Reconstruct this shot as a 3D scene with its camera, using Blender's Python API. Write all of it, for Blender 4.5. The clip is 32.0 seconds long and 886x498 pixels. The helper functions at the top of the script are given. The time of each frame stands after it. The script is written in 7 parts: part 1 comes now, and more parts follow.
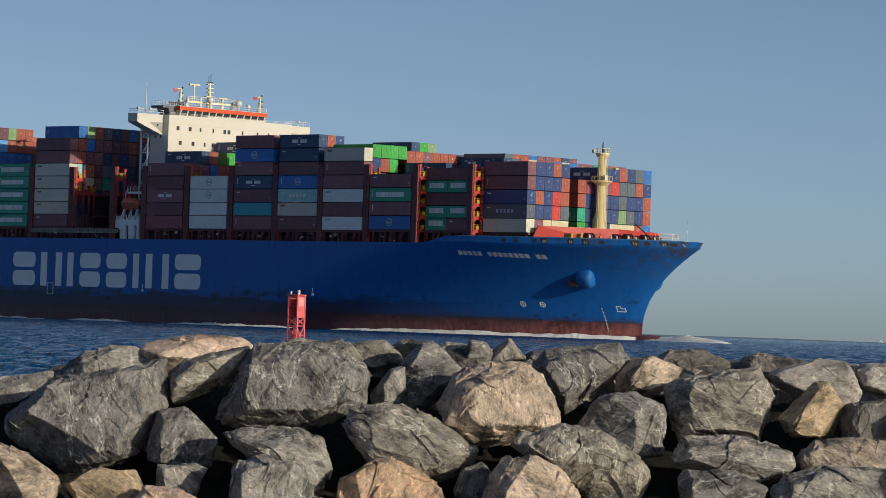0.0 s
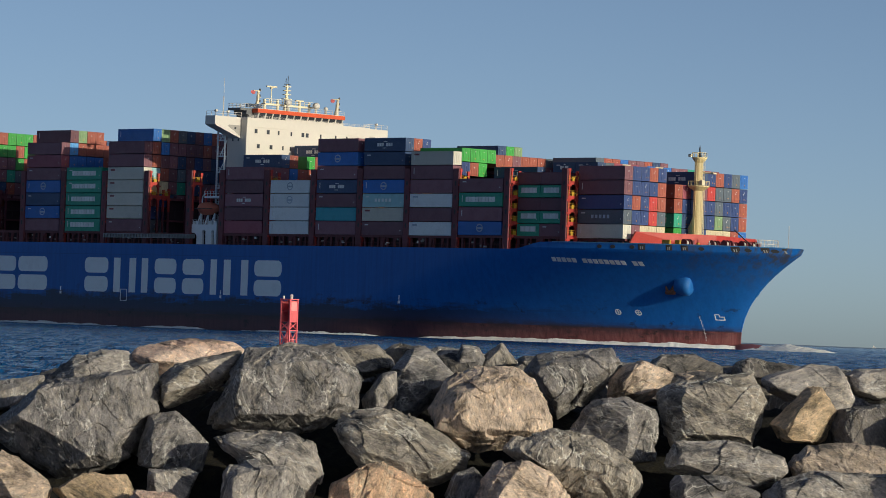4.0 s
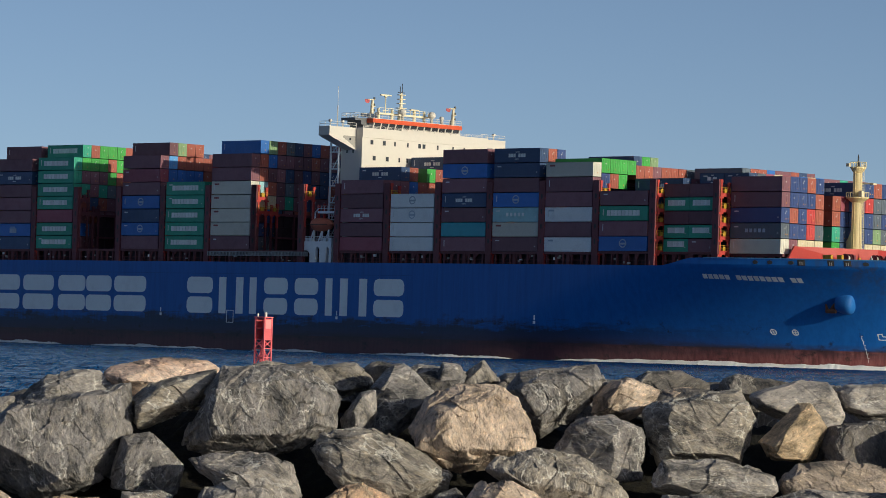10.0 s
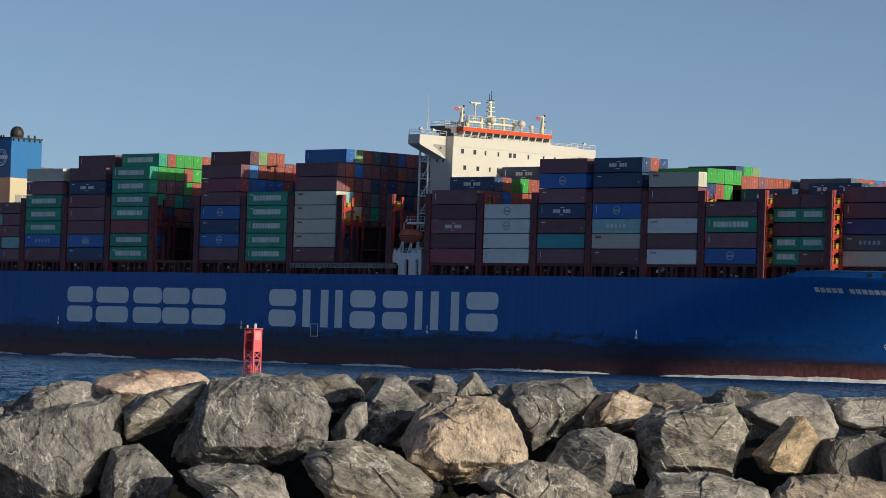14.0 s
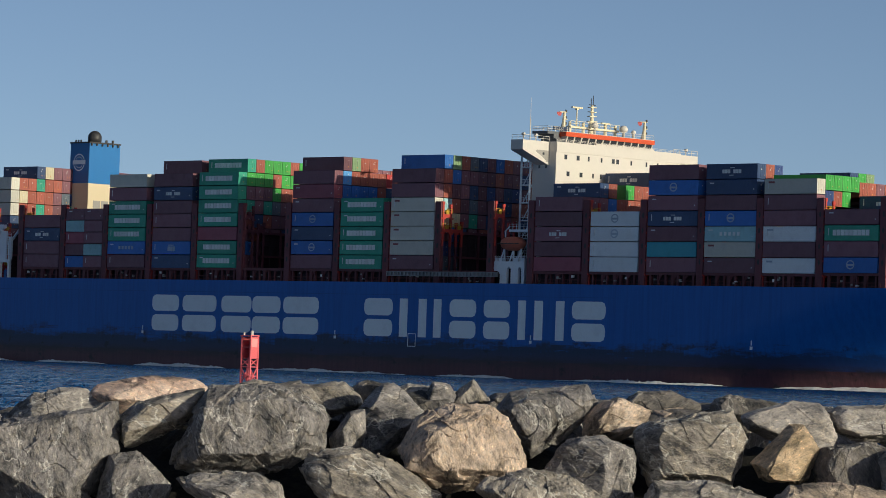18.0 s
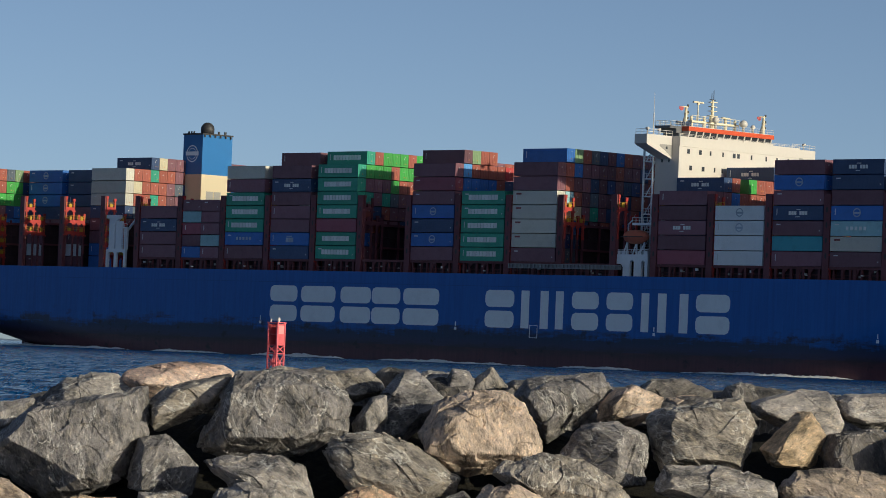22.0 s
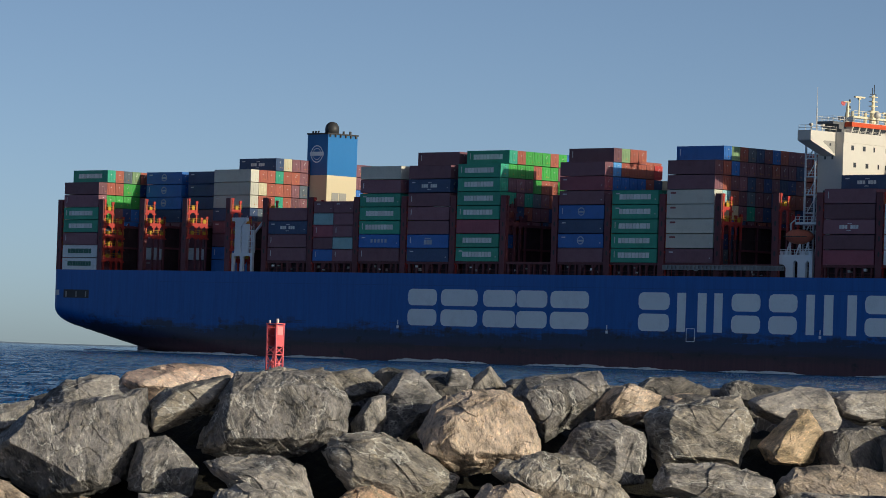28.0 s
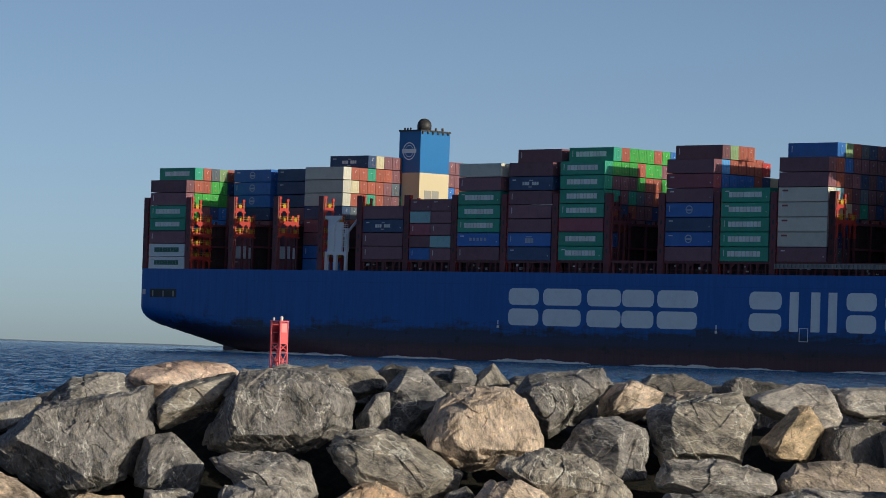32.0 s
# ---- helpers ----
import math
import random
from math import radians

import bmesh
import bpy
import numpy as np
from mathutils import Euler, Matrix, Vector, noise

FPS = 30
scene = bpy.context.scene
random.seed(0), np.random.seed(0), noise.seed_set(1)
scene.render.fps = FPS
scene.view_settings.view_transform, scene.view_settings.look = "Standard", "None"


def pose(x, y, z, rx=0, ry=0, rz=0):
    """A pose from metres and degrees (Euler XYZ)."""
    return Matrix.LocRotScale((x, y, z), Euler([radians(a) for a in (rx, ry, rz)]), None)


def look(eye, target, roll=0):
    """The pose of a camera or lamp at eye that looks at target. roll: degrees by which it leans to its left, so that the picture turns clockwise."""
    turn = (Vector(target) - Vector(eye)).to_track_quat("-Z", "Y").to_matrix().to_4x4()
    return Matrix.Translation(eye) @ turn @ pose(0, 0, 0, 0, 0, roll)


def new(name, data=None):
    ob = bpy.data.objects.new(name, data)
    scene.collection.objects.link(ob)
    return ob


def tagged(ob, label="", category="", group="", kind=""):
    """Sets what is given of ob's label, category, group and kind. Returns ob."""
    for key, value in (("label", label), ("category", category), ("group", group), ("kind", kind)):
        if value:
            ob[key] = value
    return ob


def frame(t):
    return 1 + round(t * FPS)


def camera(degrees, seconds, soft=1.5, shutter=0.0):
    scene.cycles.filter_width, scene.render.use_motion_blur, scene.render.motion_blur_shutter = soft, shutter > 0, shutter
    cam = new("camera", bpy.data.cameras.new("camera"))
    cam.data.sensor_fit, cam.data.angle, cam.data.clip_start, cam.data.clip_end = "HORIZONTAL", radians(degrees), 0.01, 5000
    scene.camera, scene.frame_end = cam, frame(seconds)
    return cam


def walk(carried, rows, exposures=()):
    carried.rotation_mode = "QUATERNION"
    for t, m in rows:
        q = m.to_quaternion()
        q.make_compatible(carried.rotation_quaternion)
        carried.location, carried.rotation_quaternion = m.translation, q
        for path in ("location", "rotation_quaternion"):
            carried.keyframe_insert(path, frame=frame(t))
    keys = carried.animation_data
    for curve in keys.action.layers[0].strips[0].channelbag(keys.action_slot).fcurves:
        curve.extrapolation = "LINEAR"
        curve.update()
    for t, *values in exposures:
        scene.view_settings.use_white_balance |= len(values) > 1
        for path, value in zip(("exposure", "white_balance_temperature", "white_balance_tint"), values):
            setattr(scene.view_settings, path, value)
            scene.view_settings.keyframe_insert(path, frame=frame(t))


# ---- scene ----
EYE = 1.60
cam = camera(13.548, 32.0, 0.5)
# seconds, turn to the right, tilt up, lean, way forward, sway to the right
PATH = [
    (0.0, -0.374, 1.178, 1.989, -0.451, 0.0351),
    (0.5, -0.359, 1.189, 2.023, -0.494, 0.0409),
    (1.0, -0.348, 1.200, 2.062, -0.456, 0.0449),
    (1.5, -0.337, 1.216, 2.096, -0.417, 0.0455),
    (2.0, -0.314, 1.225, 2.091, -0.393, 0.0438),
    (2.5, -0.294, 1.235, 2.096, -0.396, 0.0398),
    (3.0, -0.282, 1.247, 2.097, -0.396, 0.0401),
    (3.5, -0.275, 1.252, 2.103, -0.392, 0.0442),
    (5.5, -0.234, 1.278, 1.964, -0.288, 0.0382),
    (6.0, -0.217, 1.298, 1.985, -0.290, 0.0334),
    (6.5, -0.168, 1.323, 1.931, -0.147, 0.0268),
    (7.0, -0.116, 1.349, 1.924, 0.018, 0.0181),
    (7.5, -0.066, 1.381, 1.868, 0.109, 0.0081),
    (8.0, -0.021, 1.409, 1.833, 0.234, 0.0005),
    (8.5, 0.018, 1.436, 1.780, 0.369, -0.0000),
    (9.0, 0.049, 1.468, 1.752, 0.431, -0.0028),
    (9.5, 0.088, 1.497, 1.743, 0.518, -0.0113),
    (10.0, 0.128, 1.529, 1.765, 0.556, -0.0204),
    (10.5, 0.154, 1.559, 1.809, 0.627, -0.0220),
    (11.0, 0.183, 1.587, 1.800, 0.672, -0.0270),
    (11.5, 0.212, 1.612, 1.759, 0.709, -0.0334),
    (12.0, 0.237, 1.628, 1.715, 0.706, -0.0356),
    (12.5, 0.259, 1.645, 1.679, 0.729, -0.0415),
    (13.0, 0.270, 1.669, 1.724, 0.747, -0.0426),
    (13.5, 0.281, 1.694, 1.799, 0.748, -0.0436),
    (14.0, 0.285, 1.715, 1.861, 0.767, -0.0406),
    (14.5, 0.299, 1.737, 1.918, 0.793, -0.0445),
    (16.5, 0.328, 1.804, 2.089, 0.855, -0.0534),
    (17.0, 0.329, 1.818, 2.045, 0.872, -0.0533),
    (17.5, 0.326, 1.825, 2.021, 0.830, -0.0548),
    (18.0, 0.330, 1.830, 1.973, 0.824, -0.0587),
    (18.5, 0.322, 1.832, 1.913, 0.839, -0.0558),
    (19.0, 0.252, 1.792, 1.850, 0.644, -0.0388),
    (19.5, 0.165, 1.751, 1.836, 0.343, -0.0237),
    (20.0, 0.094, 1.706, 1.952, 0.030, -0.0082),
    (20.5, 0.030, 1.666, 2.024, -0.234, 0.0057),
    (21.0, -0.020, 1.643, 2.112, -0.416, 0.0093),
    (21.5, -0.075, 1.627, 2.267, -0.440, 0.0075),
    (22.0, -0.081, 1.626, 2.253, -0.395, 0.0082),
    (22.5, -0.053, 1.625, 2.127, -0.346, 0.0070),
    (23.0, -0.014, 1.621, 2.047, -0.227, 0.0065),
    (23.5, -0.016, 1.620, 1.950, -0.252, 0.0113),
    (24.0, -0.018, 1.618, 1.853, -0.276, 0.0163),
    (24.5, -0.008, 1.614, 1.761, -0.281, 0.0105),
    (25.0, -0.014, 1.612, 1.709, -0.301, 0.0071),
    (25.5, -0.037, 1.608, 1.624, -0.302, 0.0071),
    (27.5, -0.052, 1.623, 1.828, -0.480, 0.0165),
    (28.0, -0.056, 1.625, 1.862, -0.521, 0.0173),
    (28.5, -0.066, 1.626, 1.949, -0.554, 0.0173),
    (29.0, -0.080, 1.626, 2.022, -0.570, 0.0221),
    (29.5, -0.088, 1.627, 2.052, -0.620, 0.0204),
    (30.0, -0.077, 1.622, 2.078, -0.638, 0.0112),
    (30.5, -0.075, 1.612, 2.001, -0.673, 0.0055),
    (31.0, -0.086, 1.604, 2.002, -0.704, 0.0089),
    (31.5, -0.098, 1.592, 1.924, -0.746, 0.0147),
    (32.0, -0.112, 1.581, 1.830, -0.805, 0.0183),
]


def held(turn, tilt, lean, ahead, sway):
    a, b = radians(turn), radians(tilt)
    eye = Vector((sway, ahead, EYE))
    return look(eye, eye + 100 * Vector((math.sin(a) * math.cos(b), math.cos(a) * math.cos(b), math.sin(b))), lean)


walk(cam, [(t, held(*row)) for t, *row in PATH], [(0.0, -0.05, 6440, 5), (9.0, 0.04, 6440, 5), (32.0, 0.05, 6440, 5)])

# ---- light: low evening sun behind the shore, ahead of the ship ----
SUN = Vector((0.7771, -0.6293, 0.231)).normalized()
world = bpy.data.worlds.new("sky")
scene.world = world
world.use_nodes = True
nt = world.node_tree
sky = nt.nodes.new("ShaderNodeTexSky")
sky.sky_type, sky.sun_disc = "NISHITA", False
sky.sun_elevation, sky.sun_rotation = radians(13), radians(129.0)
sky.air_density, sky.dust_density, sky.ozone_density = 0.33, 0.64, 0.4
nt.links.new(sky.outputs[0], nt.nodes["Background"].inputs[0])
nt.nodes["Background"].inputs[1].default_value = 0.096
lamp = bpy.data.lights.new("sun", "SUN")
lamp.energy, lamp.angle, lamp.color = 3.25, radians(0.5), (1.0, 0.88, 0.68)
sun = new("sun", lamp)
sun.matrix_world = look(60 * SUN, (0, 0, 0))

# ---- materials ----
MATS = {}


def nodes_of(name):
    m = bpy.data.materials.new(name)
    m.use_nodes = True
    t = m.node_tree
    return m, t, t.nodes["Principled BSDF"]


def add(t, kind, **values):
    n = t.nodes.new(kind)
    for k, v in values.items():
        n.inputs[k.replace("_", " ")].default_value = v
    return n


def ramp(t, source, stops):
    n = t.nodes.new("ShaderNodeValToRGB")
    e = n.color_ramp.elements
    while len(e) < len(stops):
        e.new(0.5)
    for el, (p, c) in zip(e, stops):
        el.position, el.color = p, (*c, 1) if len(c) == 3 else c
    t.links.new(source, n.inputs[0])
    return n


def mixed(t, fac, a, b, mode="MIX"):
    n = t.nodes.new("ShaderNodeMix")
    n.data_type, n.blend_type = "RGBA", mode
    for sock, val in ((0, fac), (6, a), (7, b)):
        if hasattr(val, "links"):
            t.links.new(val, n.inputs[sock])
        else:
            n.inputs[sock].default_value = val if sock == 0 else (*val, 1)
    return n.outputs[2]


def paint(name, color, rough=0.5, metal=0.0, dirt=(0.05, 0.035, 0.025), worn=0.25, scale=0.6, bump=0.02, vary=0.12, ribs=0.0, speck=0.14):
    """Painted or plain surface with stains, grain and a small change from piece to piece."""
    if name in MATS:
        return MATS[name]
    m, t, b = nodes_of(name)
    co = t.nodes.new("ShaderNodeTexCoord")
    info = t.nodes.new("ShaderNodeObjectInfo")
    shift = t.nodes.new("ShaderNodeVectorMath")
    shift.operation = "MULTIPLY_ADD"
    t.links.new(info.outputs["Random"], shift.inputs[0])
    shift.inputs[1].default_value = (57, 31, 83)
    t.links.new(co.outputs["Object"], shift.inputs[2])
    big = add(t, "ShaderNodeTexNoise", Scale=scale, Detail=6.0, Roughness=0.65)
    fine = add(t, "ShaderNodeTexNoise", Scale=scale * 14, Detail=4.0, Roughness=0.7)
    for n in (big, fine):
        t.links.new(shift.outputs[0], n.inputs["Vector"])
    stain = ramp(t, big.outputs[0], [(0.5, (0, 0, 0)), (0.78, (worn, worn, worn))])
    tone = ramp(t, info.outputs["Random"], [(0.0, tuple(c * (1 - vary) for c in color)), (1.0, tuple(min(1, c * (1 + vary)) for c in color))])
    grain = ramp(t, fine.outputs[0], [(0.3, (1 - speck,) * 3), (0.7, (1 + 0.6 * speck,) * 3)])
    c = mixed(t, 1.0, tone.outputs[0], grain.outputs[0], "MULTIPLY")
    c = mixed(t, stain.outputs[0], c, dirt)
    t.links.new(c, b.inputs["Base Color"])
    r = ramp(t, big.outputs[0], [(0.3, (rough * 0.85,) * 3), (0.75, (min(1, rough * 1.25),) * 3)])
    t.links.new(r.outputs[0], b.inputs["Roughness"])
    b.inputs["Metallic"].default_value = metal
    bp = add(t, "ShaderNodeBump", Strength=0.5, Distance=bump)
    h = fine.outputs[0]
    if ribs:
        w = add(t, "ShaderNodeTexWave", Scale=ribs)
        w.bands_direction = "X"
        t.links.new(co.outputs["Object"], w.inputs["Vector"])
        bp.inputs["Distance"].default_value = 0.035
        bp.inputs["Strength"].default_value = 0.8
        h = w.outputs["Fac"]
    t.links.new(h, bp.inputs["Height"])
    t.links.new(bp.outputs[0], b.inputs["Normal"])
    MATS[name] = m
    return m


def hull_paint():
    m, t, b = nodes_of("hull_paint")
    co = t.nodes.new("ShaderNodeTexCoord")
    sep = t.nodes.new("ShaderNodeSeparateXYZ")
    t.links.new(co.outputs["Object"], sep.inputs[0])
    # streaks run down the plates, stains lie in long patches
    mp = add(t, "ShaderNodeMapping", Scale=(0.10, 0.10, 0.55))
    t.links.new(co.outputs["Object"], mp.inputs[0])
    patch = add(t, "ShaderNodeTexNoise", Scale=1.0, Detail=8.0, Roughness=0.6)
    t.links.new(mp.outputs[0], patch.inputs["Vector"])
    mp2 = add(t, "ShaderNodeMapping", Scale=(1.1, 1.1, 0.06))
    t.links.new(co.outputs["Object"], mp2.inputs[0])
    streak = add(t, "ShaderNodeTexNoise", Scale=1.0, Detail=6.0, Roughness=0.7)
    t.links.new(mp2.outputs[0], streak.inputs["Vector"])
    blue = ramp(t, streak.outputs[0], [(0.25, (0.007, 0.100, 0.37)), (0.55, (0.010, 0.130, 0.47)), (0.8, (0.013, 0.150, 0.51))])
    boot = ramp(t, streak.outputs[0], [(0.25, (0.05, 0.018, 0.020)), (0.48, (0.235, 0.075, 0.074)), (0.8, (0.42, 0.20, 0.18))])
    # height of the waterline paint, uneven
    hgt = t.nodes.new("ShaderNodeMath")
    hgt.operation = "MULTIPLY_ADD"
    t.links.new(patch.outputs[0], hgt.inputs[0])
    hgt.inputs[1].default_value = 0.25
    t.links.new(sep.outputs[2], hgt.inputs[2])
    rng = add(t, "ShaderNodeMapRange")
    t.links.new(hgt.outputs[0], rng.inputs[0])
    rng.inputs[1].default_value, rng.inputs[2].default_value = 3.45, 3.65
    rng.inputs[3].default_value, rng.inputs[4].default_value = 1.0, 0.0
    c = mixed(t, rng.outputs[0], blue.outputs[0], boot.outputs[0])
    # black fouling above the boot-top, breaking up into patches
    mp3 = add(t, "ShaderNodeMapping", Scale=(0.22, 0.22, 0.9))
    t.links.new(co.outputs["Object"], mp3.inputs[0])
    rag = add(t, "ShaderNodeTexNoise", Scale=1.0, Detail=7.0, Roughness=0.65)
    t.links.new(mp3.outputs[0], rag.inputs["Vector"])
    # square-edged plates of growth and narrow runs between them
    mp5 = add(t, "ShaderNodeMapping", Scale=(0.11, 0.11, 0.62))
    t.links.new(co.outputs["Object"], mp5.inputs[0])
    plates = add(t, "ShaderNodeTexVoronoi", Scale=1.0, Randomness=0.75)
    plates.distance = "CHEBYCHEV"
    t.links.new(mp5.outputs[0], plates.inputs["Vector"])
    mp6 = add(t, "ShaderNodeMapping", Scale=(1.5, 1.5, 0.16))
    t.links.new(co.outputs["Object"], mp6.inputs[0])
    thin = add(t, "ShaderNodeTexNoise", Scale=1.0, Detail=4.0, Roughness=0.6)
    t.links.new(mp6.outputs[0], thin.inputs["Vector"])
    plate = ramp(t, plates.outputs["Color"], [(0.0, (0.30,) * 3), (1.0, (0.66,) * 3)])
    rag_mix = mixed(t, 0.5, rag.outputs[0], plate.outputs[0])
    rag_mix = mixed(t, 0.14, rag_mix, thin.outputs[0])
    up = add(t, "ShaderNodeMapRange")
    t.links.new(sep.outputs[2], up.inputs[0])
    up.inputs[1].default_value, up.inputs[2].default_value = 9.8, 4.2
    mid = t.nodes.new("ShaderNodeMath")
    mid.operation = "MULTIPLY_ADD"
    t.links.new(rag_mix, mid.inputs[0])
    mid.inputs[1].default_value = 2.4
    t.links.new(up.outputs[0], mid.inputs[2])
    foul = add(t, "ShaderNodeMapRange")
    t.links.new(mid.outputs[0], foul.inputs[0])
    foul.inputs[1].default_value, foul.inputs[2].default_value = 1.56, 1.86
    foul.inputs[4].default_value = 0.86
    # the bow is kept cleaner
    aft = add(t, "ShaderNodeMapRange")
    t.links.new(sep.outputs[0], aft.inputs[0])
    aft.inputs[1].default_value, aft.inputs[2].default_value = 150, 100
    foul2 = t.nodes.new("ShaderNodeMath")
    foul2.operation = "MULTIPLY"
    t.links.new(foul.outputs[0], foul2.inputs[0])
    t.links.new(aft.outputs[0], foul2.inputs[1])
    tone = add(t, "ShaderNodeMapRange")
    t.links.new(sep.outputs[2], tone.inputs[0])
    tone.inputs[1].default_value, tone.inputs[2].default_value = 5.5, 2.0
    growth = mixed(t, tone.outputs[0], (0.026, 0.030, 0.042), (0.080, 0.034, 0.048))
    c = mixed(t, foul2.outputs[0], c, growth)
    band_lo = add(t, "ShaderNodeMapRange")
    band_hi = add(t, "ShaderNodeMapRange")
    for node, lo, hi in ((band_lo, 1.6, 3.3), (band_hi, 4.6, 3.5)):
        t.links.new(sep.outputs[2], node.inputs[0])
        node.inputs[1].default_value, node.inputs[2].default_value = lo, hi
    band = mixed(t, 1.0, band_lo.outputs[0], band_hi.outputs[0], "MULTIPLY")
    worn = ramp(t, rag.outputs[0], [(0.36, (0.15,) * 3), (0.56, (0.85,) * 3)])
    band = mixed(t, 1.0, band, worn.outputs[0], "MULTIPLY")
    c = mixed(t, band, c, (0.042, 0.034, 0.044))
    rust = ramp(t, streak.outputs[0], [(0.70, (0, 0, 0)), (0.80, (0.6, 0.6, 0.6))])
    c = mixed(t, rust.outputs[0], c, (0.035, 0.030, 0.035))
    low = add(t, "ShaderNodeMapRange")
    t.links.new(sep.outputs[2], low.inputs[0])
    low.inputs[1].default_value, low.inputs[2].default_value = 11.0, 18.4
    fore = add(t, "ShaderNodeMapRange")
    t.links.new(sep.outputs[0], fore.inputs[0])
    fore.inputs[1].default_value, fore.inputs[2].default_value = 150, 176
    mp4 = add(t, "ShaderNodeMapping", Scale=(0.62, 0.62, 0.035))
    t.links.new(co.outputs["Object"], mp4.inputs[0])
    runs = add(t, "ShaderNodeTexNoise", Scale=1.0, Detail=7.0, Roughness=0.7)
    t.links.new(mp4.outputs[0], runs.inputs["Vector"])
    runs2 = ramp(t, runs.outputs[0], [(0.46, (0, 0, 0)), (0.60, (0.85,) * 3)])
    m1 = mixed(t, 1.0, low.outputs[0], fore.outputs[0], "MULTIPLY")
    m1 = mixed(t, 1.0, m1, runs2.outputs[0], "MULTIPLY")
    c = mixed(t, m1, c, (0.075, 0.060, 0.035))
    # black scrapes low on the forward plates
    mp7 = add(t, "ShaderNodeMapping", Scale=(0.30, 0.30, 0.42), Location=(3.1, 0.0, 0.6))
    t.links.new(co.outputs["Object"], mp7.inputs[0])
    blot = add(t, "ShaderNodeTexNoise", Scale=1.0, Detail=6.0, Roughness=0.62)
    t.links.new(mp7.outputs[0], blot.inputs["Vector"])
    blot2 = ramp(t, blot.outputs[0], [(0.60, (0, 0, 0)), (0.68, (0.75,) * 3)])
    lowest = add(t, "ShaderNodeMapRange")
    t.links.new(sep.outputs[2], lowest.inputs[0])
    lowest.inputs[1].default_value, lowest.inputs[2].default_value = 10.0, 7.0
    m2 = mixed(t, 1.0, blot2.outputs[0], lowest.outputs[0], "MULTIPLY")
    c = mixed(t, m2, c, (0.020, 0.020, 0.024))
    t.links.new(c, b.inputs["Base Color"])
    b.inputs["Roughness"].default_value = 0.48
    b.inputs["Specular IOR Level"].default_value = 0.42
    fine = add(t, "ShaderNodeTexNoise", Scale=0.35, Detail=3.0)
    t.links.new(co.outputs["Object"], fine.inputs["Vector"])
    bp = add(t, "ShaderNodeBump", Strength=0.35, Distance=0.25)
    t.links.new(fine.outputs[0], bp.inputs["Height"])
    t.links.new(bp.outputs[0], b.inputs["Normal"])
    return m


ROCKS = {
    "grey": ((0.303, 0.286, 0.283), (0.098, 0.098, 0.104), (0.860, 0.860, 0.858), 0.34),
    "slate": ((0.219, 0.210, 0.216), (0.080, 0.081, 0.089), (0.817, 0.808, 0.798), 0.37),
    "dark": ((0.152, 0.143, 0.142), (0.042, 0.044, 0.050), (0.787, 0.760, 0.707), 0.27),
    "tan": ((0.496, 0.406, 0.346), (0.186, 0.150, 0.126), (0.774, 0.740, 0.666), 0.18),
    "pink": ((0.563, 0.417, 0.366), (0.199, 0.154, 0.137), (0.774, 0.715, 0.608), 0.15),
    "orange": ((0.520, 0.366, 0.271), (0.159, 0.130, 0.113), (0.774, 0.715, 0.568), 0.25),
    "brown": ((0.438, 0.341, 0.244), (0.150, 0.127, 0.095), (0.766, 0.634, 0.490), 0.12),
    "light": ((0.391, 0.366, 0.360), (0.188, 0.184, 0.196), (0.764, 0.734, 0.666), 0.07),
    "veined": ((0.294, 0.271, 0.251), (0.094, 0.092, 0.096), (0.817, 0.808, 0.775), 0.47),
    "pinkgrey": ((0.358, 0.301, 0.263), (0.108, 0.103, 0.099), (0.774, 0.667, 0.568), 0.30),
    # near-black: the deep shade of the gaps is painted into this colour
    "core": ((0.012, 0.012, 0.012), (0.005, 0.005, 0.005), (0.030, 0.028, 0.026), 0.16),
}


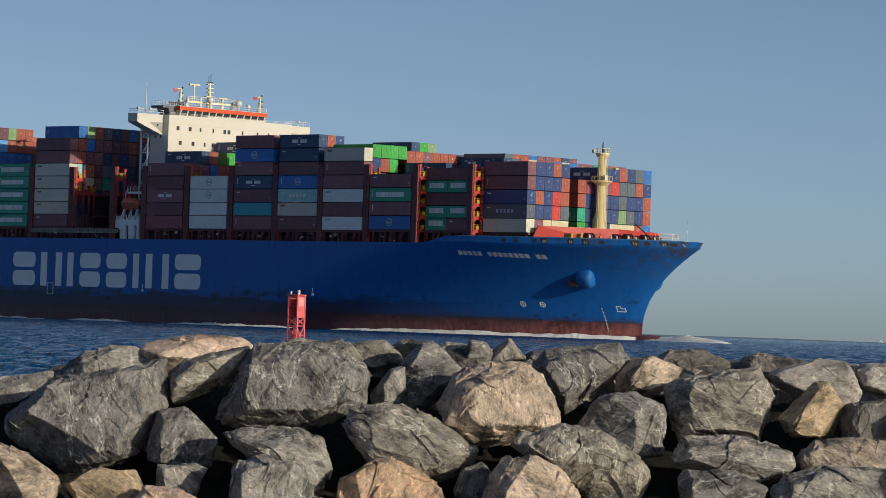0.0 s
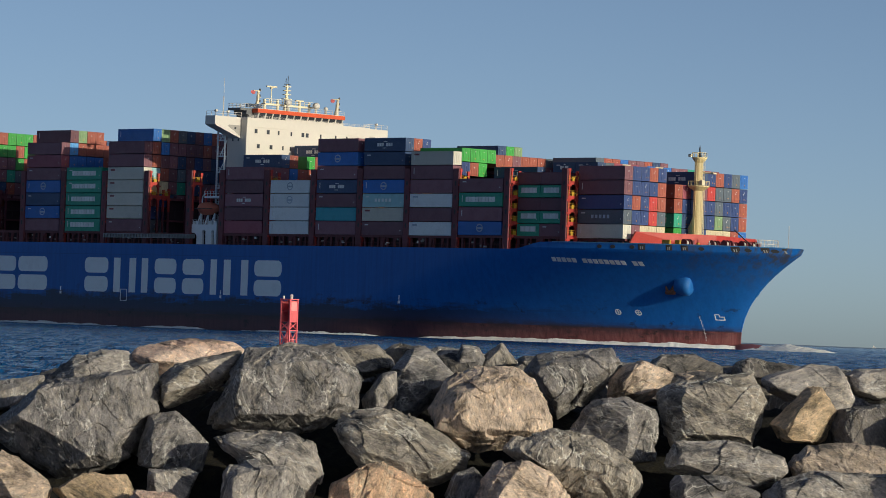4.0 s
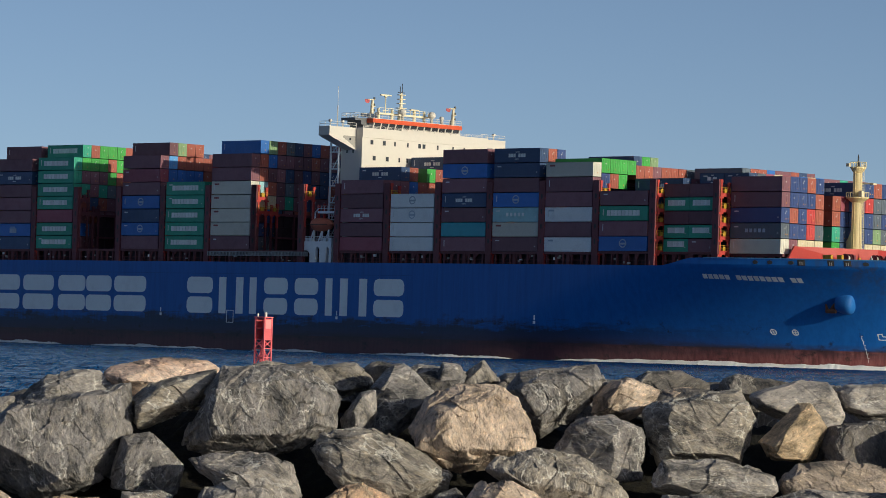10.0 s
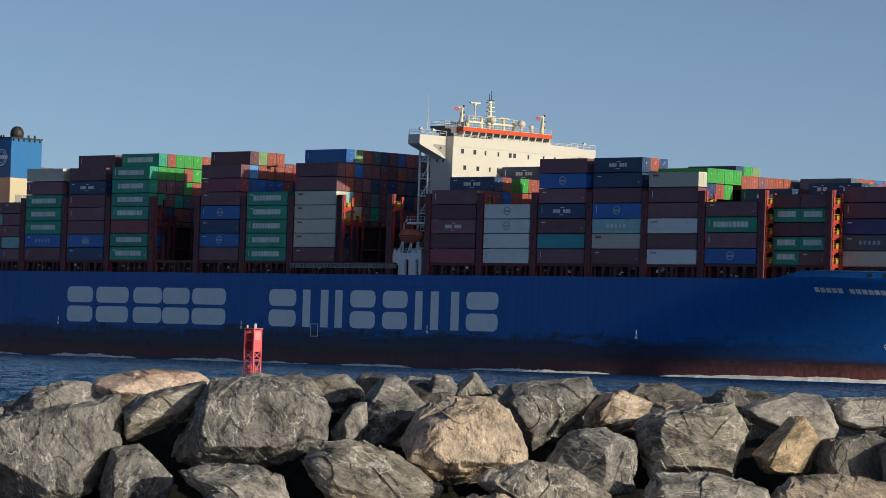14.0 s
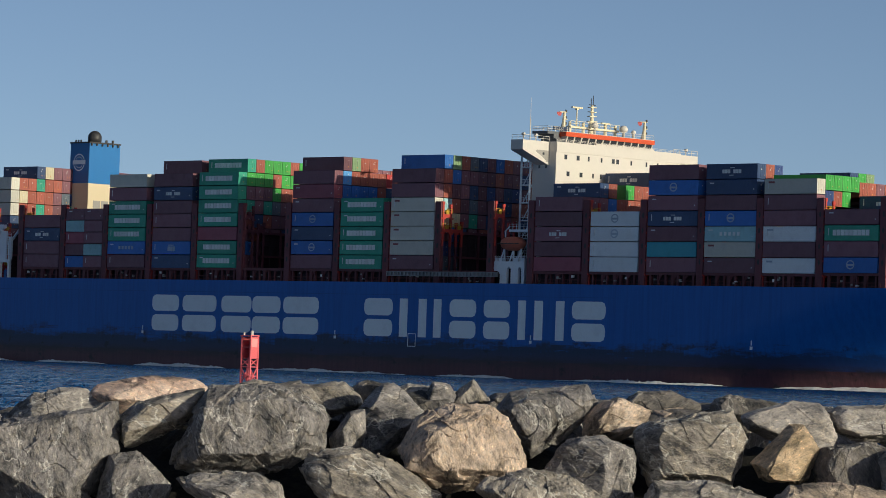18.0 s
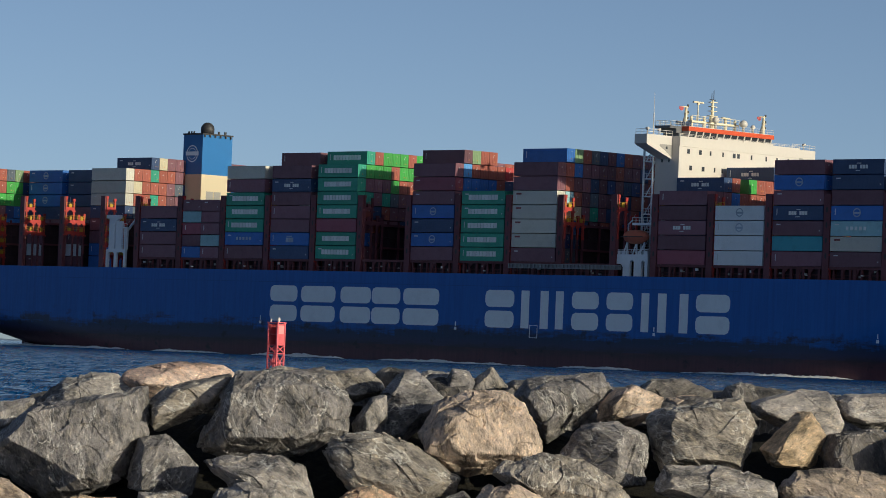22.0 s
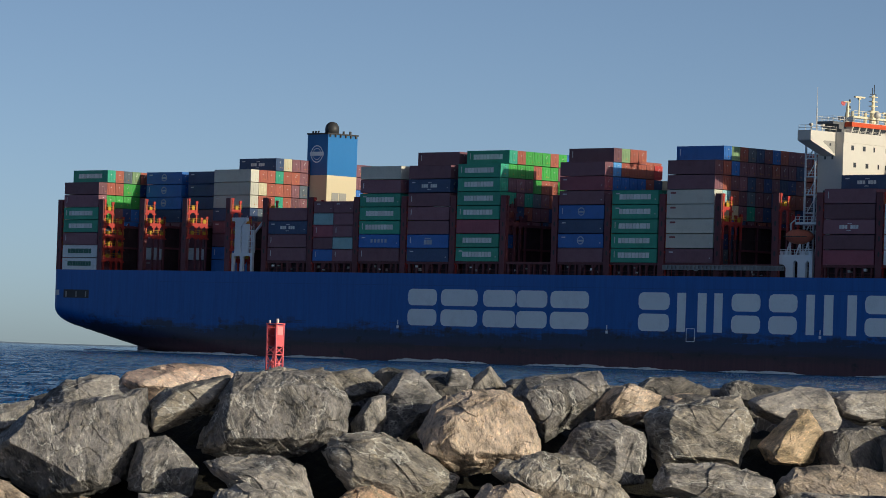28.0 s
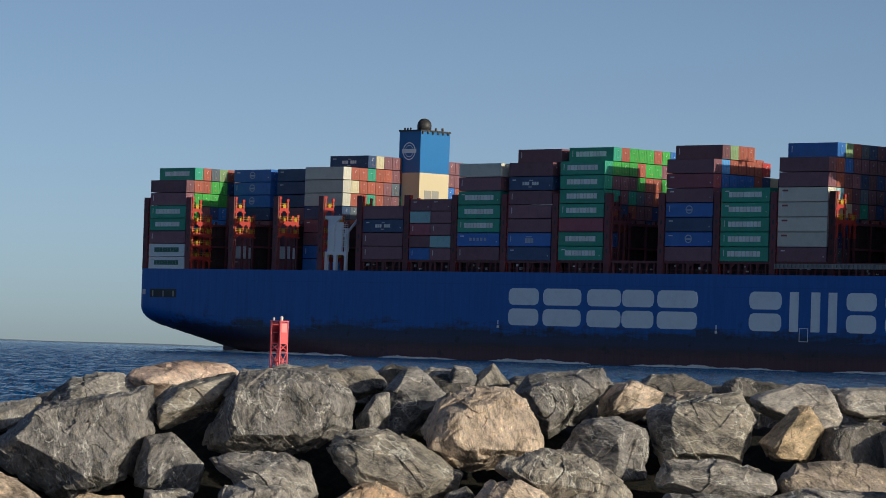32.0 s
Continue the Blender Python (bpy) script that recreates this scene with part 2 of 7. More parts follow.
def rock_mat(kind):
    if "rock_" + kind in MATS:
        return MATS["rock_" + kind]
    base, dark, vein, much = ROCKS[kind]
    m, t, b = nodes_of("rock_" + kind)
    co = t.nodes.new("ShaderNodeTexCoord")
    info = t.nodes.new("ShaderNodeObjectInfo")
    shift = t.nodes.new("ShaderNodeVectorMath")
    shift.operation = "MULTIPLY_ADD"
    t.links.new(info.outputs["Random"], shift.inputs[0])
    shift.inputs[1].default_value = (37, 91, 53)
    spin = t.nodes.new("ShaderNodeVectorRotate")
    spin.rotation_type = "Y_AXIS"
    ang = t.nodes.new("ShaderNodeMath")
    ang.operation = "MULTIPLY"
    t.links.new(info.outputs["Random"], ang.inputs[0])
    ang.inputs[1].default_value = 3.1
    t.links.new(ang.outputs[0], spin.inputs["Angle"])
    t.links.new(co.outputs["Object"], spin.inputs["Vector"])
    t.links.new(spin.outputs[0], shift.inputs[2])
    mp = add(t, "ShaderNodeMapping", Scale=(1.0, 1.0, 1.9), Rotation=(0.5, 0.35, 0.2))
    t.links.new(shift.outputs[0], mp.inputs[0])
    p = mp.outputs[0]
    big = add(t, "ShaderNodeTexNoise", Scale=2.3, Detail=9.0, Roughness=0.62, Distortion=0.6)
    fine = add(t, "ShaderNodeTexNoise", Scale=16.0, Detail=9.0, Roughness=0.72)
    for n in (big, fine):
        t.links.new(p, n.inputs["Vector"])
    c = ramp(t, big.outputs[0], [(0.38, dark), (0.49, tuple(x * 1.10 for x in base)), (0.62, tuple(min(0.85, x * 1.65) for x in base))]).outputs[0]
    # weathered crust in crumbly warm patches
    crust = add(t, "ShaderNodeTexNoise", Scale=5.5, Detail=10.0, Roughness=0.74, Distortion=0.9)
    t.links.new(p, crust.inputs["Vector"])
    f = ramp(t, crust.outputs[0], [(0.50, (0, 0, 0)), (0.56, (0.42,) * 3), (0.66, (0.6,) * 3)])
    c = mixed(t, f.outputs[0], c, tuple(min(0.8, k * x + e) for k, x, e in zip((1.24, 1.20, 1.10), base, (0.03, 0.024, 0.008))))
    # pale veins along warped sheets, broad and fine
    warp = add(t, "ShaderNodeTexNoise", Scale=1.9, Detail=6.0, Roughness=0.62)
    t.links.new(p, warp.inputs["Vector"])
    wv = t.nodes.new("ShaderNodeVectorMath")
    wv.operation = "MULTIPLY_ADD"
    t.links.new(warp.outputs["Color"], wv.inputs[0])
    wv.inputs[1].default_value = (0.9, 0.9, 0.9)
    t.links.new(p, wv.inputs[2])
    slow = add(t, "ShaderNodeTexNoise", Scale=1.5, Detail=2.0, Roughness=0.5)
    t.links.new(p, slow.inputs["Vector"])
    wv2 = t.nodes.new("ShaderNodeVectorMath")
    wv2.operation = "MULTIPLY_ADD"
    t.links.new(slow.outputs["Color"], wv2.inputs[0])
    wv2.inputs[1].default_value = (0.35, 0.35, 0.35)
    t.links.new(p, wv2.inputs[2])
    gate = ramp(t, warp.outputs[0], [(0.44, (0, 0, 0)), (0.50, (1, 1, 1))])
    gate2 = ramp(t, big.outputs[0], [(0.46, (1, 1, 1)), (0.54, (0, 0, 0))])
    for size, thin, keep, f0 in ((1.3, 0.024, gate, min(0.9, 1.45 * much)), (3.4, 0.030, gate2, 0.45 * much)):
        vor = add(t, "ShaderNodeTexVoronoi", Scale=size)
        vor.feature = "DISTANCE_TO_EDGE"
        t.links.new(wv.outputs[0], vor.inputs["Vector"])
        line = ramp(t, vor.outputs["Distance"], [(0.0, (f0,) * 3), (thin * 0.5, (f0 * 0.8,) * 3), (thin, (0, 0, 0))])
        f = mixed(t, 1.0, line.outputs[0], keep.outputs[0], "MULTIPLY")
        c = mixed(t, f, c, vein)
    # dark hairline cracks
    split = add(t, "ShaderNodeTexVoronoi", Scale=2.1)
    split.feature = "DISTANCE_TO_EDGE"
    t.links.new(wv2.outputs[0], split.inputs["Vector"])
    hair = ramp(t, split.outputs["Distance"], [(0.0, (0.32,) * 3), (0.006, (0.26,) * 3), (0.013, (0, 0, 0))])
    f = mixed(t, 1.0, hair.outputs[0], gate2.outputs[0], "MULTIPLY")
    c = mixed(t, f, c, tuple(0.35 * x for x in dark))
    # long streaks along the bedding
    bed = add(t, "ShaderNodeMapping", Scale=(0.55, 0.55, 1.9))
    t.links.new(wv2.outputs[0], bed.inputs[0])
    for size, thin in ((1.1, 0.006),):
        lines = add(t, "ShaderNodeTexNoise", Scale=size, Detail=4.0, Roughness=0.45)
        t.links.new(bed.outputs[0], lines.inputs["Vector"])
        near_mid = ramp(t, lines.outputs[0], [(0.5 - thin, (0, 0, 0)), (0.5 - thin * 0.3, (much,) * 3), (0.5 + thin * 0.3, (much,) * 3), (0.5 + thin, (0, 0, 0))])
        part_of = ramp(t, warp.outputs[0], [(0.44, (0, 0, 0)), (0.52, (0.85, 0.85, 0.85))])
        f = mixed(t, 1.0, near_mid.outputs[0], part_of.outputs[0], "MULTIPLY")
        c = mixed(t, f, c, vein)
    speck = ramp(t, fine.outputs[0], [(0.34, (0.48, 0.48, 0.50)), (0.46, (0.97, 0.97, 0.97)), (0.58, (1.15, 1.13, 1.08)), (0.66, (1.9, 1.84, 1.7))])
    c = mixed(t, 1.0, c, speck.outputs[0], "MULTIPLY")
    t.links.new(c, b.inputs["Base Color"])
    b.inputs["Roughness"].default_value = 0.80
    b.inputs["Specular IOR Level"].default_value = 0.35
    # chipped facets: every cell of the break is tilted its own way
    last = None
    for size, much_tilt in ((3.2, 0.045), (9.0, 0.022)):
        cell = add(t, "ShaderNodeTexVoronoi", Scale=1.0)
        sc = t.nodes.new("ShaderNodeVectorMath")
        sc.operation = "SCALE"
        sc.inputs["Scale"].default_value = size
        t.links.new(wv2.outputs[0], sc.inputs[0])
        t.links.new(sc.outputs[0], cell.inputs["Vector"])
        d = t.nodes.new("ShaderNodeVectorMath")
        d.operation = "SUBTRACT"
        t.links.new(sc.outputs[0], d.inputs[0])
        t.links.new(cell.outputs["Position"], d.inputs[1])
        e = t.nodes.new("ShaderNodeVectorMath")
        e.operation = "SUBTRACT"
        t.links.new(cell.outputs["Color"], e.inputs[0])
        e.inputs[1].default_value = (0.5, 0.5, 0.5)
        dot = t.nodes.new("ShaderNodeVectorMath")
        dot.operation = "DOT_PRODUCT"
        t.links.new(d.outputs[0], dot.inputs[0])
        t.links.new(e.outputs[0], dot.inputs[1])
        q = t.nodes.new("ShaderNodeMath")
        q.operation = "MULTIPLY"
        t.links.new(dot.outputs["Value"], q.inputs[0])
        q.inputs[1].default_value = much_tilt
        if last:
            r = t.nodes.new("ShaderNodeMath")
            t.links.new(last, r.inputs[0])
            t.links.new(q.outputs[0], r.inputs[1])
            last = r.outputs[0]
        else:
            last = q.outputs[0]
    for tex, much_rough in ((big, 0.055), (fine, 0.036)):
        r = t.nodes.new("ShaderNodeMath")
        r.operation = "MULTIPLY_ADD"
        t.links.new(tex.outputs[0], r.inputs[0])
        r.inputs[1].default_value = much_rough
        t.links.new(last, r.inputs[2])
        last = r.outputs[0]
    bp = add(t, "ShaderNodeBump", Strength=1.0, Distance=1.0)
    t.links.new(last, bp.inputs["Height"])
    t.links.new(bp.outputs[0], b.inputs["Normal"])
    MATS["rock_" + kind] = m
    return m


def water_mat():
    m, t, b = nodes_of("sea_water")
    co = t.nodes.new("ShaderNodeTexCoord")
    mp = add(t, "ShaderNodeMapping", Scale=(1.0, 0.12, 1.0))
    t.links.new(co.outputs["Object"], mp.inputs[0])
    a = add(t, "ShaderNodeTexNoise", Scale=1.3, Detail=3.0, Roughness=0.5)
    c = add(t, "ShaderNodeTexNoise", Scale=4.0, Detail=2.0, Roughness=0.5)
    for n in (a, c):
        t.links.new(mp.outputs[0], n.inputs["Vector"])
    s = t.nodes.new("ShaderNodeMath")
    s.operation = "MULTIPLY_ADD"
    t.links.new(c.outputs[0], s.inputs[0])
    s.inputs[1].default_value = 0.25
    t.links.new(a.outputs[0], s.inputs[2])
    bp = add(t, "ShaderNodeBump", Strength=1.0, Distance=2.4)
    t.links.new(s.outputs[0], bp.inputs["Height"])
    t.links.new(bp.outputs[0], b.inputs["Normal"])
    b.inputs["Base Color"].default_value = (0.007, 0.066, 0.200, 1)
    b.inputs["Roughness"].default_value = 0.12
    b.inputs["IOR"].default_value = 1.15
    b.inputs["Specular IOR Level"].default_value = 0.17
    return m


def foam_mat():
    m, t, b = nodes_of("foam")
    co = t.nodes.new("ShaderNodeTexCoord")
    a = add(t, "ShaderNodeTexNoise", Scale=0.9, Detail=8.0, Roughness=0.7)
    t.links.new(co.outputs["Object"], a.inputs["Vector"])
    c = ramp(t, a.outputs[0], [(0.25, (0.55, 0.60, 0.62)), (0.42, (0.88, 0.88, 0.86)), (0.7, (0.95, 0.95, 0.92))])
    t.links.new(c.outputs[0], b.inputs["Base Color"])
    b.inputs["Roughness"].default_value = 0.8
    bp = add(t, "ShaderNodeBump", Strength=1.0, Distance=0.3)
    t.links.new(a.outputs[0], bp.inputs["Height"])
    t.links.new(bp.outputs[0], b.inputs["Normal"])
    return m


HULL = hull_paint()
FOAM = foam_mat()
WHITE = paint("white_paint", (0.66, 0.63, 0.58), 0.5, worn=0.03, scale=0.12, vary=0.02, speck=0.03)
# whiter copy of the white paint that brightens parts lying in shade
SHADE_WHITE = paint("shade_lifted_white", (0.82, 0.86, 0.90), 0.5, worn=0.03, scale=0.12, vary=0.02, speck=0.03)
LETTER = paint("letter_paint", (0.84, 0.93, 1.0), 0.55, dirt=(0.30, 0.34, 0.40), worn=0.2, scale=0.35, vary=0.03, speck=0.05)
MAROON = paint("maroon_steel", (0.165, 0.045, 0.058), 0.6, worn=0.4, scale=0.4)
RED = paint("red_steel", (0.50, 0.050, 0.042), 0.5, worn=0.15, scale=0.4)
BEACONRED = paint("beacon_red", (0.88, 0.17, 0.19), 0.45, worn=0.15, scale=2.0, dirt=(0.25, 0.03, 0.03))
BEACONPALE = paint("beacon_pale", (0.86, 0.36, 0.36), 0.5, worn=0.1, scale=2.0)
ORANGE = paint("orange_paint", (0.62, 0.085, 0.025), 0.45, worn=0.12)
YELLOW = paint("yellow_paint", (0.52, 0.31, 0.03), 0.45, worn=0.1)
PALECREAM = paint("pale_cream_mast", (0.74, 0.66, 0.47), 0.5, worn=0.05, scale=0.3)
CREAM = paint("cream_mast", (0.80, 0.66, 0.36), 0.5, worn=0.05, scale=0.3)
FUNNEL = paint("funnel_blue", (0.016, 0.19, 0.52), 0.45, worn=0.05, scale=0.2, speck=0.03)
DARK = paint("dark_steel", (0.035, 0.036, 0.040), 0.55)
GLASS = paint("dark_glass", (0.045, 0.052, 0.065), 0.12, worn=0.0, bump=0.0)
DECK = paint("deck_red", (0.16, 0.05, 0.04), 0.7, worn=0.3)
BOAT = paint("boat_orange", (0.62, 0.17, 0.095), 0.4, worn=0.1)
RUST = paint("rust", (0.20, 0.085, 0.045), 0.8, worn=0.4)
BOX = {
    "n": paint("box_brown", (0.225, 0.100, 0.130), 0.55, ribs=1.7, vary=0.3),
    "m": paint("box_maroon", (0.340, 0.088, 0.125), 0.55, ribs=1.7),
    "r": paint("box_red", (0.550, 0.061, 0.061), 0.5, ribs=1.7),
    "o": paint("box_rust_orange", (0.390, 0.110, 0.078), 0.5, ribs=1.7),
    "b": paint("box_blue", (0.038, 0.180, 0.57), 0.5, ribs=1.7),
    "l": paint("box_light_blue", (0.112, 0.352, 0.737), 0.5, ribs=1.7),
    "d": paint("box_navy", (0.038, 0.080, 0.191), 0.5, ribs=1.7),
    "g": paint("box_green", (0.041, 0.378, 0.253), 0.5, ribs=1.7),
    "v": paint("box_deep_blue", (0.034, 0.070, 0.220), 0.5, ribs=1.7),
    # same paint as box_green, with sunlight on the bow ends put into the colour
    "G": paint("box_sunlit_green", (0.060, 0.400, 0.075), 0.5, ribs=1.7),
    "w": paint("box_white", (0.84, 0.90, 0.93), 0.5, ribs=1.7, worn=0.12, vary=0.04),
    "y": paint("box_grey", (0.66, 0.65, 0.57), 0.5, ribs=1.7, worn=0.15),
    "c": paint("box_pale_teal", (0.358, 0.625, 0.672), 0.5, ribs=1.7),
    "t": paint("box_teal", (0.062, 0.422, 0.520), 0.5, ribs=1.7),
    "k": paint("box_slate", (0.115, 0.150, 0.195), 0.5, ribs=1.7),
    "q": paint("box_sage", (0.23, 0.36, 0.19), 0.5, ribs=1.7),
    "e": paint("box_cream", (0.66, 0.60, 0.42), 0.5, ribs=1.7),
}
BOXNAME = {"n": "brown", "m": "maroon", "r": "red", "o": "rust-orange", "b": "blue", "l": "light blue", "d": "navy blue", "g": "dark green",
           "G": "sun-tinted green", "w": "white", "y": "light grey", "c": "pale teal", "t": "teal", "k": "slate grey", "e": "cream", "q": "sage green", "v": "deep blue"}
TAG = paint("tag_white", (0.75, 0.76, 0.76), 0.6, worn=0.1)
TAGO = paint("tag_orange", (0.70, 0.33, 0.08), 0.6, worn=0.1)

# ---- building helpers ----


def part(name, bm, material, parent=None, label="", smooth=False):
    """Links a bmesh as one mesh object, under a thing or a part."""
    me = bpy.data.meshes.new(name)
    if smooth:
        for f in bm.faces:
            f.smooth = True
    bm.to_mesh(me)
    bm.free()
    for m in material if isinstance(material, (list, tuple)) else [material]:
        me.materials.append(m)
    ob = new(name, me)
    ob.parent = parent
    if label:
        ob["label"] = label
    return ob


def box(bm, x0, x1, y0, y1, z0, z1, mi=0):
    v = [bm.verts.new((x, y, z)) for z in (z0, z1) for y in (y0, y1) for x in (x0, x1)]
    for q in ((0, 2, 3, 1), (4, 5, 7, 6), (0, 1, 5, 4), (2, 6, 7, 3), (0, 4, 6, 2), (1, 3, 7, 5)):
        bm.faces.new([v[i] for i in q]).material_index = mi


def rod(bm, a, b, r, n=6, r2=None, mi=0):
    a, b = Vector(a), Vector(b)
    d = (b - a).normalized()
    s = d.orthogonal().normalized()
    k = d.cross(s)
    rings = []
    for p, rr in ((a, r), (b, r if r2 is None else r2)):
        rings.append([bm.verts.new(p + rr * (math.cos(2 * math.pi * i / n) * s + math.sin(2 * math.pi * i / n) * k)) for i in range(n)])
    for i in range(n):
        bm.faces.new((rings[0][i], rings[0][(i + 1) % n], rings[1][(i + 1) % n], rings[1][i])).material_index = mi
    bm.faces.new(rings[0][::-1]).material_index = mi
    bm.faces.new(rings[1]).material_index = mi


def turned(bm, rings, n=20, cx=0.0, cy=0.0):
    """A turned body from (radius, height) rings."""
    prev = None
    for r, z in rings:
        cur = [bm.verts.new((cx + r * math.cos(2 * math.pi * i / n), cy + r * math.sin(2 * math.pi * i / n), z)) for i in range(n)]
        if prev:
            for i in range(n):
                bm.faces.new((prev[i], prev[(i + 1) % n], cur[(i + 1) % n], cur[i]))
        else:
            bm.faces.new(cur[::-1])
        prev = cur
    bm.faces.new(prev)


def prism(bm, pts, y0, y1, mi=0):
    """An outline in x and z, drawn out along y."""
    a = [bm.verts.new((x, y0, z)) for x, z in pts]
    b = [bm.verts.new((x, y1, z)) for x, z in pts]
    n = len(pts)
    bm.faces.new(a).material_index = mi
    bm.faces.new(b[::-1]).material_index = mi
    for i in range(n):
        bm.faces.new((a[i], b[i], b[(i + 1) % n], a[(i + 1) % n])).material_index = mi
    bmesh.ops.recalc_face_normals(bm, faces=bm.faces)


def railing(bm, a, b, z, high=1.1, step=2.0, r=0.05, mi=0):
    a, b = Vector((*a, z)), Vector((*b, z))
    n = max(1, round((b - a).length / step))
    up = Vector((0, 0, high))
    for i in range(n + 1):
        p = a.lerp(b, i / n)
        rod(bm, p, p + up, r, 4, mi=mi)
    for k in (0.5, 1.0):
        rod(bm, a + up * k, b + up * k, r, 4, mi=mi)


# ---- the sea: one sheet of waves to the horizon ----
def sea_height(x, y):
    h = 0.0
    for k, (a, wl, an, ph) in enumerate(((0.03, 11.0, 0.35, 0.4), (0.035, 6.3, -0.5, 1.7), (0.040, 4.1, 0.9, 2.2), (0.045, 2.9, -0.1, 0.3), (0.045, 2.3, -1.0, 4.0), (0.04, 1.6, 0.5, 1.0))):
        q = 2 * np.pi / wl
        h = h + 0.8 * a * np.sin(q * (x * np.sin(an) + y * np.cos(an)) + ph + 1.3 * np.sin(0.037 * x + 0.6 * k) + 1.1 * np.sin(0.023 * y + k))
    return h


def sea():
    # rows get wider apart with the distance; beyond the waves the sheet lies flat
    ys = [-4900.0, -1500.0, -500.0, -150.0, -40.0]
    y = 0.0
    while y < 4900:
        ys.append(y)
        y += 1.0 if y < 40 else 0.30 + 0.0026 * (y - 40) + (0.06 * (y - 1700) if y > 1700 else 0)
    ys.append(4900.0)
    ys = np.array(ys)
    nx = 240
    s = np.linspace(-1, 1, nx)
    shape = np.sign(s) * (0.16 * np.abs(s) + 0.84 * np.abs(s) ** 9)
    xs = np.outer(np.clip(np.abs(ys), 60, None) * 0.9 + 60, shape)
    xs[:, 0], xs[:, -1] = -4900, 4900
    yy = np.repeat(ys[:, None], nx, 1)
    z = sea_height(xs, yy) * np.clip((1900 - np.abs(yy)) / 800, 0, 1) * (np.abs(xs) < 400)
    # the earth's curve, and the sheet pushed down before the breakwater, out of the camera's view
    z = z - (xs ** 2 + yy ** 2) / (2 * 7.4e6) - 1.2 * np.clip((39.5 - yy) / 2.0, 0, 1)
    co = np.stack([xs, yy, z], -1).reshape(-1, 3)
    i = np.arange(len(ys) - 1)[:, None] * nx + np.arange(nx - 1)[None]
    q = np.stack([i, i + 1, i + nx + 1, i + nx], -1).reshape(-1, 4)
    me = bpy.data.meshes.new("sea")
    me.from_pydata(co.tolist(), [], q.tolist())
    for p in me.polygons:
        p.use_smooth = True
    me.materials.append(water_mat())
    tagged(new("water", me), "dark blue choppy sea with small evening waves", "sea", kind="structure")


def shore():
    """The beach before the breakwater."""
    bm = bmesh.new()
    n = 60
    grid = [[bm.verts.new((-90 + 180 * i / n, -60 + 96.4 * j / n, -0.32 + 0.05 * noise.noise(Vector((i * 0.7, j * 0.6, 5))))) for j in range(n + 1)] for i in range(n + 1)]
    for a, b in zip(grid, grid[1:]):
        for j in range(n):
            bm.faces.new((a[j], b[j], b[j + 1], a[j + 1]))
    for f in bmesh.ops.extrude_face_region(bm, geom=list(bm.faces))["geom"]:
        if isinstance(f, bmesh.types.BMVert):
            f.co.z -= 1.5
    bmesh.ops.recalc_face_normals(bm, faces=bm.faces)
    sand = paint("beach_sand", (0.32, 0.26, 0.19), 0.9, dirt=(0.16, 0.14, 0.11), worn=0.5, scale=0.8, bump=0.03)
    tagged(part("ground", bm, sand, smooth=True), "sandy beach before the breakwater", "beach", kind="structure")


sea()
shore()


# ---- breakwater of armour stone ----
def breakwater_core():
    """The rubble under the stones, near-black: the gaps' shade is put into its colour."""
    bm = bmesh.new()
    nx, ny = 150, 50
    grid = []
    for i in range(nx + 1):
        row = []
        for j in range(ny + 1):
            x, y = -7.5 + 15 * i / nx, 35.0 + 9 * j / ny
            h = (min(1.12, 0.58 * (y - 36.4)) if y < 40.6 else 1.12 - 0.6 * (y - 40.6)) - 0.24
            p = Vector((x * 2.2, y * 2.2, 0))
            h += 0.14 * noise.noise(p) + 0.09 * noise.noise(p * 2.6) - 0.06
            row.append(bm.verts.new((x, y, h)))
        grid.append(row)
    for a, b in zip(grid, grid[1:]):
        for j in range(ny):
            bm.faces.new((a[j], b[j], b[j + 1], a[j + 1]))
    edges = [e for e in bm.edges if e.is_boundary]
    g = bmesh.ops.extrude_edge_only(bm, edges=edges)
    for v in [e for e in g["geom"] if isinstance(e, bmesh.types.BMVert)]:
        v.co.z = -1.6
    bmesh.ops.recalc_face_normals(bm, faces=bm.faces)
    tagged(part("breakwater_core", bm, rock_mat("core"), smooth=True), "rubble core, gap shade painted near-black, between the armour stones", "breakwater", kind="structure")


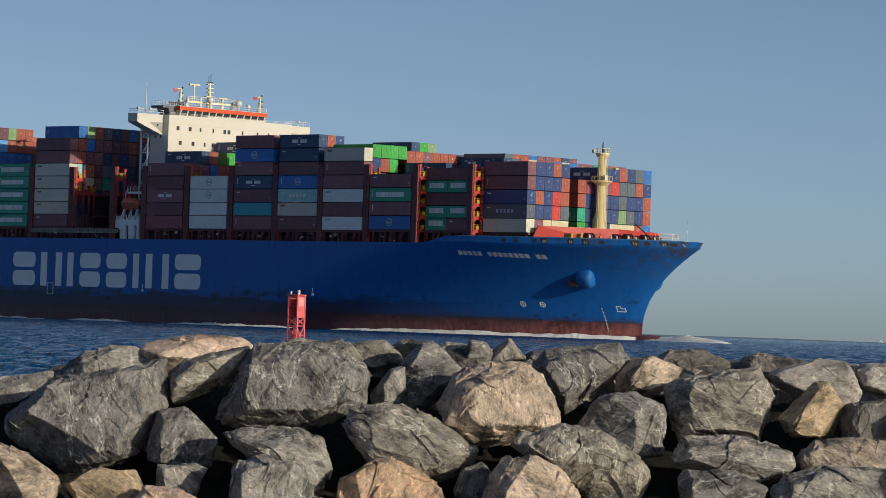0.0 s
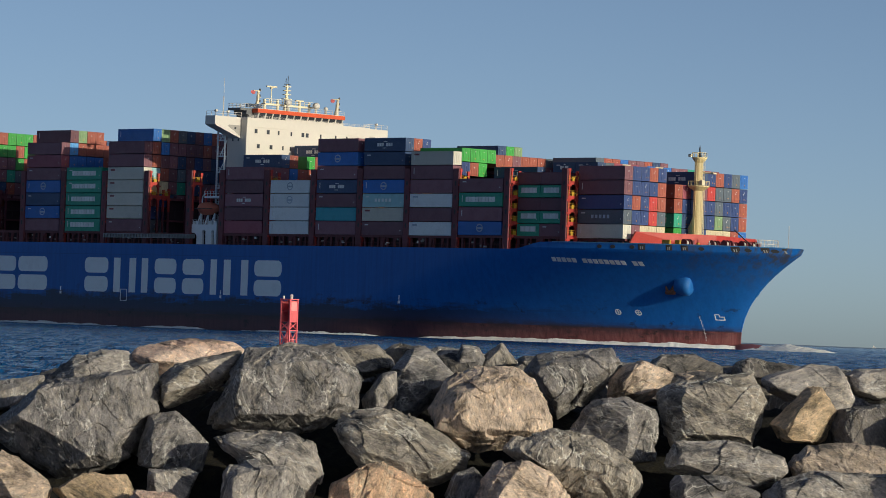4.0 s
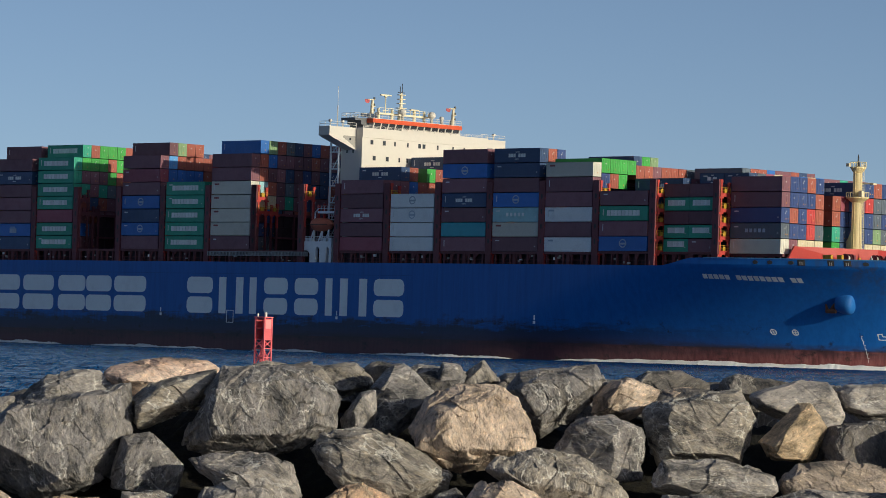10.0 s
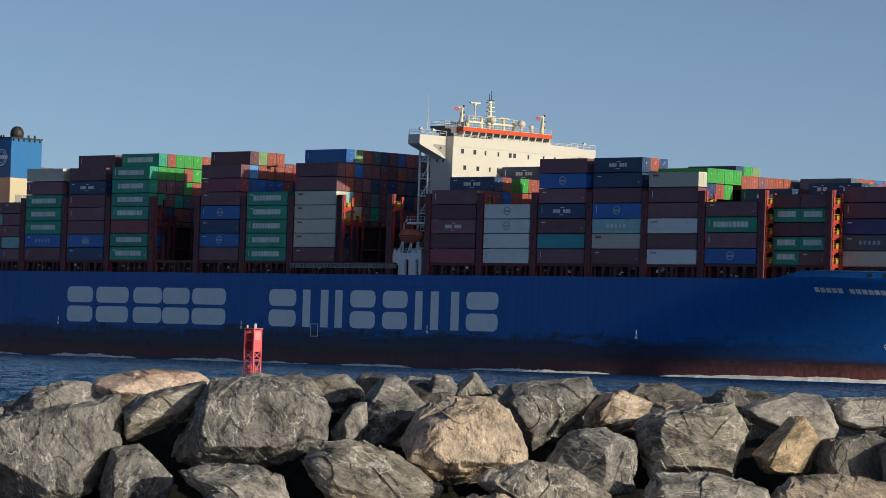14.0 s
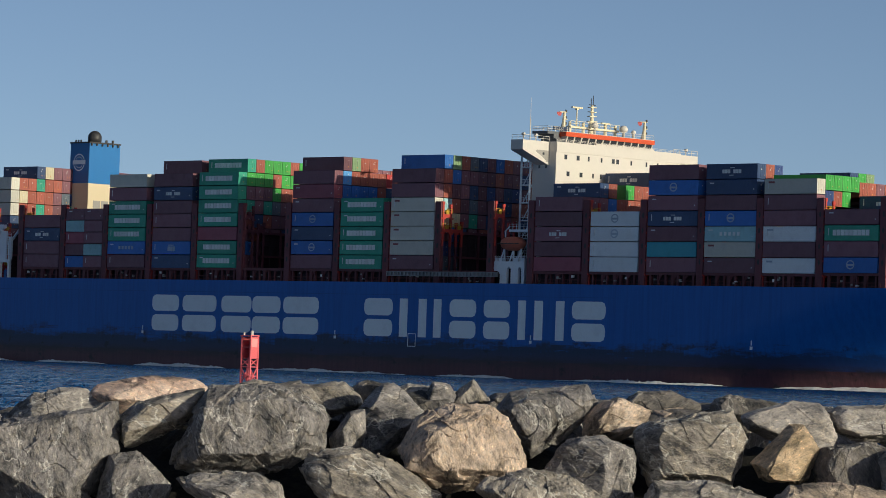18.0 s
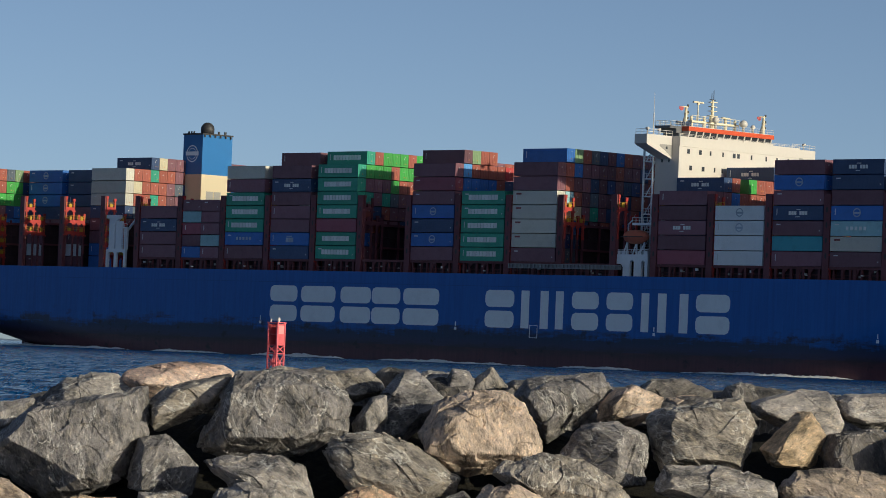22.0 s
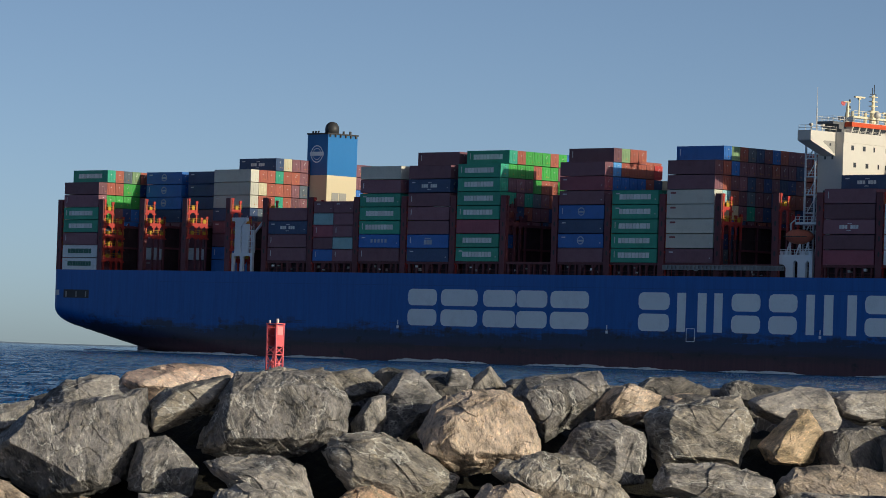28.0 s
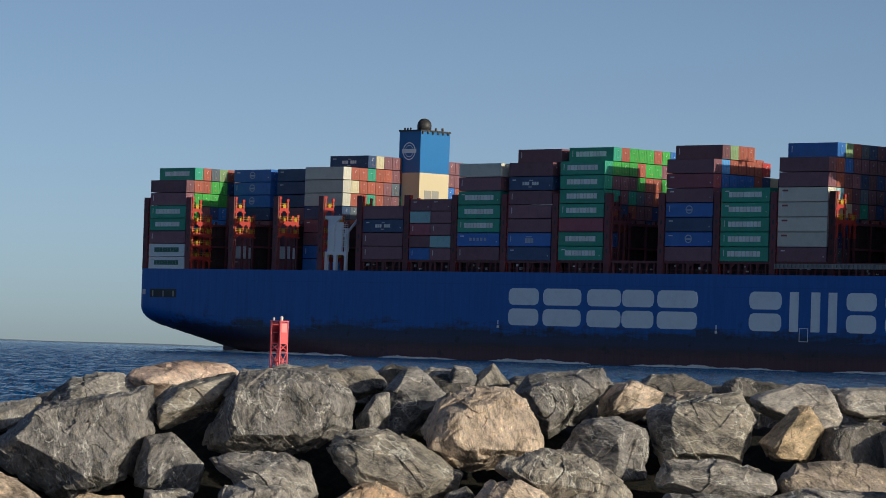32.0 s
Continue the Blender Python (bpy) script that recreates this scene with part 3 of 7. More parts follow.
def boulder(x, y, z, wide, kind, seed, cuts, faces=((6, 16, 0.3), (-52, -8, 0.36))):
    """A quarried stone: cuts are the planes round its rim (lean in the stone's face, distance from its middle),
    faces the breaks towards the shore (turn to the right, tilt up, distance)."""
    rnd = random.Random(seed * 7 + 1)
    bm = bmesh.new()
    bmesh.ops.create_icosphere(bm, subdivisions=5 if kind == "core" else 7 if wide > 0.6 and y < 38.2 else 6, radius=1.0)
    D = np.array([v.co.normalized()[:] for v in bm.verts])

    def cut(planes, r):
        for n, c in planes:
            t = D @ np.array(n)
            r = np.where(t > 0.02, np.minimum(r, c / np.maximum(t, 0.02)), r)
        return r

    planes = []
    for lean, far in cuts:
        a = radians(lean)
        for s in (-1, 1):
            t = radians(rnd.uniform(6, 26) if s < 0 else rnd.uniform(5, 20))
            planes.append(((math.cos(a) * math.cos(t), s * math.sin(t), math.sin(a) * math.cos(t)), far * math.cos(t)))
    for yaw, pitch, far in faces:
        a, b = radians(yaw), radians(pitch)
        planes.append(((math.sin(a) * math.cos(b), -math.cos(a) * math.cos(b), math.sin(b)), far))
    planes.append(((0, 1, 0), 0.4 * wide))
    r = 1.05 * cut(planes, np.full(len(D), 0.9 * wide))
    # edges and corners broken off
    pts = D * r[:, None]
    chips = []
    for k in range(26):
        n = np.array((rnd.gauss(0, 1), -abs(rnd.gauss(0.4, 1)), rnd.gauss(0, 1)))
        n /= np.linalg.norm(n)
        chips.append((n, float((pts @ n).max()) * rnd.uniform(0.93, 0.99)))
    r = cut(chips, r)
    # split blocks: flat cells along the bedding, each a little tilted and set in or out
    lay = np.array((rnd.uniform(-0.6, 0.6), rnd.uniform(-0.4, 0.2), 1.0))
    lay /= np.linalg.norm(lay)
    gen = np.random.RandomState(seed)
    size = min(1.0, wide) * (0.4 if kind == "light" else 1.0)
    for cell, tilt, step in ((0.46, 0.040, 0.008), (0.17, 0.038, 0.0032), (0.065, 0.040, 0.0011)):
        pts = D * r[:, None]
        q = pts + 0.35 * cell * np.sin(pts[:, [1, 2, 0]] * (5.0 / cell ** 0.7) + gen.uniform(0, 6, 3))
        q = q + 1.1 * (q @ lay)[:, None] * lay
        count = int(min(420, max(8, 9 * (wide / cell) ** 2 * 0.35)))
        seeds = q[gen.choice(len(q), count, replace=False)]
        lean = gen.normal(0, tilt, (count, 3))
        lift = gen.uniform(-step, step, count)
        best = np.full(len(q), 1e9)
        move = np.zeros(len(q))
        for k in range(count):
            d = q - seeds[k]
            far = (d * d).sum(1)
            near = far < best
            best = np.where(near, far, best)
            move = np.where(near, np.clip(d @ lean[k], -0.05, 0.05) + lift[k], move)
        r = r + move * size
    off = Vector((seed * 3.1, seed * 1.7, seed * 2.3))
    r = r + np.array([0.008 * noise.fractal(Vector(p) * 3.5 + off, 0.85, 2.1, 5) for p in D * r[:, None]])
    co = (D * r[:, None]).reshape(-1)
    ob = part("boulder", bm, rock_mat(kind))
    ob.data.vertices.foreach_set("co", co)
    ob.data.update()
    ob.location = (x, y, z)
    word = {"grey": "grey", "slate": "slate grey", "dark": "dark grey", "tan": "sunlit tan", "pink": "pinkish tan", "orange": "orange-tan",
            "brown": "rusty brown", "light": "smooth light grey", "core": "shade-painted near-black", "veined": "pale-veined grey", "pinkgrey": "pink and grey"}[kind]
    size = "large" if wide > 1.0 else "medium-sized"
    tagged(ob, "%s %s rough armour stone on the breakwater" % (size, word), "boulder", "armour stones of the breakwater")
    return ob


breakwater_core()
boulder(-4.66, 38.00, 0.76, 0.89, 'grey', 3, ((-178, 0.42), (-79, 0.16), (-76, 0.16), (-53, 0.24), (6, 0.47), (100, 0.15)), ((10, 20, 0.24),))
boulder(-3.71, 38.30, 1.05, 0.97, 'grey', 4, ((-106, 0.3), (-87, 0.18), (-64, 0.21), (2, 0.44), (52, 0.37), (87, 0.23), (103, 0.19), (132, 0.24)), ((24, 22, 0.2), (-47, 8, 0.31)))
boulder(-2.74, 38.40, 1.24, 1.16, 'pink', 5, ((-163, 0.55), (-128, 0.42), (-84, 0.16), (-82, 0.15), (0, 0.58), (65, 0.34), (91, 0.17), (102, 0.18), (123, 0.33)), ((22, 24, 0.17), (-38, -14, 0.5), (10, -40, 0.26)))
boulder(-2.57, 37.20, 1.03, 0.82, 'veined', 6, ((-144, 0.41), (-68, 0.19), (-66, 0.18), (-40, 0.23), (7, 0.46), (104, 0.18), (127, 0.22), (178, 0.37)), ((18, 14, 0.3), (-45, -18, 0.51), (0, 50, 0.28)))
boulder(-3.67, 37.00, 0.55, 1.58, 'slate', 7, ((-165, 0.84), (-123, 0.6), (-79, 0.53), (-59, 0.51), (-24, 0.63), (-7, 0.68), (13, 0.76), (100, 0.44), (132, 0.55)), ((6, 34, 0.51), (-32, -40, 0.58), (60, 0, 0.81), (-48, -18, 0.9)))
boulder(-2.73, 36.60, 0.37, 0.70, 'slate', 8, ((-100, 0.26), (-70, 0.32), (-14, 0.35), (46, 0.26), (100, 0.33), (163, 0.31), (174, 0.31)), ((2, 12, 0.27), (52, 22, 0.3), (-58, 0, 0.3), (5, -30, 0.31)))
boulder(-4.31, 35.60, -0.05, 0.85, 'tan', 9, ((-178, 0.36), (-84, 0.29), (-19, 0.45), (51, 0.32), (68, 0.3), (103, 0.38)), ((14, 22, 0.31), (-40, -15, 0.17)))
boulder(-3.38, 35.60, -0.08, 0.73, 'brown', 10, ((-152, 0.32), (-88, 0.17), (-18, 0.33), (30, 0.32), (89, 0.18), (123, 0.23)), ((6, 38, 0.15), (0, -5, 0.18)))
boulder(-2.71, 36.00, -0.04, 0.49, 'grey', 11, ((-178, 0.21), (-88, 0.23), (-35, 0.2), (-21, 0.2), (72, 0.25), (95, 0.2)), ((22, 12, 0.18), (-50, -5, 0.23)))
boulder(-2.80, 35.30, -0.22, 0.68, 'pink', 12, ((-175, 0.32), (-88, 0.16), (-18, 0.32), (65, 0.21), (87, 0.18), (133, 0.25)), ((10, 25, 0.17),))
boulder(-1.65, 37.00, 0.93, 1.45, 'slate', 13, ((-144, 0.77), (-104, 0.53), (-86, 0.41), (-66, 0.44), (-60, 0.46), (-6, 0.7), (58, 0.56), (87, 0.44), (99, 0.44), (152, 0.55), (167, 0.63)), ((3, 12, 0.47), (0, 48, 0.51), (-8, -35, 0.63), (-52, 4, 0.67), (40, -5, 0.74)))
boulder(-1.69, 38.70, 1.32, 0.41, 'veined', 14, ((-173, 0.19), (-82, 0.08), (13, 0.19), (81, 0.1), (109, 0.1)), ((10, 25, 0.1),))
boulder(-1.64, 36.00, 0.24, 1.02, 'grey', 15, ((-140, 0.33), (-130, 0.25), (-129, 0.25), (-51, 0.47), (-9, 0.42), (20, 0.37), (65, 0.33), (94, 0.31), (110, 0.41)), ((14, 14, 0.38), (48, 8, 0.38), (-35, -30, 0.46)))
boulder(-1.79, 35.50, -0.05, 0.77, 'grey', 16, ((-174, 0.37), (-88, 0.28), (-9, 0.39), (24, 0.37), (83, 0.31), (103, 0.32), (169, 0.37)), ((6, 10, 0.3), (-52, 0, 0.41)))
boulder(-0.99, 38.50, 1.25, 0.89, 'veined', 17, ((-122, 0.22), (-109, 0.17), (-72, 0.19), (26, 0.34), (54, 0.25), (95, 0.15), (114, 0.23)), ((2, 18, 0.18), (40, 10, 0.3)))
boulder(-1.37, 38.90, 1.34, 0.38, 'light', 18, ((-165, 0.16), (-91, 0.07), (-57, 0.1), (58, 0.11), (97, 0.06)), ((10, 25, 0.07),))
boulder(-0.51, 38.80, 1.32, 0.47, 'dark', 19, ((-158, 0.2), (-88, 0.1), (-60, 0.12), (27, 0.2), (99, 0.09)), ((-48, 10, 0.08),))
boulder(-0.70, 37.30, 0.92, 0.46, 'grey', 20, ((-168, 0.2), (-88, 0.2), (-23, 0.14), (5, 0.16), (105, 0.21), (144, 0.13)), ((28, 10, 0.16), (-45, 0, 0.18)))
boulder(-0.36, 37.90, 1.04, 0.80, 'slate', 21, ((-169, 0.3), (-163, 0.32), (-74, 0.34), (-49, 0.25), (-45, 0.25), (-25, 0.29), (47, 0.34), (49, 0.34), (111, 0.34), (142, 0.27)), ((-26, 4, 0.29), (22, 38, 0.28), (40, 0, 0.47)))
boulder(-0.05, 38.80, 1.32, 0.41, 'grey', 22, ((-147, 0.15), (-82, 0.1), (15, 0.17), (83, 0.1), (119, 0.15)), ((12, 22, 0.11),))
boulder(0.16, 38.50, 1.27, 0.41, 'slate', 23, ((-120, 0.21), (-73, 0.14), (-33, 0.16), (32, 0.18), (84, 0.17), (155, 0.13)), ((12, 18, 0.15), (-62, 0, 0.15)))
boulder(0.46, 38.60, 1.31, 0.47, 'veined', 24, ((-109, 0.14), (-63, 0.13), (39, 0.16), (126, 0.12), (133, 0.12)), ((14, 22, 0.16),))
boulder(0.41, 36.90, 0.82, 1.22, 'tan', 25, ((-152, 0.58), (-117, 0.46), (-80, 0.39), (-69, 0.45), (-6, 0.6), (17, 0.54), (32, 0.51), (62, 0.47), (89, 0.43), (112, 0.44), (152, 0.53)), ((22, 12, 0.42), (-34, -4, 0.64), (66, 0, 0.55), (18, 48, 0.49), (10, -40, 0.56)))
boulder(-0.49, 36.50, 0.44, 1.28, 'veined', 26, ((-154, 0.5), (-136, 0.41), (-110, 0.32), (-77, 0.4), (-59, 0.48), (-13, 0.63), (47, 0.41), (64, 0.32), (70, 0.31), (99, 0.39), (119, 0.49)), ((6, 22, 0.38), (-12, -40, 0.42), (-48, -10, 0.57), (45, 5, 0.59)))
boulder(-0.65, 35.70, -0.00, 0.97, 'orange', 27, ((-178, 0.44), (-85, 0.21), (12, 0.49), (54, 0.31), (65, 0.28), (99, 0.29), (125, 0.32)), ((22, 24, 0.25), (-40, 0, 0.38), (0, 10, 0.27)))
boulder(0.17, 36.10, 0.05, 0.46, 'slate', 28, ((-170, 0.19), (-75, 0.18), (-24, 0.15), (41, 0.21), (113, 0.18), (155, 0.15)), ((2, 16, 0.18), (-50, -10, 0.19)))
boulder(0.72, 35.50, 0.01, 0.96, 'tan', 29, ((-173, 0.5), (-88, 0.27), (-6, 0.48), (34, 0.38), (59, 0.36), (100, 0.37), (132, 0.37), (156, 0.38)), ((16, 24, 0.32), (-38, 0, 0.49), (55, 10, 0.35)))
boulder(1.30, 36.10, 0.29, 1.37, 'veined', 30, ((-123, 0.28), (-120, 0.28), (-88, 0.42), (-38, 0.6), (11, 0.56), (48, 0.37), (62, 0.33), (81, 0.33), (105, 0.43), (129, 0.61)), ((4, 20, 0.4), (-8, -42, 0.29), (50, 0, 0.6)))
boulder(1.23, 38.00, 1.17, 0.98, 'slate', 31, ((-144, 0.36), (-54, 0.28), (-47, 0.28), (-33, 0.35), (37, 0.48), (94, 0.27), (100, 0.27), (145, 0.41)), ((2, 12, 0.38), (0, -32, 0.45), (10, 52, 0.35), (45, 15, 0.52)))
boulder(1.91, 37.90, 1.14, 0.66, 'tan', 32, ((-119, 0.28), (-85, 0.21), (-56, 0.2), (-25, 0.29), (71, 0.22), (101, 0.21), (130, 0.22), (176, 0.29)), ((28, 10, 0.21), (-40, 0, 0.4)))
boulder(1.67, 36.90, 0.65, 0.91, 'slate', 33, ((-139, 0.42), (-92, 0.31), (-79, 0.34), (-11, 0.41), (32, 0.44), (73, 0.34), (95, 0.33), (133, 0.39), (162, 0.41)), ((-30, 2, 0.3), (56, 2, 0.3), (5, 60, 0.35)))
boulder(2.48, 39.20, 1.29, 0.84, 'dark', 34, ((-125, 0.27), (-88, 0.12), (-8, 0.4), (69, 0.17), (95, 0.15), (125, 0.24)), ((6, 20, 0.14),))
boulder(2.57, 38.60, 1.18, 0.52, 'tan', 35, ((-167, 0.21), (-98, 0.11), (-65, 0.11), (65, 0.13), (99, 0.1)), ((24, 20, 0.11),))
boulder(3.33, 39.20, 1.28, 0.82, 'dark', 36, ((-107, 0.18), (-84, 0.11), (-33, 0.35), (82, 0.12), (103, 0.17), (155, 0.32)), ((4, 20, 0.14), (-55, 0, 0.29)))
boulder(2.65, 37.40, 0.87, 1.12, 'veined', 37, ((-157, 0.49), (-91, 0.36), (-88, 0.37), (-16, 0.48), (-15, 0.48), (30, 0.52), (99, 0.34), (136, 0.52)), ((6, 16, 0.39), (-52, -6, 0.5), (58, -6, 0.47), (4, 52, 0.4)))
boulder(3.74, 38.20, 1.13, 0.94, 'light', 38, ((-152, 0.42), (-112, 0.21), (-67, 0.34), (-17, 0.42), (21, 0.35), (42, 0.33), (86, 0.25), (104, 0.25), (106, 0.25)), ((2, 40, 0.23), (24, -8, 0.25), (62, 0, 0.41)))
boulder(3.58, 37.20, 0.85, 0.68, 'brown', 39, ((-137, 0.32), (-98, 0.25), (-45, 0.26), (-25, 0.25), (31, 0.3), (39, 0.3), (92, 0.3), (135, 0.21)), ((24, 6, 0.25), (-44, 6, 0.45), (10, -30, 0.32)))
boulder(4.31, 37.20, 0.72, 0.95, 'dark', 40, ((-166, 0.45), (-97, 0.27), (-85, 0.26), (6, 0.45), (73, 0.29), (97, 0.28), (154, 0.46)), ((14, 12, 0.28), (-60, 0, 0.45), (0, 50, 0.34)))
boulder(4.61, 38.40, 1.20, 1.08, 'grey', 41, ((-153, 0.46), (-112, 0.26), (-85, 0.18), (-25, 0.45), (73, 0.25), (93, 0.17), (124, 0.35)), ((8, 25, 0.18), (-50, 0, 0.49)))
boulder(2.74, 36.30, 0.39, 1.18, 'grey', 42, ((-174, 0.58), (-104, 0.21), (-75, 0.31), (-50, 0.42), (16, 0.56), (76, 0.22), (93, 0.23), (145, 0.52)), ((6, 26, 0.24), (-4, -34, 0.24), (-58, 0, 0.55)))
boulder(2.55, 35.70, 0.07, 0.85, 'slate', 43, ((-166, 0.37), (-88, 0.19), (-10, 0.43), (65, 0.25), (89, 0.21), (140, 0.39)), ((4, 20, 0.21), (-55, 0, 0.35)))
boulder(4.09, 36.40, 0.40, 1.42, 'pinkgrey', 44, ((-163, 0.66), (-96, 0.21), (-84, 0.23), (2, 0.71), (73, 0.26), (82, 0.22), (95, 0.24), (129, 0.48)), ((6, 40, 0.19), (-12, -6, 0.29)))
boulder(3.92, 35.80, 0.11, 1.64, 'grey', 45, ((-178, 0.82), (-88, 0.22), (2, 0.81), (86, 0.26), (90, 0.25), (106, 0.35), (155, 0.73)), ((6, 18, 0.26), (-50, 0, 0.76), (0, 45, 0.29)))
boulder(5.00, 38.63, 1.14, 0.72, 'slate', 104, ((101, 0.29), (74, 0.28), (2, 0.4), (-81, 0.29), (-125, 0.32), (-178, 0.38)))
boulder(4.85, 36.79, 0.64, 0.78, 'grey', 105, ((112, 0.37), (78, 0.35), (2, 0.43), (-82, 0.36), (-133, 0.36), (-173, 0.38)))
boulder(4.81, 35.51, 0.14, 0.77, 'slate', 106, ((92, 0.3), (65, 0.29), (-14, 0.37), (-88, 0.31), (-167, 0.36)))
boulder(-5.32, 38.24, 0.51, 0.78, 'slate', 107, ((110, 0.34), (74, 0.33), (12, 0.4), (-65, 0.33), (-115, 0.34), (-178, 0.41)))
boulder(-5.16, 37.10, 0.03, 0.78, 'grey', 108, ((108, 0.31), (74, 0.35), (-6, 0.41), (-74, 0.32), (-119, 0.36), (173, 0.4)))
boulder(-1.28, 35.30, -0.36, 0.82, 'grey', 109, ((119, 0.26), (78, 0.25), (2, 0.43), (-86, 0.24), (-147, 0.37)))
boulder(-3.75, 35.30, -0.46, 0.88, 'slate', 110, ((104, 0.26), (86, 0.24), (2, 0.47), (-84, 0.25), (-170, 0.45)))
boulder(-2.59, 35.30, -0.47, 0.92, 'grey', 111, ((98, 0.24), (81, 0.24), (-7, 0.48), (-88, 0.25), (-170, 0.47)))
boulder(-0.13, 35.30, -0.38, 0.97, 'slate', 112, ((113, 0.25), (83, 0.27), (-6, 0.5), (-88, 0.25), (-167, 0.51)))
boulder(1.71, 35.30, -0.24, 0.97, 'tan', 113, ((101, 0.24), (83, 0.25), (-6, 0.51), (-90, 0.26), (-169, 0.5)))
boulder(2.84, 35.30, -0.28, 0.97, 'slate', 114, ((110, 0.25), (83, 0.26), (-6, 0.5), (-88, 0.26), (-168, 0.51)))
boulder(4.09, 35.30, -0.24, 0.97, 'grey', 115, ((101, 0.24), (83, 0.24), (-7, 0.51), (-88, 0.25), (-169, 0.5)))
boulder(-4.21, 39.70, 0.81, 0.74, 'dark', 116, ((109, 0.23), (83, 0.23), (2, 0.4), (-83, 0.22), (-178, 0.4)))
boulder(-3.36, 39.70, 0.97, 0.74, 'grey', 117, ((115, 0.24), (78, 0.25), (2, 0.4), (-83, 0.23), (-167, 0.39)))
boulder(-2.15, 39.70, 1.05, 0.74, 'grey', 118, ((134, 0.26), (92, 0.29), (2, 0.4), (-83, 0.27), (-164, 0.4)))
boulder(-1.16, 39.70, 1.12, 0.80, 'slate', 119, ((124, 0.29), (92, 0.25), (11, 0.42), (-83, 0.24), (-167, 0.4)))
boulder(-0.54, 39.70, 1.12, 0.80, 'dark', 120, ((117, 0.28), (84, 0.29), (10, 0.4), (-83, 0.28), (-169, 0.41)))
boulder(0.14, 39.70, 1.11, 0.80, 'grey', 121, ((114, 0.24), (84, 0.26), (2, 0.42), (-83, 0.24), (-167, 0.42)))
boulder(0.81, 39.70, 1.09, 0.80, 'dark', 122, ((119, 0.25), (92, 0.26), (2, 0.43), (-83, 0.26), (-167, 0.42)))
boulder(1.89, 39.70, 1.06, 0.80, 'slate', 123, ((123, 0.27), (92, 0.26), (10, 0.41), (-83, 0.26), (-167, 0.41)))
boulder(2.56, 39.70, 1.05, 1.04, 'dark', 124, ((113, 0.29), (85, 0.3), (10, 0.53), (-84, 0.28), (-169, 0.54)))
boulder(3.24, 39.70, 0.96, 0.68, 'dark', 125, ((127, 0.28), (87, 0.31), (2, 0.37), (-82, 0.3), (-169, 0.36)))
boulder(4.31, 39.70, 1.03, 0.79, 'grey', 126, ((140, 0.3), (92, 0.29), (17, 0.39), (-83, 0.27), (-164, 0.41)))
# fillers behind the gaps, painted near-black in place of shade
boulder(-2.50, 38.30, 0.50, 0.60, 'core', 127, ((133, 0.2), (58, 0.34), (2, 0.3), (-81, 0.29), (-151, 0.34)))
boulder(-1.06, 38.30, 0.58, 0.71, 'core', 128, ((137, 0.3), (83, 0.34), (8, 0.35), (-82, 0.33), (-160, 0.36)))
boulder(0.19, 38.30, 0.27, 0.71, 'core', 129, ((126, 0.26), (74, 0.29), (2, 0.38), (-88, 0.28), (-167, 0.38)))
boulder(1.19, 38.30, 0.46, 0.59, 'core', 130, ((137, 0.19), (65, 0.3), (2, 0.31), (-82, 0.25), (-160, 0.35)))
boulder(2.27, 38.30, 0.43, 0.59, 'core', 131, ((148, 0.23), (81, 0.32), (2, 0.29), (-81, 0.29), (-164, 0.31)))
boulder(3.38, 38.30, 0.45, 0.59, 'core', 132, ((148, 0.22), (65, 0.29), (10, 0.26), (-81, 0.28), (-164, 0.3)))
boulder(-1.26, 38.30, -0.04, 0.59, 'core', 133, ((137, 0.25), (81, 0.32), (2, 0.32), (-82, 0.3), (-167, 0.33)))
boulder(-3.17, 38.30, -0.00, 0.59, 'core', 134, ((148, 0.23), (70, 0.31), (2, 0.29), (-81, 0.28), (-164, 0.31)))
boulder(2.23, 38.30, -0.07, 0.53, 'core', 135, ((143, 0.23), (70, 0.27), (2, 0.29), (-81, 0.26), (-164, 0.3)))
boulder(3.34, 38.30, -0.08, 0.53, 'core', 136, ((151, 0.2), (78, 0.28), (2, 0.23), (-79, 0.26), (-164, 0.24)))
boulder(0.82, 35.30, -0.46, 0.92, 'grey', 137, ((108, 0.23), (75, 0.24), (-9, 0.48), (-88, 0.22), (-167, 0.48)))
boulder(-1.52, 38.55, 1.14, 0.78, 'dark', 138, ((109, 0.25), (98, 0.24), (21, 0.36), (-83, 0.27), (-173, 0.39)))
boulder(0.01, 38.55, 1.10, 0.60, 'dark', 139, ((109, 0.25), (88, 0.25), (2, 0.33), (-85, 0.26), (-178, 0.33)))
boulder(2.57, 38.55, 1.02, 0.69, 'dark', 140, ((109, 0.24), (87, 0.24), (2, 0.38), (-88, 0.26), (-178, 0.38)))


# ---- container ship: x runs to the bow, y to port, z up from the waterline ----
ship = new("container_ship")
tagged(ship, "large blue container ship under way, loaded with stacked containers", "ship")
HALF = 25.6


def stem(w):
    """Where the bow ends at the height w; the bulwark stands more upright."""
    return 166.2 + 13.1 * max(0.0, (min(w, 18.9) - 2.5) / 16.4) ** 1.85 + 0.6 * max(0.0, w - 18.9)


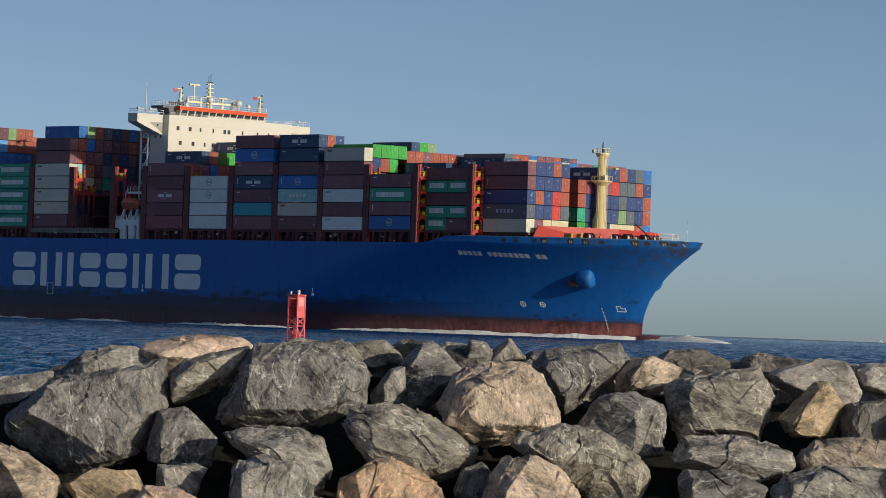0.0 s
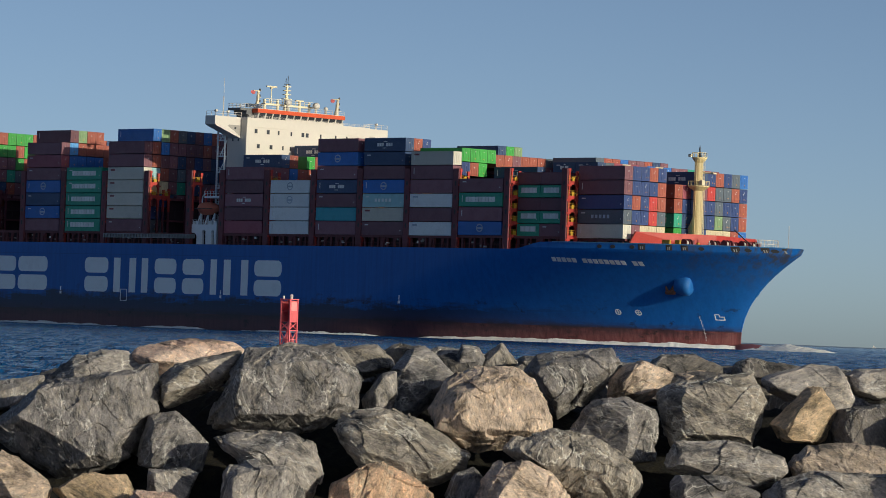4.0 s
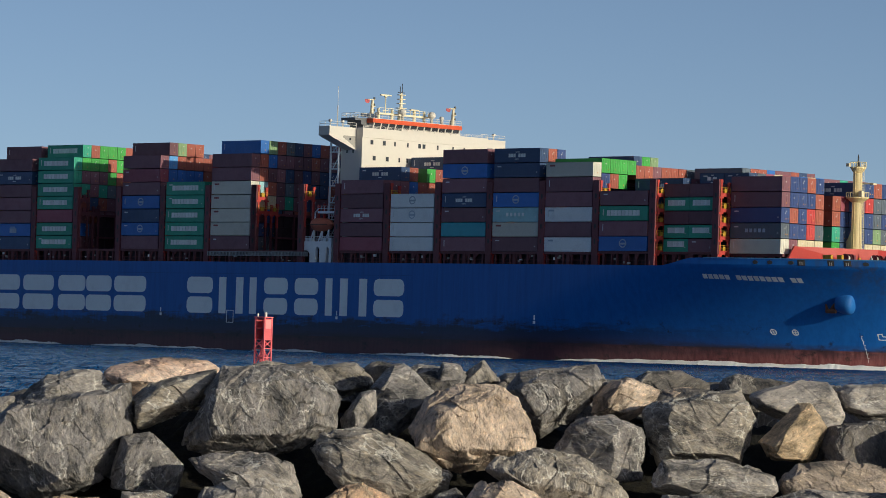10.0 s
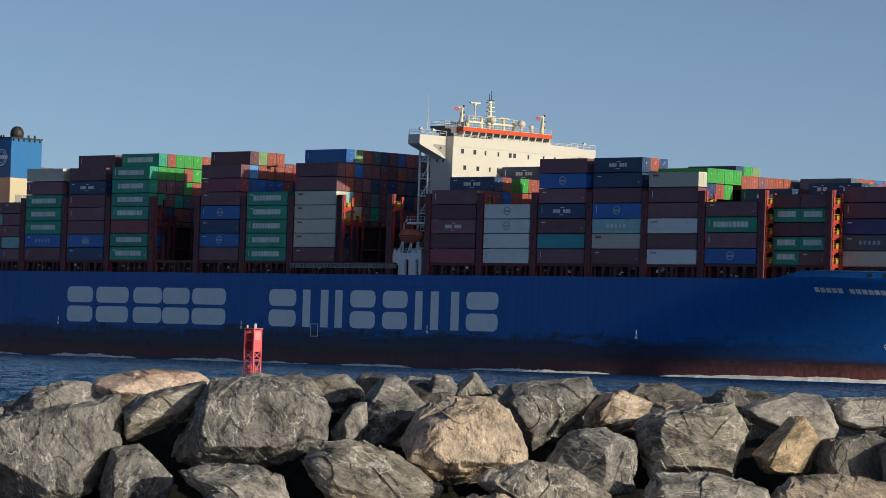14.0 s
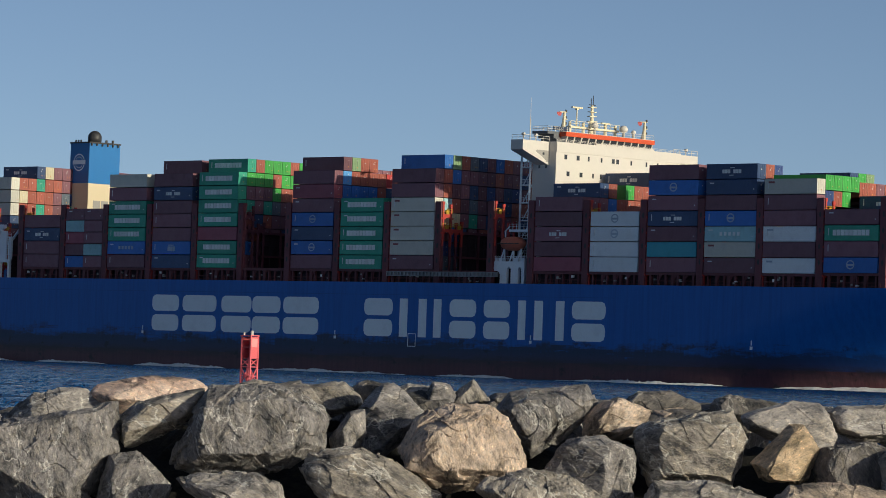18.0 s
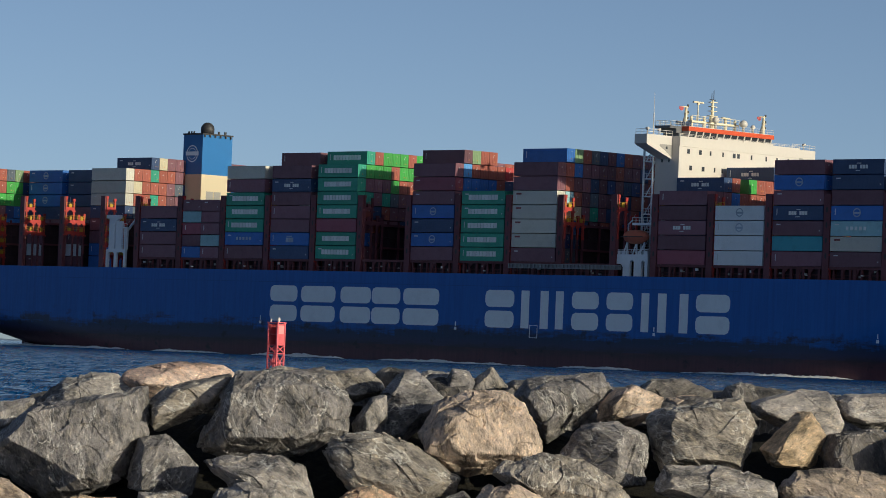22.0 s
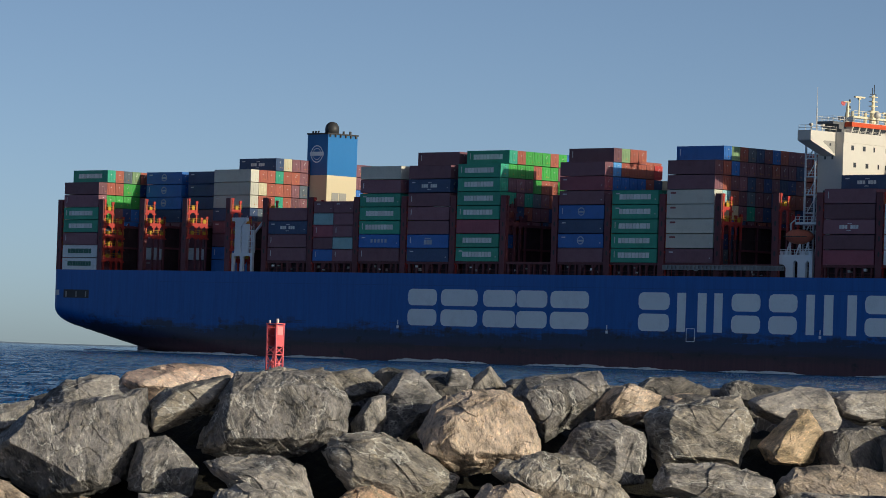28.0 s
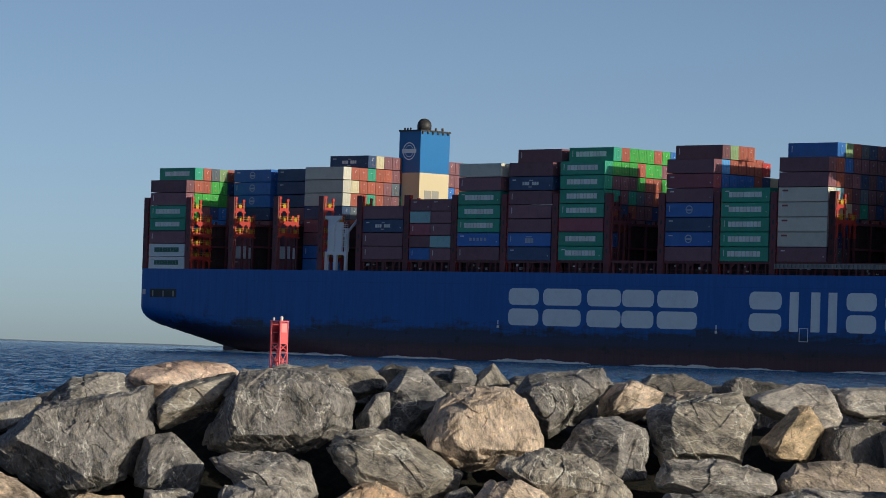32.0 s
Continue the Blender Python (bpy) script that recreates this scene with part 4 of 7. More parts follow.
def breadth(u, w):
    """Half the hull's breadth at a station and a height."""
    b = HALF
    ue = stem(w)
    w = min(w, 18.9)
    us = 66 + 54 * min(1.0, max(0.0, (w + 4) / 23.5)) ** 1.6
    if u > us:
        s = min(1.0, (u - us) / (ue - us))
        b = HALF * max(0.0, 1 - s ** (1.75 + 0.45 * max(0, w) / 19)) ** (0.92 - 0.24 * max(0, w) / 19)
    if u < -95:
        k = (-95 - u) / 91
        lift = 2.3 * min(1.0, k / 0.6)
        zb, hh = -12 + 13.9 * k ** 1.5 + lift, 11 - 2.6 * k + 10 * k * (1 - k) - lift
        s = min(1.0, max(0.0, (w - zb) / hh))
        b *= (1 - (1 - s) ** 2.4) ** (1 / 2.4)
    return b


def rim(u):
    """Height of the hull's upper edge."""
    k = min(1.0, max(0.0, (u - 127) / 8))
    return 18.5 + 1.55 * k * k * (3 - 2 * k)


def heights(top):
    knuckle = min(18.9, top - 0.3)
    return list(np.linspace(-5, knuckle, 29)) + [(knuckle + top) / 2, top]


def hull():
    bm = bmesh.new()
    us = [-186.0] + list(np.linspace(-185, -95, 46)) + list(np.linspace(-90, 65, 32)) + list(np.linspace(68, 160, 47)) + [161 + k for k in range(0, 5)]
    nz = 30
    ends = 22
    cols = []
    for side in (-1, 1):
        grid = []
        for i, u in enumerate(us):
            top = rim(u)
            ws = heights(top)
            grid.append([bm.verts.new((u, side * breadth(u, w), w)) for w in ws])
        # the raked stem closes the bow
        for k in range(1, ends + 1):
            f = k / ends
            row = []
            for j in range(nz + 1):
                w = heights(rim(175))[j]
                u = 165 + (stem(w) - 165) * (1 - (1 - f) ** 1.6)
                row.append(bm.verts.new((u, side * max(0.12, breadth(u, w)) if k < ends else side * 0.12, w)))
            grid.append(row)
        for a, b in zip(grid, grid[1:]):
            for j in range(nz):
                q = (a[j], b[j], b[j + 1], a[j + 1])
                f = bm.faces.new(q if side < 0 else q[::-1])
                f.smooth = j < nz - 2
        cols.append(grid)
    st, pt = cols
    for j in range(nz):
        bm.faces.new((st[0][j + 1], pt[0][j + 1], pt[0][j], st[0][j]))
        bm.faces.new((st[-1][j], pt[-1][j], pt[-1][j + 1], st[-1][j + 1]))
    bmesh.ops.remove_doubles(bm, verts=bm.verts, dist=0.01)
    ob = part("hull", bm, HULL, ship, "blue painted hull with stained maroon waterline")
    return ob


hull()
bm = bmesh.new()
pts = [(u, max(0.1, breadth(u, 18.2 if u < 128 else 19.0) - 0.4)) for u in np.linspace(-185.6, 174, 90)]
loop = [bm.verts.new((u, -b, 18.2 if u < 128 else 19.0)) for u, b in pts] + [bm.verts.new((u, b, 18.2 if u < 128 else 19.0)) for u, b in reversed(pts)]
bm.faces.new(loop)
part("deck", bm, DECK, ship, "rust-red steel deck")

# hull letters are plain bars of the same size and colour
def bar_with_ends(bm, u0, u1, z0, z1, c):
    y0, y1 = -HALF - 0.06, -HALF + 0.02
    prism(bm, [(u0 + c, z0), (u1 - c, z0), (u1 - 0.3 * c, z0 + 0.3 * c), (u1, z0 + c), (u1, z1 - c), (u1 - 0.3 * c, z1 - 0.3 * c), (u1 - c, z1), (u0 + c, z1),
               (u0 + 0.3 * c, z1 - 0.3 * c), (u0, z1 - c), (u0, z0 + c), (u0 + 0.3 * c, z0 + 0.3 * c)], y0, y1)


def hull_marking(u0, u1, kind):
    z0, z1, t = 7.6, 15.25, 2.2
    spans = {"bar": [(u0, u1, z0, z1, 0.05)], "posts": [(u0, u0 + t, z0, z1, 0.05), (u1 - t, u1, z0, z1, 0.05)],
             "beams": [(u0, u1, z0, z0 + 3.45, 1.1), (u0, u1, z1 - 3.45, z1, 1.1)]}[kind]
    for s in spans:
        bm = bmesh.new()
        bar_with_ends(bm, *s)
        part("hull_marking", bm, LETTER, ship, "large pale bar painted on the hull side")


for u0, u1, kind in ((-70.1, -61.6, "beams"), (-60.4, -49.8, "beams"), (-48.2, -39.0, "beams"), (-38.7, -30.2, "beams"), (-29.3, -18.8, "beams"),
                     (-5.5, 2.6, "beams"), (4.6, 12.1, "posts"), (14.1, 16.2, "bar"), (18.5, 25.7, "beams"), (27.8, 34.8, "beams"), (37.0, 39.0, "bar"),
                     (41.3, 49.1, "posts"), (51.1, 59.7, "beams")):
    hull_marking(u0, u1, kind)

# ---- containers ----
CL, CW, CH = 12.19, 2.40, 2.75


def container_mesh(name, length, high, variant):
    bm = bmesh.new()
    box(bm, 0, length, -CW / 2, CW / 2, 0, high)
    bm.normal_update()
    sides = [f for f in bm.faces if f.normal.z > -0.9]
    bmesh.ops.inset_individual(bm, faces=sides, thickness=0.13, depth=-0.045)
    if variant:
        # door rods, hinges and plates at the end
        for y in (-0.75, -0.25, 0.25, 0.75):
            box(bm, length - 0.05, length - 0.01, y - 0.03, y + 0.03, 0.2, high - 0.2)
    if variant in (1, 3):
        box(bm, length - 0.05, length + 0.004, 0.12, 0.28, 0.22 * high, 0.22 * high + 0.22, 2)
        box(bm, length - 0.05, length + 0.004, 0.17, 0.30, 0.74 * high, 0.74 * high + 0.16, 1)
    if variant in (2, 3):
        box(bm, length - 0.05, length + 0.004, -0.10, 0.10, 0.60 * high, 0.60 * high + 0.2, 1)
        box(bm, length - 0.05, length + 0.004, 0.72, 0.84, 0.22 * high, 0.22 * high + 0.16, 2)
    if variant == 1:
        box(bm, 0.85, 1.0, -CW / 2 - 0.004, -CW / 2 + 0.05, 0.35 * high, 0.8 * high, 1)
    if variant == 3:
        box(bm, 0.9, 1.9, -CW / 2 - 0.004, -CW / 2 + 0.05, 0.72 * high, 0.80 * high, 1)
        box(bm, length - 0.9, length - 0.7, -CW / 2 - 0.004, -CW / 2 + 0.05, 0.3 * high, 0.38 * high, 1)
    me = bpy.data.meshes.new(name)
    bm.to_mesh(me)
    bm.free()
    for m in (BOX["n"], TAG, TAGO):
        me.materials.append(m)
    return me


MESHES = {(k, v): container_mesh("container", *((CL, CH) if k == 40 else (6.06, 2.43)), v) for k in (40, 20) for v in (0, 1, 2, 3)}


def slab_mesh():
    bm = bmesh.new()
    box(bm, 0, 1, -0.012, 0.05, 0, 1)
    me = bpy.data.meshes.new("marking")
    bm.to_mesh(me)
    bm.free()
    return me


def ring_mesh():
    bm = bmesh.new()
    n = 14
    a, b = [[bm.verts.new((6.1 + r * math.cos(2 * math.pi * i / n), -0.012, 1.45 + 0.9 * r * math.sin(2 * math.pi * i / n))) for i in range(n)] for r in (0.95, 0.70)]
    for i in range(n):
        bm.faces.new((a[i], a[(i + 1) % n], b[(i + 1) % n], b[i]))
    me = bpy.data.meshes.new("marking")
    bm.to_mesh(me)
    bm.free()
    return me


INK = {"pale": paint("ink_pale", (0.84, 0.88, 0.87), 0.6, worn=0.1), "grey": paint("ink_grey", (0.42, 0.52, 0.62), 0.6, worn=0.1),
       "green": paint("ink_green", (0.05, 0.17, 0.13), 0.6), "maroon": paint("ink_maroon", (0.28, 0.08, 0.08), 0.6), "navy": paint("ink_navy", (0.03, 0.05, 0.12), 0.6)}
SLAB, RING = slab_mesh(), ring_mesh()
for me in (SLAB, RING):
    me.materials.append(INK["pale"])
# brand panels are plain blocks: start, length, foot and height of each
MARKS = {"nine": [(1.9 + k * 0.93, 0.82, 0.95, 1.05) for k in range(9)],
         "seven": [(3.8 + k * 0.66, 0.54, 1.05, 0.7) for k in range(7) if k != 3] + [(5.7, 1.0, 2.05, 0.13), (5.5, 1.0, 0.6, 0.13)],
         "disc": [(5.25, 1.7, 1.27, 0.36)], "five": [(3.6 + k * 1.05, 0.6, 1.1, 0.7) for k in range(5)],
         "three": [(5.0 + k * 0.8, 0.7, 0.7, 1.0) for k in range(3)] + [(5.2, 1.7, 1.95, 0.2)], "code": [(0.9, 1.4, 2.05, 0.35)]}


def mark(ob, kind, material, half):
    for x, long, z, high in MARKS[kind]:
        mk = new("marking", SLAB)
        mk.parent = ob
        f = 0.5 if half else 1.0
        mk.location = (x * f, -CW / 2, z * 0.95)
        mk.scale = (long * f, 1, high)
        mk.material_slots[0].link = "OBJECT"
        mk.material_slots[0].material = material
    if kind == "disc" and not half:
        mk = new("marking", RING)
        mk.parent = ob
        mk.location = (0, -CW / 2 - 0.003, 0)
        mk.material_slots[0].link = "OBJECT"
        mk.material_slots[0].material = material


BAYS = {}
PLACED = []


def bay(name, u, base, cols, sides, marks="", rest="", twenty=False, fronts=None):
    """Notes a bay: columns count from starboard, cols gives each column's tiers, sides the colours of the outermost
    column from below, fronts the colours (column, tier) seen on the bow side."""
    BAYS[name] = (u, base, cols, sides, marks, rest, twenty, fronts or {})


PAL = "nnnnnnbdvooongkd"


def fill(n, *steps):
    """Tiers of the columns 0 to 19: steps are (first column, tiers)."""
    out = [0] * 20
    for c, t in steps:
        for k in range(c, 20):
            out[k] = t
    return out


bay("S1", -184.6, 18.5, fill(20, (0, 7), (1, 8)), "wwnggnng", "99.99.. ", fronts={(0, 6): "o", (0, 5): "o", (1, 7): "G", (2, 7): "o", (3, 7): "k", (4, 7): "q",
    (1, 6): "o", (2, 6): "o", (3, 6): "G", (4, 6): "G", (1, 5): "G", (2, 5): "G", (3, 5): "G", (4, 5): "G", (1, 4): "G", (2, 4): "n"})
bay("S2", -170.2, 18.5, fill(20, (5, 8), (6, 7), (7, 8)), "nwnndbbb", ".....ooo", fronts={(5, 7): "l", (5, 6): "l"})
bay("S3", -155.7, 18.5, fill(20, (5, 8)), "nwnnnddd", "", fronts={(5, 7): "o"})
bay("S4", -141.3, 18.5, fill(20, (3, 8), (6, 9)), "bbnndyyyd", "", fronts={(3, 7): "e", (3, 6): "e", (4, 6): "e", (4, 7): "o", (5, 7): "o", (6, 7): "g", (7, 7): "o",
    (5, 6): "o", (6, 6): "o", (7, 6): "o", (3, 5): "e", (6, 8): "d", (7, 8): "e", (4, 5): "o", (5, 5): "o", (6, 5): "g", (7, 5): "o", (8, 5): "n", (8, 6): "n", (8, 7): "o", (9, 7): "n", (10, 7): "o"})
bay("A", -114.7, 21.0, fill(20, (0, 4)), "nndn", "..7.")
bay("B", -100.4, 21.0, fill(20, (0, 5)), "bnmcn", "", twenty=True)
bay("C", -86.2, 21.0, fill(20, (0, 7)), "nbgggny", ".5999..", fronts={(0, 6): "e", (1, 6): "e", (2, 6): "e", (0, 5): "n"})
bay("D", -71.6, 21.0, fill(20, (0, 7), (1, 8)), "dbnnndnn", ".3...7..", fronts={(0, 6): "o", (1, 7): "o"})
bay("E", -57.2, 21.15, fill(20, (0, 7), (1, 8)), "ggmggggg", "99.99999", fronts={(1, 7): "G", (2, 7): "o", (3, 7): "G", (4, 7): "G", (5, 7): "G", (6, 7): "o", (7, 7): "G",
    (0, 6): "G", (1, 6): "G", (2, 6): "G", (3, 6): "G", (4, 6): "o", (5, 6): "G", (6, 6): "G", (5, 5): "o", (6, 5): "o", (7, 5): "G", (4, 5): "G"})
bay("F", -42.7, 21.15, fill(20, (13, 6)), "nnnnnn", "")
bay("G", -28.3, 21.15, fill(20, (0, 7), (1, 8), (5, 7), (7, 6)), "nbdbnmnn", ".o.o....", fronts={(1, 7): "o", (2, 7): "q", (3, 7): "o", (4, 7): "o", (0, 6): "o", (1, 6): "l",
    (2, 6): "o", (3, 6): "o", (4, 6): "o", (5, 6): "o", (6, 6): "r", (0, 5): "o", (1, 5): "b", (2, 5): "b", (3, 5): "b", (4, 5): "b", (7, 5): "e", (8, 5): "d", (9, 5): "G"})
bay("H", -13.9, 21.15, fill(20, (0, 5)), "ggggg", "99999")
bay("I", 0.56, 21.15, fill(20, (0, 7), (1, 8)), "nyyyynnb", ".cccc..o", fronts={(1, 7): "l", (2, 7): "q", (3, 7): "o", (4, 7): "k", (0, 6): "o", (1, 6): "o", (2, 6): "b",
    (0, 5): "o", (1, 5): "o", (0, 4): "e", (1, 4): "c", (2, 4): "o", (3, 4): "n", (0, 3): "e", (1, 3): "e", (2, 3): "e"})
bay("J", 15.1, 21.0, fill(20, (14, 5)), "nnnnn", "")
bay("K", 40.1, 21.0, fill(20, (0, 5), (2, 6), (4, 5), (5, 6), (8, 7)), "mnnnndd", "..7..", fronts={(3, 5): "o", (5, 5): "G", (6, 5): "o", (7, 5): "o", (5, 4): "o", (6, 4): "o", (7, 4): "o"})
bay("L", 54.6, 21.0, fill(20, (0, 4)), "wwww", "..oo")
bay("M", 69.0, 21.0, fill(20, (0, 7), (6, 6)), "ntndnbn", "...7.o.", fronts={(0, 6): "n", (1, 6): "o"})
bay("N", 83.1, 21.0, fill(20, (0, 7), (3, 6), (11, 7), (14, 6)), "nycbndd", ".c5o..7", fronts={(0, 6): "k", (11, 6): "e", (12, 6): "G", (13, 6): "q", (1, 6): "o", (2, 6): "v", (0, 5): "d"})
bay("O", 97.1, 21.0, fill(20, (0, 6)), "wnwnny", "c.c..c", fronts={(0, 5): "e", (1, 5): "G", (2, 5): "G", (3, 5): "G", (4, 5): "G", (1, 4): "v", (2, 4): "o", (3, 4): "G", (4, 4): "G",
    (5, 5): "o", (6, 5): "o", (7, 5): "n", (8, 5): "o", (9, 5): "o", (10, 5): "o", (11, 5): "k", (0, 4): "o", (1, 3): "G", (2, 3): "l", (3, 3): "G", (4, 3): "n"})
bay("P", 111.3, 21.18, fill(20, (0, 4), (4, 5), (11, 6)), "bngn", "o.9.", fronts={(0, 3): "o", (4, 4): "d", (11, 5): "k", (12, 5): "o"})
bay("Q", 125.5, 21.18, fill(20, (1, 5), (5, 6)), "gghgn".replace("h", "n"), "", twenty=True, fronts={(5, 5): "d", (6, 5): "k", (7, 5): "m", (8, 5): "e", (9, 5): "m", (11, 5): "b", (12, 5): "e"})
cols = fill(20, (2, 5), (7, 0), (8, 4), (11, 5), (17, 0))
bay("R", 139.7, 21.0, cols, "ykvnn", ".5...", fronts={(2, 0): "e", (2, 1): "e", (2, 4): "o", (3, 4): "v", (4, 4): "v", (5, 4): "o", (6, 4): "v", (2, 3): "o", (3, 3): "v", (4, 3): "v", (5, 3): "v", (6, 3): "o",
    (2, 2): "l", (3, 2): "o", (4, 2): "v", (5, 2): "r", (6, 2): "o", (3, 1): "v", (4, 1): "v", (5, 1): "r", (6, 1): "k", (3, 0): "n", (4, 0): "e", (5, 0): "e", (6, 0): "e", (11, 4): "d", (8, 0): "G", (8, 1): "g", (8, 2): "o", (8, 3): "o",
    (12, 4): "v", (13, 4): "o", (14, 4): "v", (15, 4): "k", (16, 4): "b", (12, 3): "r", (13, 3): "k", (14, 3): "k", (15, 3): "o", (16, 3): "v",
    (12, 2): "v", (13, 2): "k", (14, 2): "v", (15, 2): "v", (16, 2): "o", (12, 1): "v", (13, 1): "q", (14, 1): "k", (15, 1): "v", (16, 1): "o",
    (12, 0): "e", (13, 0): "e", (14, 0): "e", (15, 0): "o", (16, 0): "b"})

MARKCODE = {"9": "nine", "7": "seven", "o": "disc", "5": "five", "3": "three", "c": "code"}
names = list(BAYS)
rnd = random.Random(11)
for bi, nm in enumerate(names):
    u, base, cols, sides, marks, rest, twenty, fronts = BAYS[nm]
    nxt = BAYS[names[bi + 1]] if bi + 1 < len(names) and BAYS[names[bi + 1]][0] - u < 20 else None
    prv = BAYS[names[bi - 1]] if bi and u - BAYS[names[bi - 1]][0] < 20 else None
    first = next(c for c in range(20) if cols[c])
    high = 2.59 if twenty else 2.9
    for c in range(20):
        for k in range(cols[c]):
            tint = rnd.choice("dvvkromdn" if nm == "R" else PAL)
            ahead = not nxt or nxt[2][c] <= k
            behind = not prv or prv[2][c] <= k
            open_side = c == 0 or cols[c - 1] <= k
            port_side = c == 19 or cols[c + 1] <= k
            if not (k == cols[c] - 1 or open_side or port_side or ahead or behind):
                continue
            if c == first and k < len(sides):
                tint = sides[k]
            elif open_side and k < len(sides):
                tint = sides[k]
            if (c, k) in fronts:
                tint = fronts[(c, k)] if nm == "R" and c > first or not open_side or k >= len(sides) or (nm == "K" and c == 5) else tint
            near = open_side or (ahead and c < 9 and k >= 3)
            # a few columns are raised to fit the camera's view, over a hidden gap
            lift = 0.85 if nm == "O" and 1 <= c <= 4 else 0.0
            PLACED.append((u, base + lift + k * high, 25.0 - CW / 2 - 2.5 * c, tint, twenty, near, nm, k, open_side, marks, c == first, rnd.random()))


CARGO = []


def box_at(u, v, w, tint, size, variant, label):
    ob = new("container", MESHES[(size, variant)])
    ob.location = (u, -v, w)
    ob.material_slots[0].link = "OBJECT"
    ob.material_slots[0].material = BOX[tint]
    tagged(ob, label, "container", "containers stacked on the ship")
    CARGO.append(ob)
    return ob


def wording(tint, size, code, top):
    """What a container looks like and where it rests."""
    if size == 20:
        text = "short %s corrugated steel container" % BOXNAME[tint]
    else:
        text = "%s corrugated steel shipping container" % BOXNAME[tint]
    text += {"9": " with pale lettering", "7": " with a pale emblem", "o": " with a round emblem", "5": " with pale letters", "3": " with a pale emblem"}.get(code, "")
    return text + (" on top" if top else "")


SINGLES = 300
first_come = sorted(range(len(PLACED)), key=lambda i: (not (PLACED[i][5] and PLACED[i][10]), not PLACED[i][8], not PLACED[i][5], -PLACED[i][1]))
room, chosen = SINGLES, set()
for i in first_come:
    room -= 2 if PLACED[i][4] else 1
    if room < 0 or not PLACED[i][5]:
        break
    chosen.add(i)
items = []
for i, (u, w, v, tint, twenty, near, nm, k, open_side, marks, outer, dice) in enumerate(PLACED):
    variant = 1 + int(dice * 3)
    if i not in chosen:
        items.append((u, w, v, tint, twenty, variant))
        continue
    pairs = ((u, tint),)
    if twenty:
        second = {"B": "ncnnn", "Q": "ngngn"}[nm]
        pairs = ((u, tint), (u + 6.13, second[k] if outer and k < 5 else tint))
    top = k == max(BAYS[nm][2]) - 1
    for uu, tt in pairs:
        code = marks[k] if outer and k < len(marks) else "."
        if tt == "g" and (twenty or open_side and not outer):
            code = "9"
        if open_side and not outer and tt == "d":
            code = "7"
        ob = box_at(uu, v, w, tt, 20 if twenty else 40, variant, wording(tt, 20 if twenty else 40, code, top))
        if code in MARKCODE:
            ink = INK["green"] if tt == "w" and nm == "S1" else INK["grey"] if tt in "bwkd" and code != "7" else INK["maroon"] if code == "c" else INK["navy"] if tt == "w" else INK["pale"]
            mark(ob, MARKCODE[code], ink, twenty)
verts, faces, mats = [], [], []
kinds = sorted({i[3] for i in items})
for u, w, v, tint, twenty, variant in items:
    src = MESHES[(40, variant)]
    n0 = len(verts)
    high = 0.89 if twenty else 1.0
    verts += [(p.co.x + u, p.co.y - v, p.co.z * high + w) for p in src.vertices]
    faces += [[n0 + i for i in p.vertices] for p in src.polygons]
    mats += [kinds.index(tint) if p.material_index == 0 else len(kinds) + p.material_index - 1 for p in src.polygons]
me = bpy.data.meshes.new("inboard_cargo")
me.from_pydata(verts, [], faces)
for t in kinds:
    me.materials.append(BOX[t])
me.materials.append(TAG)
me.materials.append(TAGO)
me.polygons.foreach_set("material_index", mats)
ob = new("inboard_cargo", me)
tagged(ob, "mixed stacked containers inboard on the ship", "containers", kind="stuff")
CARGO.append(ob)

# ---- superstructure ----
bridge = new("bridge_house")
bridge.parent = ship
bridge["label"] = "white bridge house with orange band"
FR = 39.2
WF = 37.3
PALEGREY = paint("shade_grey", (0.34, 0.33, 0.31), 0.6, worn=0.1)
NAVY = paint("navy_board", (0.03, 0.055, 0.11), 0.5)
bm = bmesh.new()
box(bm, 33.0, FR, -18.6, 18.6, 18.2, 44.6)
part("house_wall", bm, WHITE, bridge)
for s in (-1, 1):
    # wings taper from the house to the ship's side
    bm = bmesh.new()
    ring = ((s * 18.6, 42.0), (s * 19.6, 42.3), (s * 25.7, 44.4), (s * 26.2, 44.7), (s * 26.2, 46.55), (s * 18.6, 46.55))
    n = len(ring)
    a = [bm.verts.new((x, y, z)) for x in (34.1, WF) for y, z in ring]
    bm.faces.new(a[:n])
    bm.faces.new(a[n:][::-1])
    for i in range(n):
        j = (i + 1) % n
        bm.faces.new((a[i], a[n + i], a[n + j], a[j]))
    bmesh.ops.recalc_face_normals(bm, faces=bm.faces)
    part("wing", bm, WHITE, bridge)
    # grey panel flush with the wing front; it paints the shade of a recess
    bm = bmesh.new()
    ring = ((18.7, 44.8), (22.1, 44.8), (22.4, 44.6), (22.2, 44.35), (20.6, 43.55), (19.6, 42.95), (19.0, 42.5), (18.7, 42.5))
    n = len(ring)
    a = [bm.verts.new((x, s * y, z)) for x in (WF - 0.05, WF + 0.03) for y, z in ring]
    bm.faces.new(a[:n])
    bm.faces.new(a[n:][::-1])
    for i in range(n):
        j = (i + 1) % n
        bm.faces.new((a[i], a[n + i], a[n + j], a[j]))
    bmesh.ops.recalc_face_normals(bm, faces=bm.faces)
    part("wing_recess", bm, PALEGREY, bridge, "grey panel painting the shaded recess under the bridge wing")
    bm = bmesh.new()
    ya, yb = sorted((s * 20.0, s * 20.5))
    box(bm, WF, WF + 0.05, ya, yb, 43.9, 44.4)
    part("window", bm, GLASS, bridge)
bm = bmesh.new()
box(bm, 31.0, FR + 0.15, -18.6, 18.6, 44.6, 46.6)
part("wheelhouse_deck", bm, WHITE, bridge)
bm = bmesh.new()
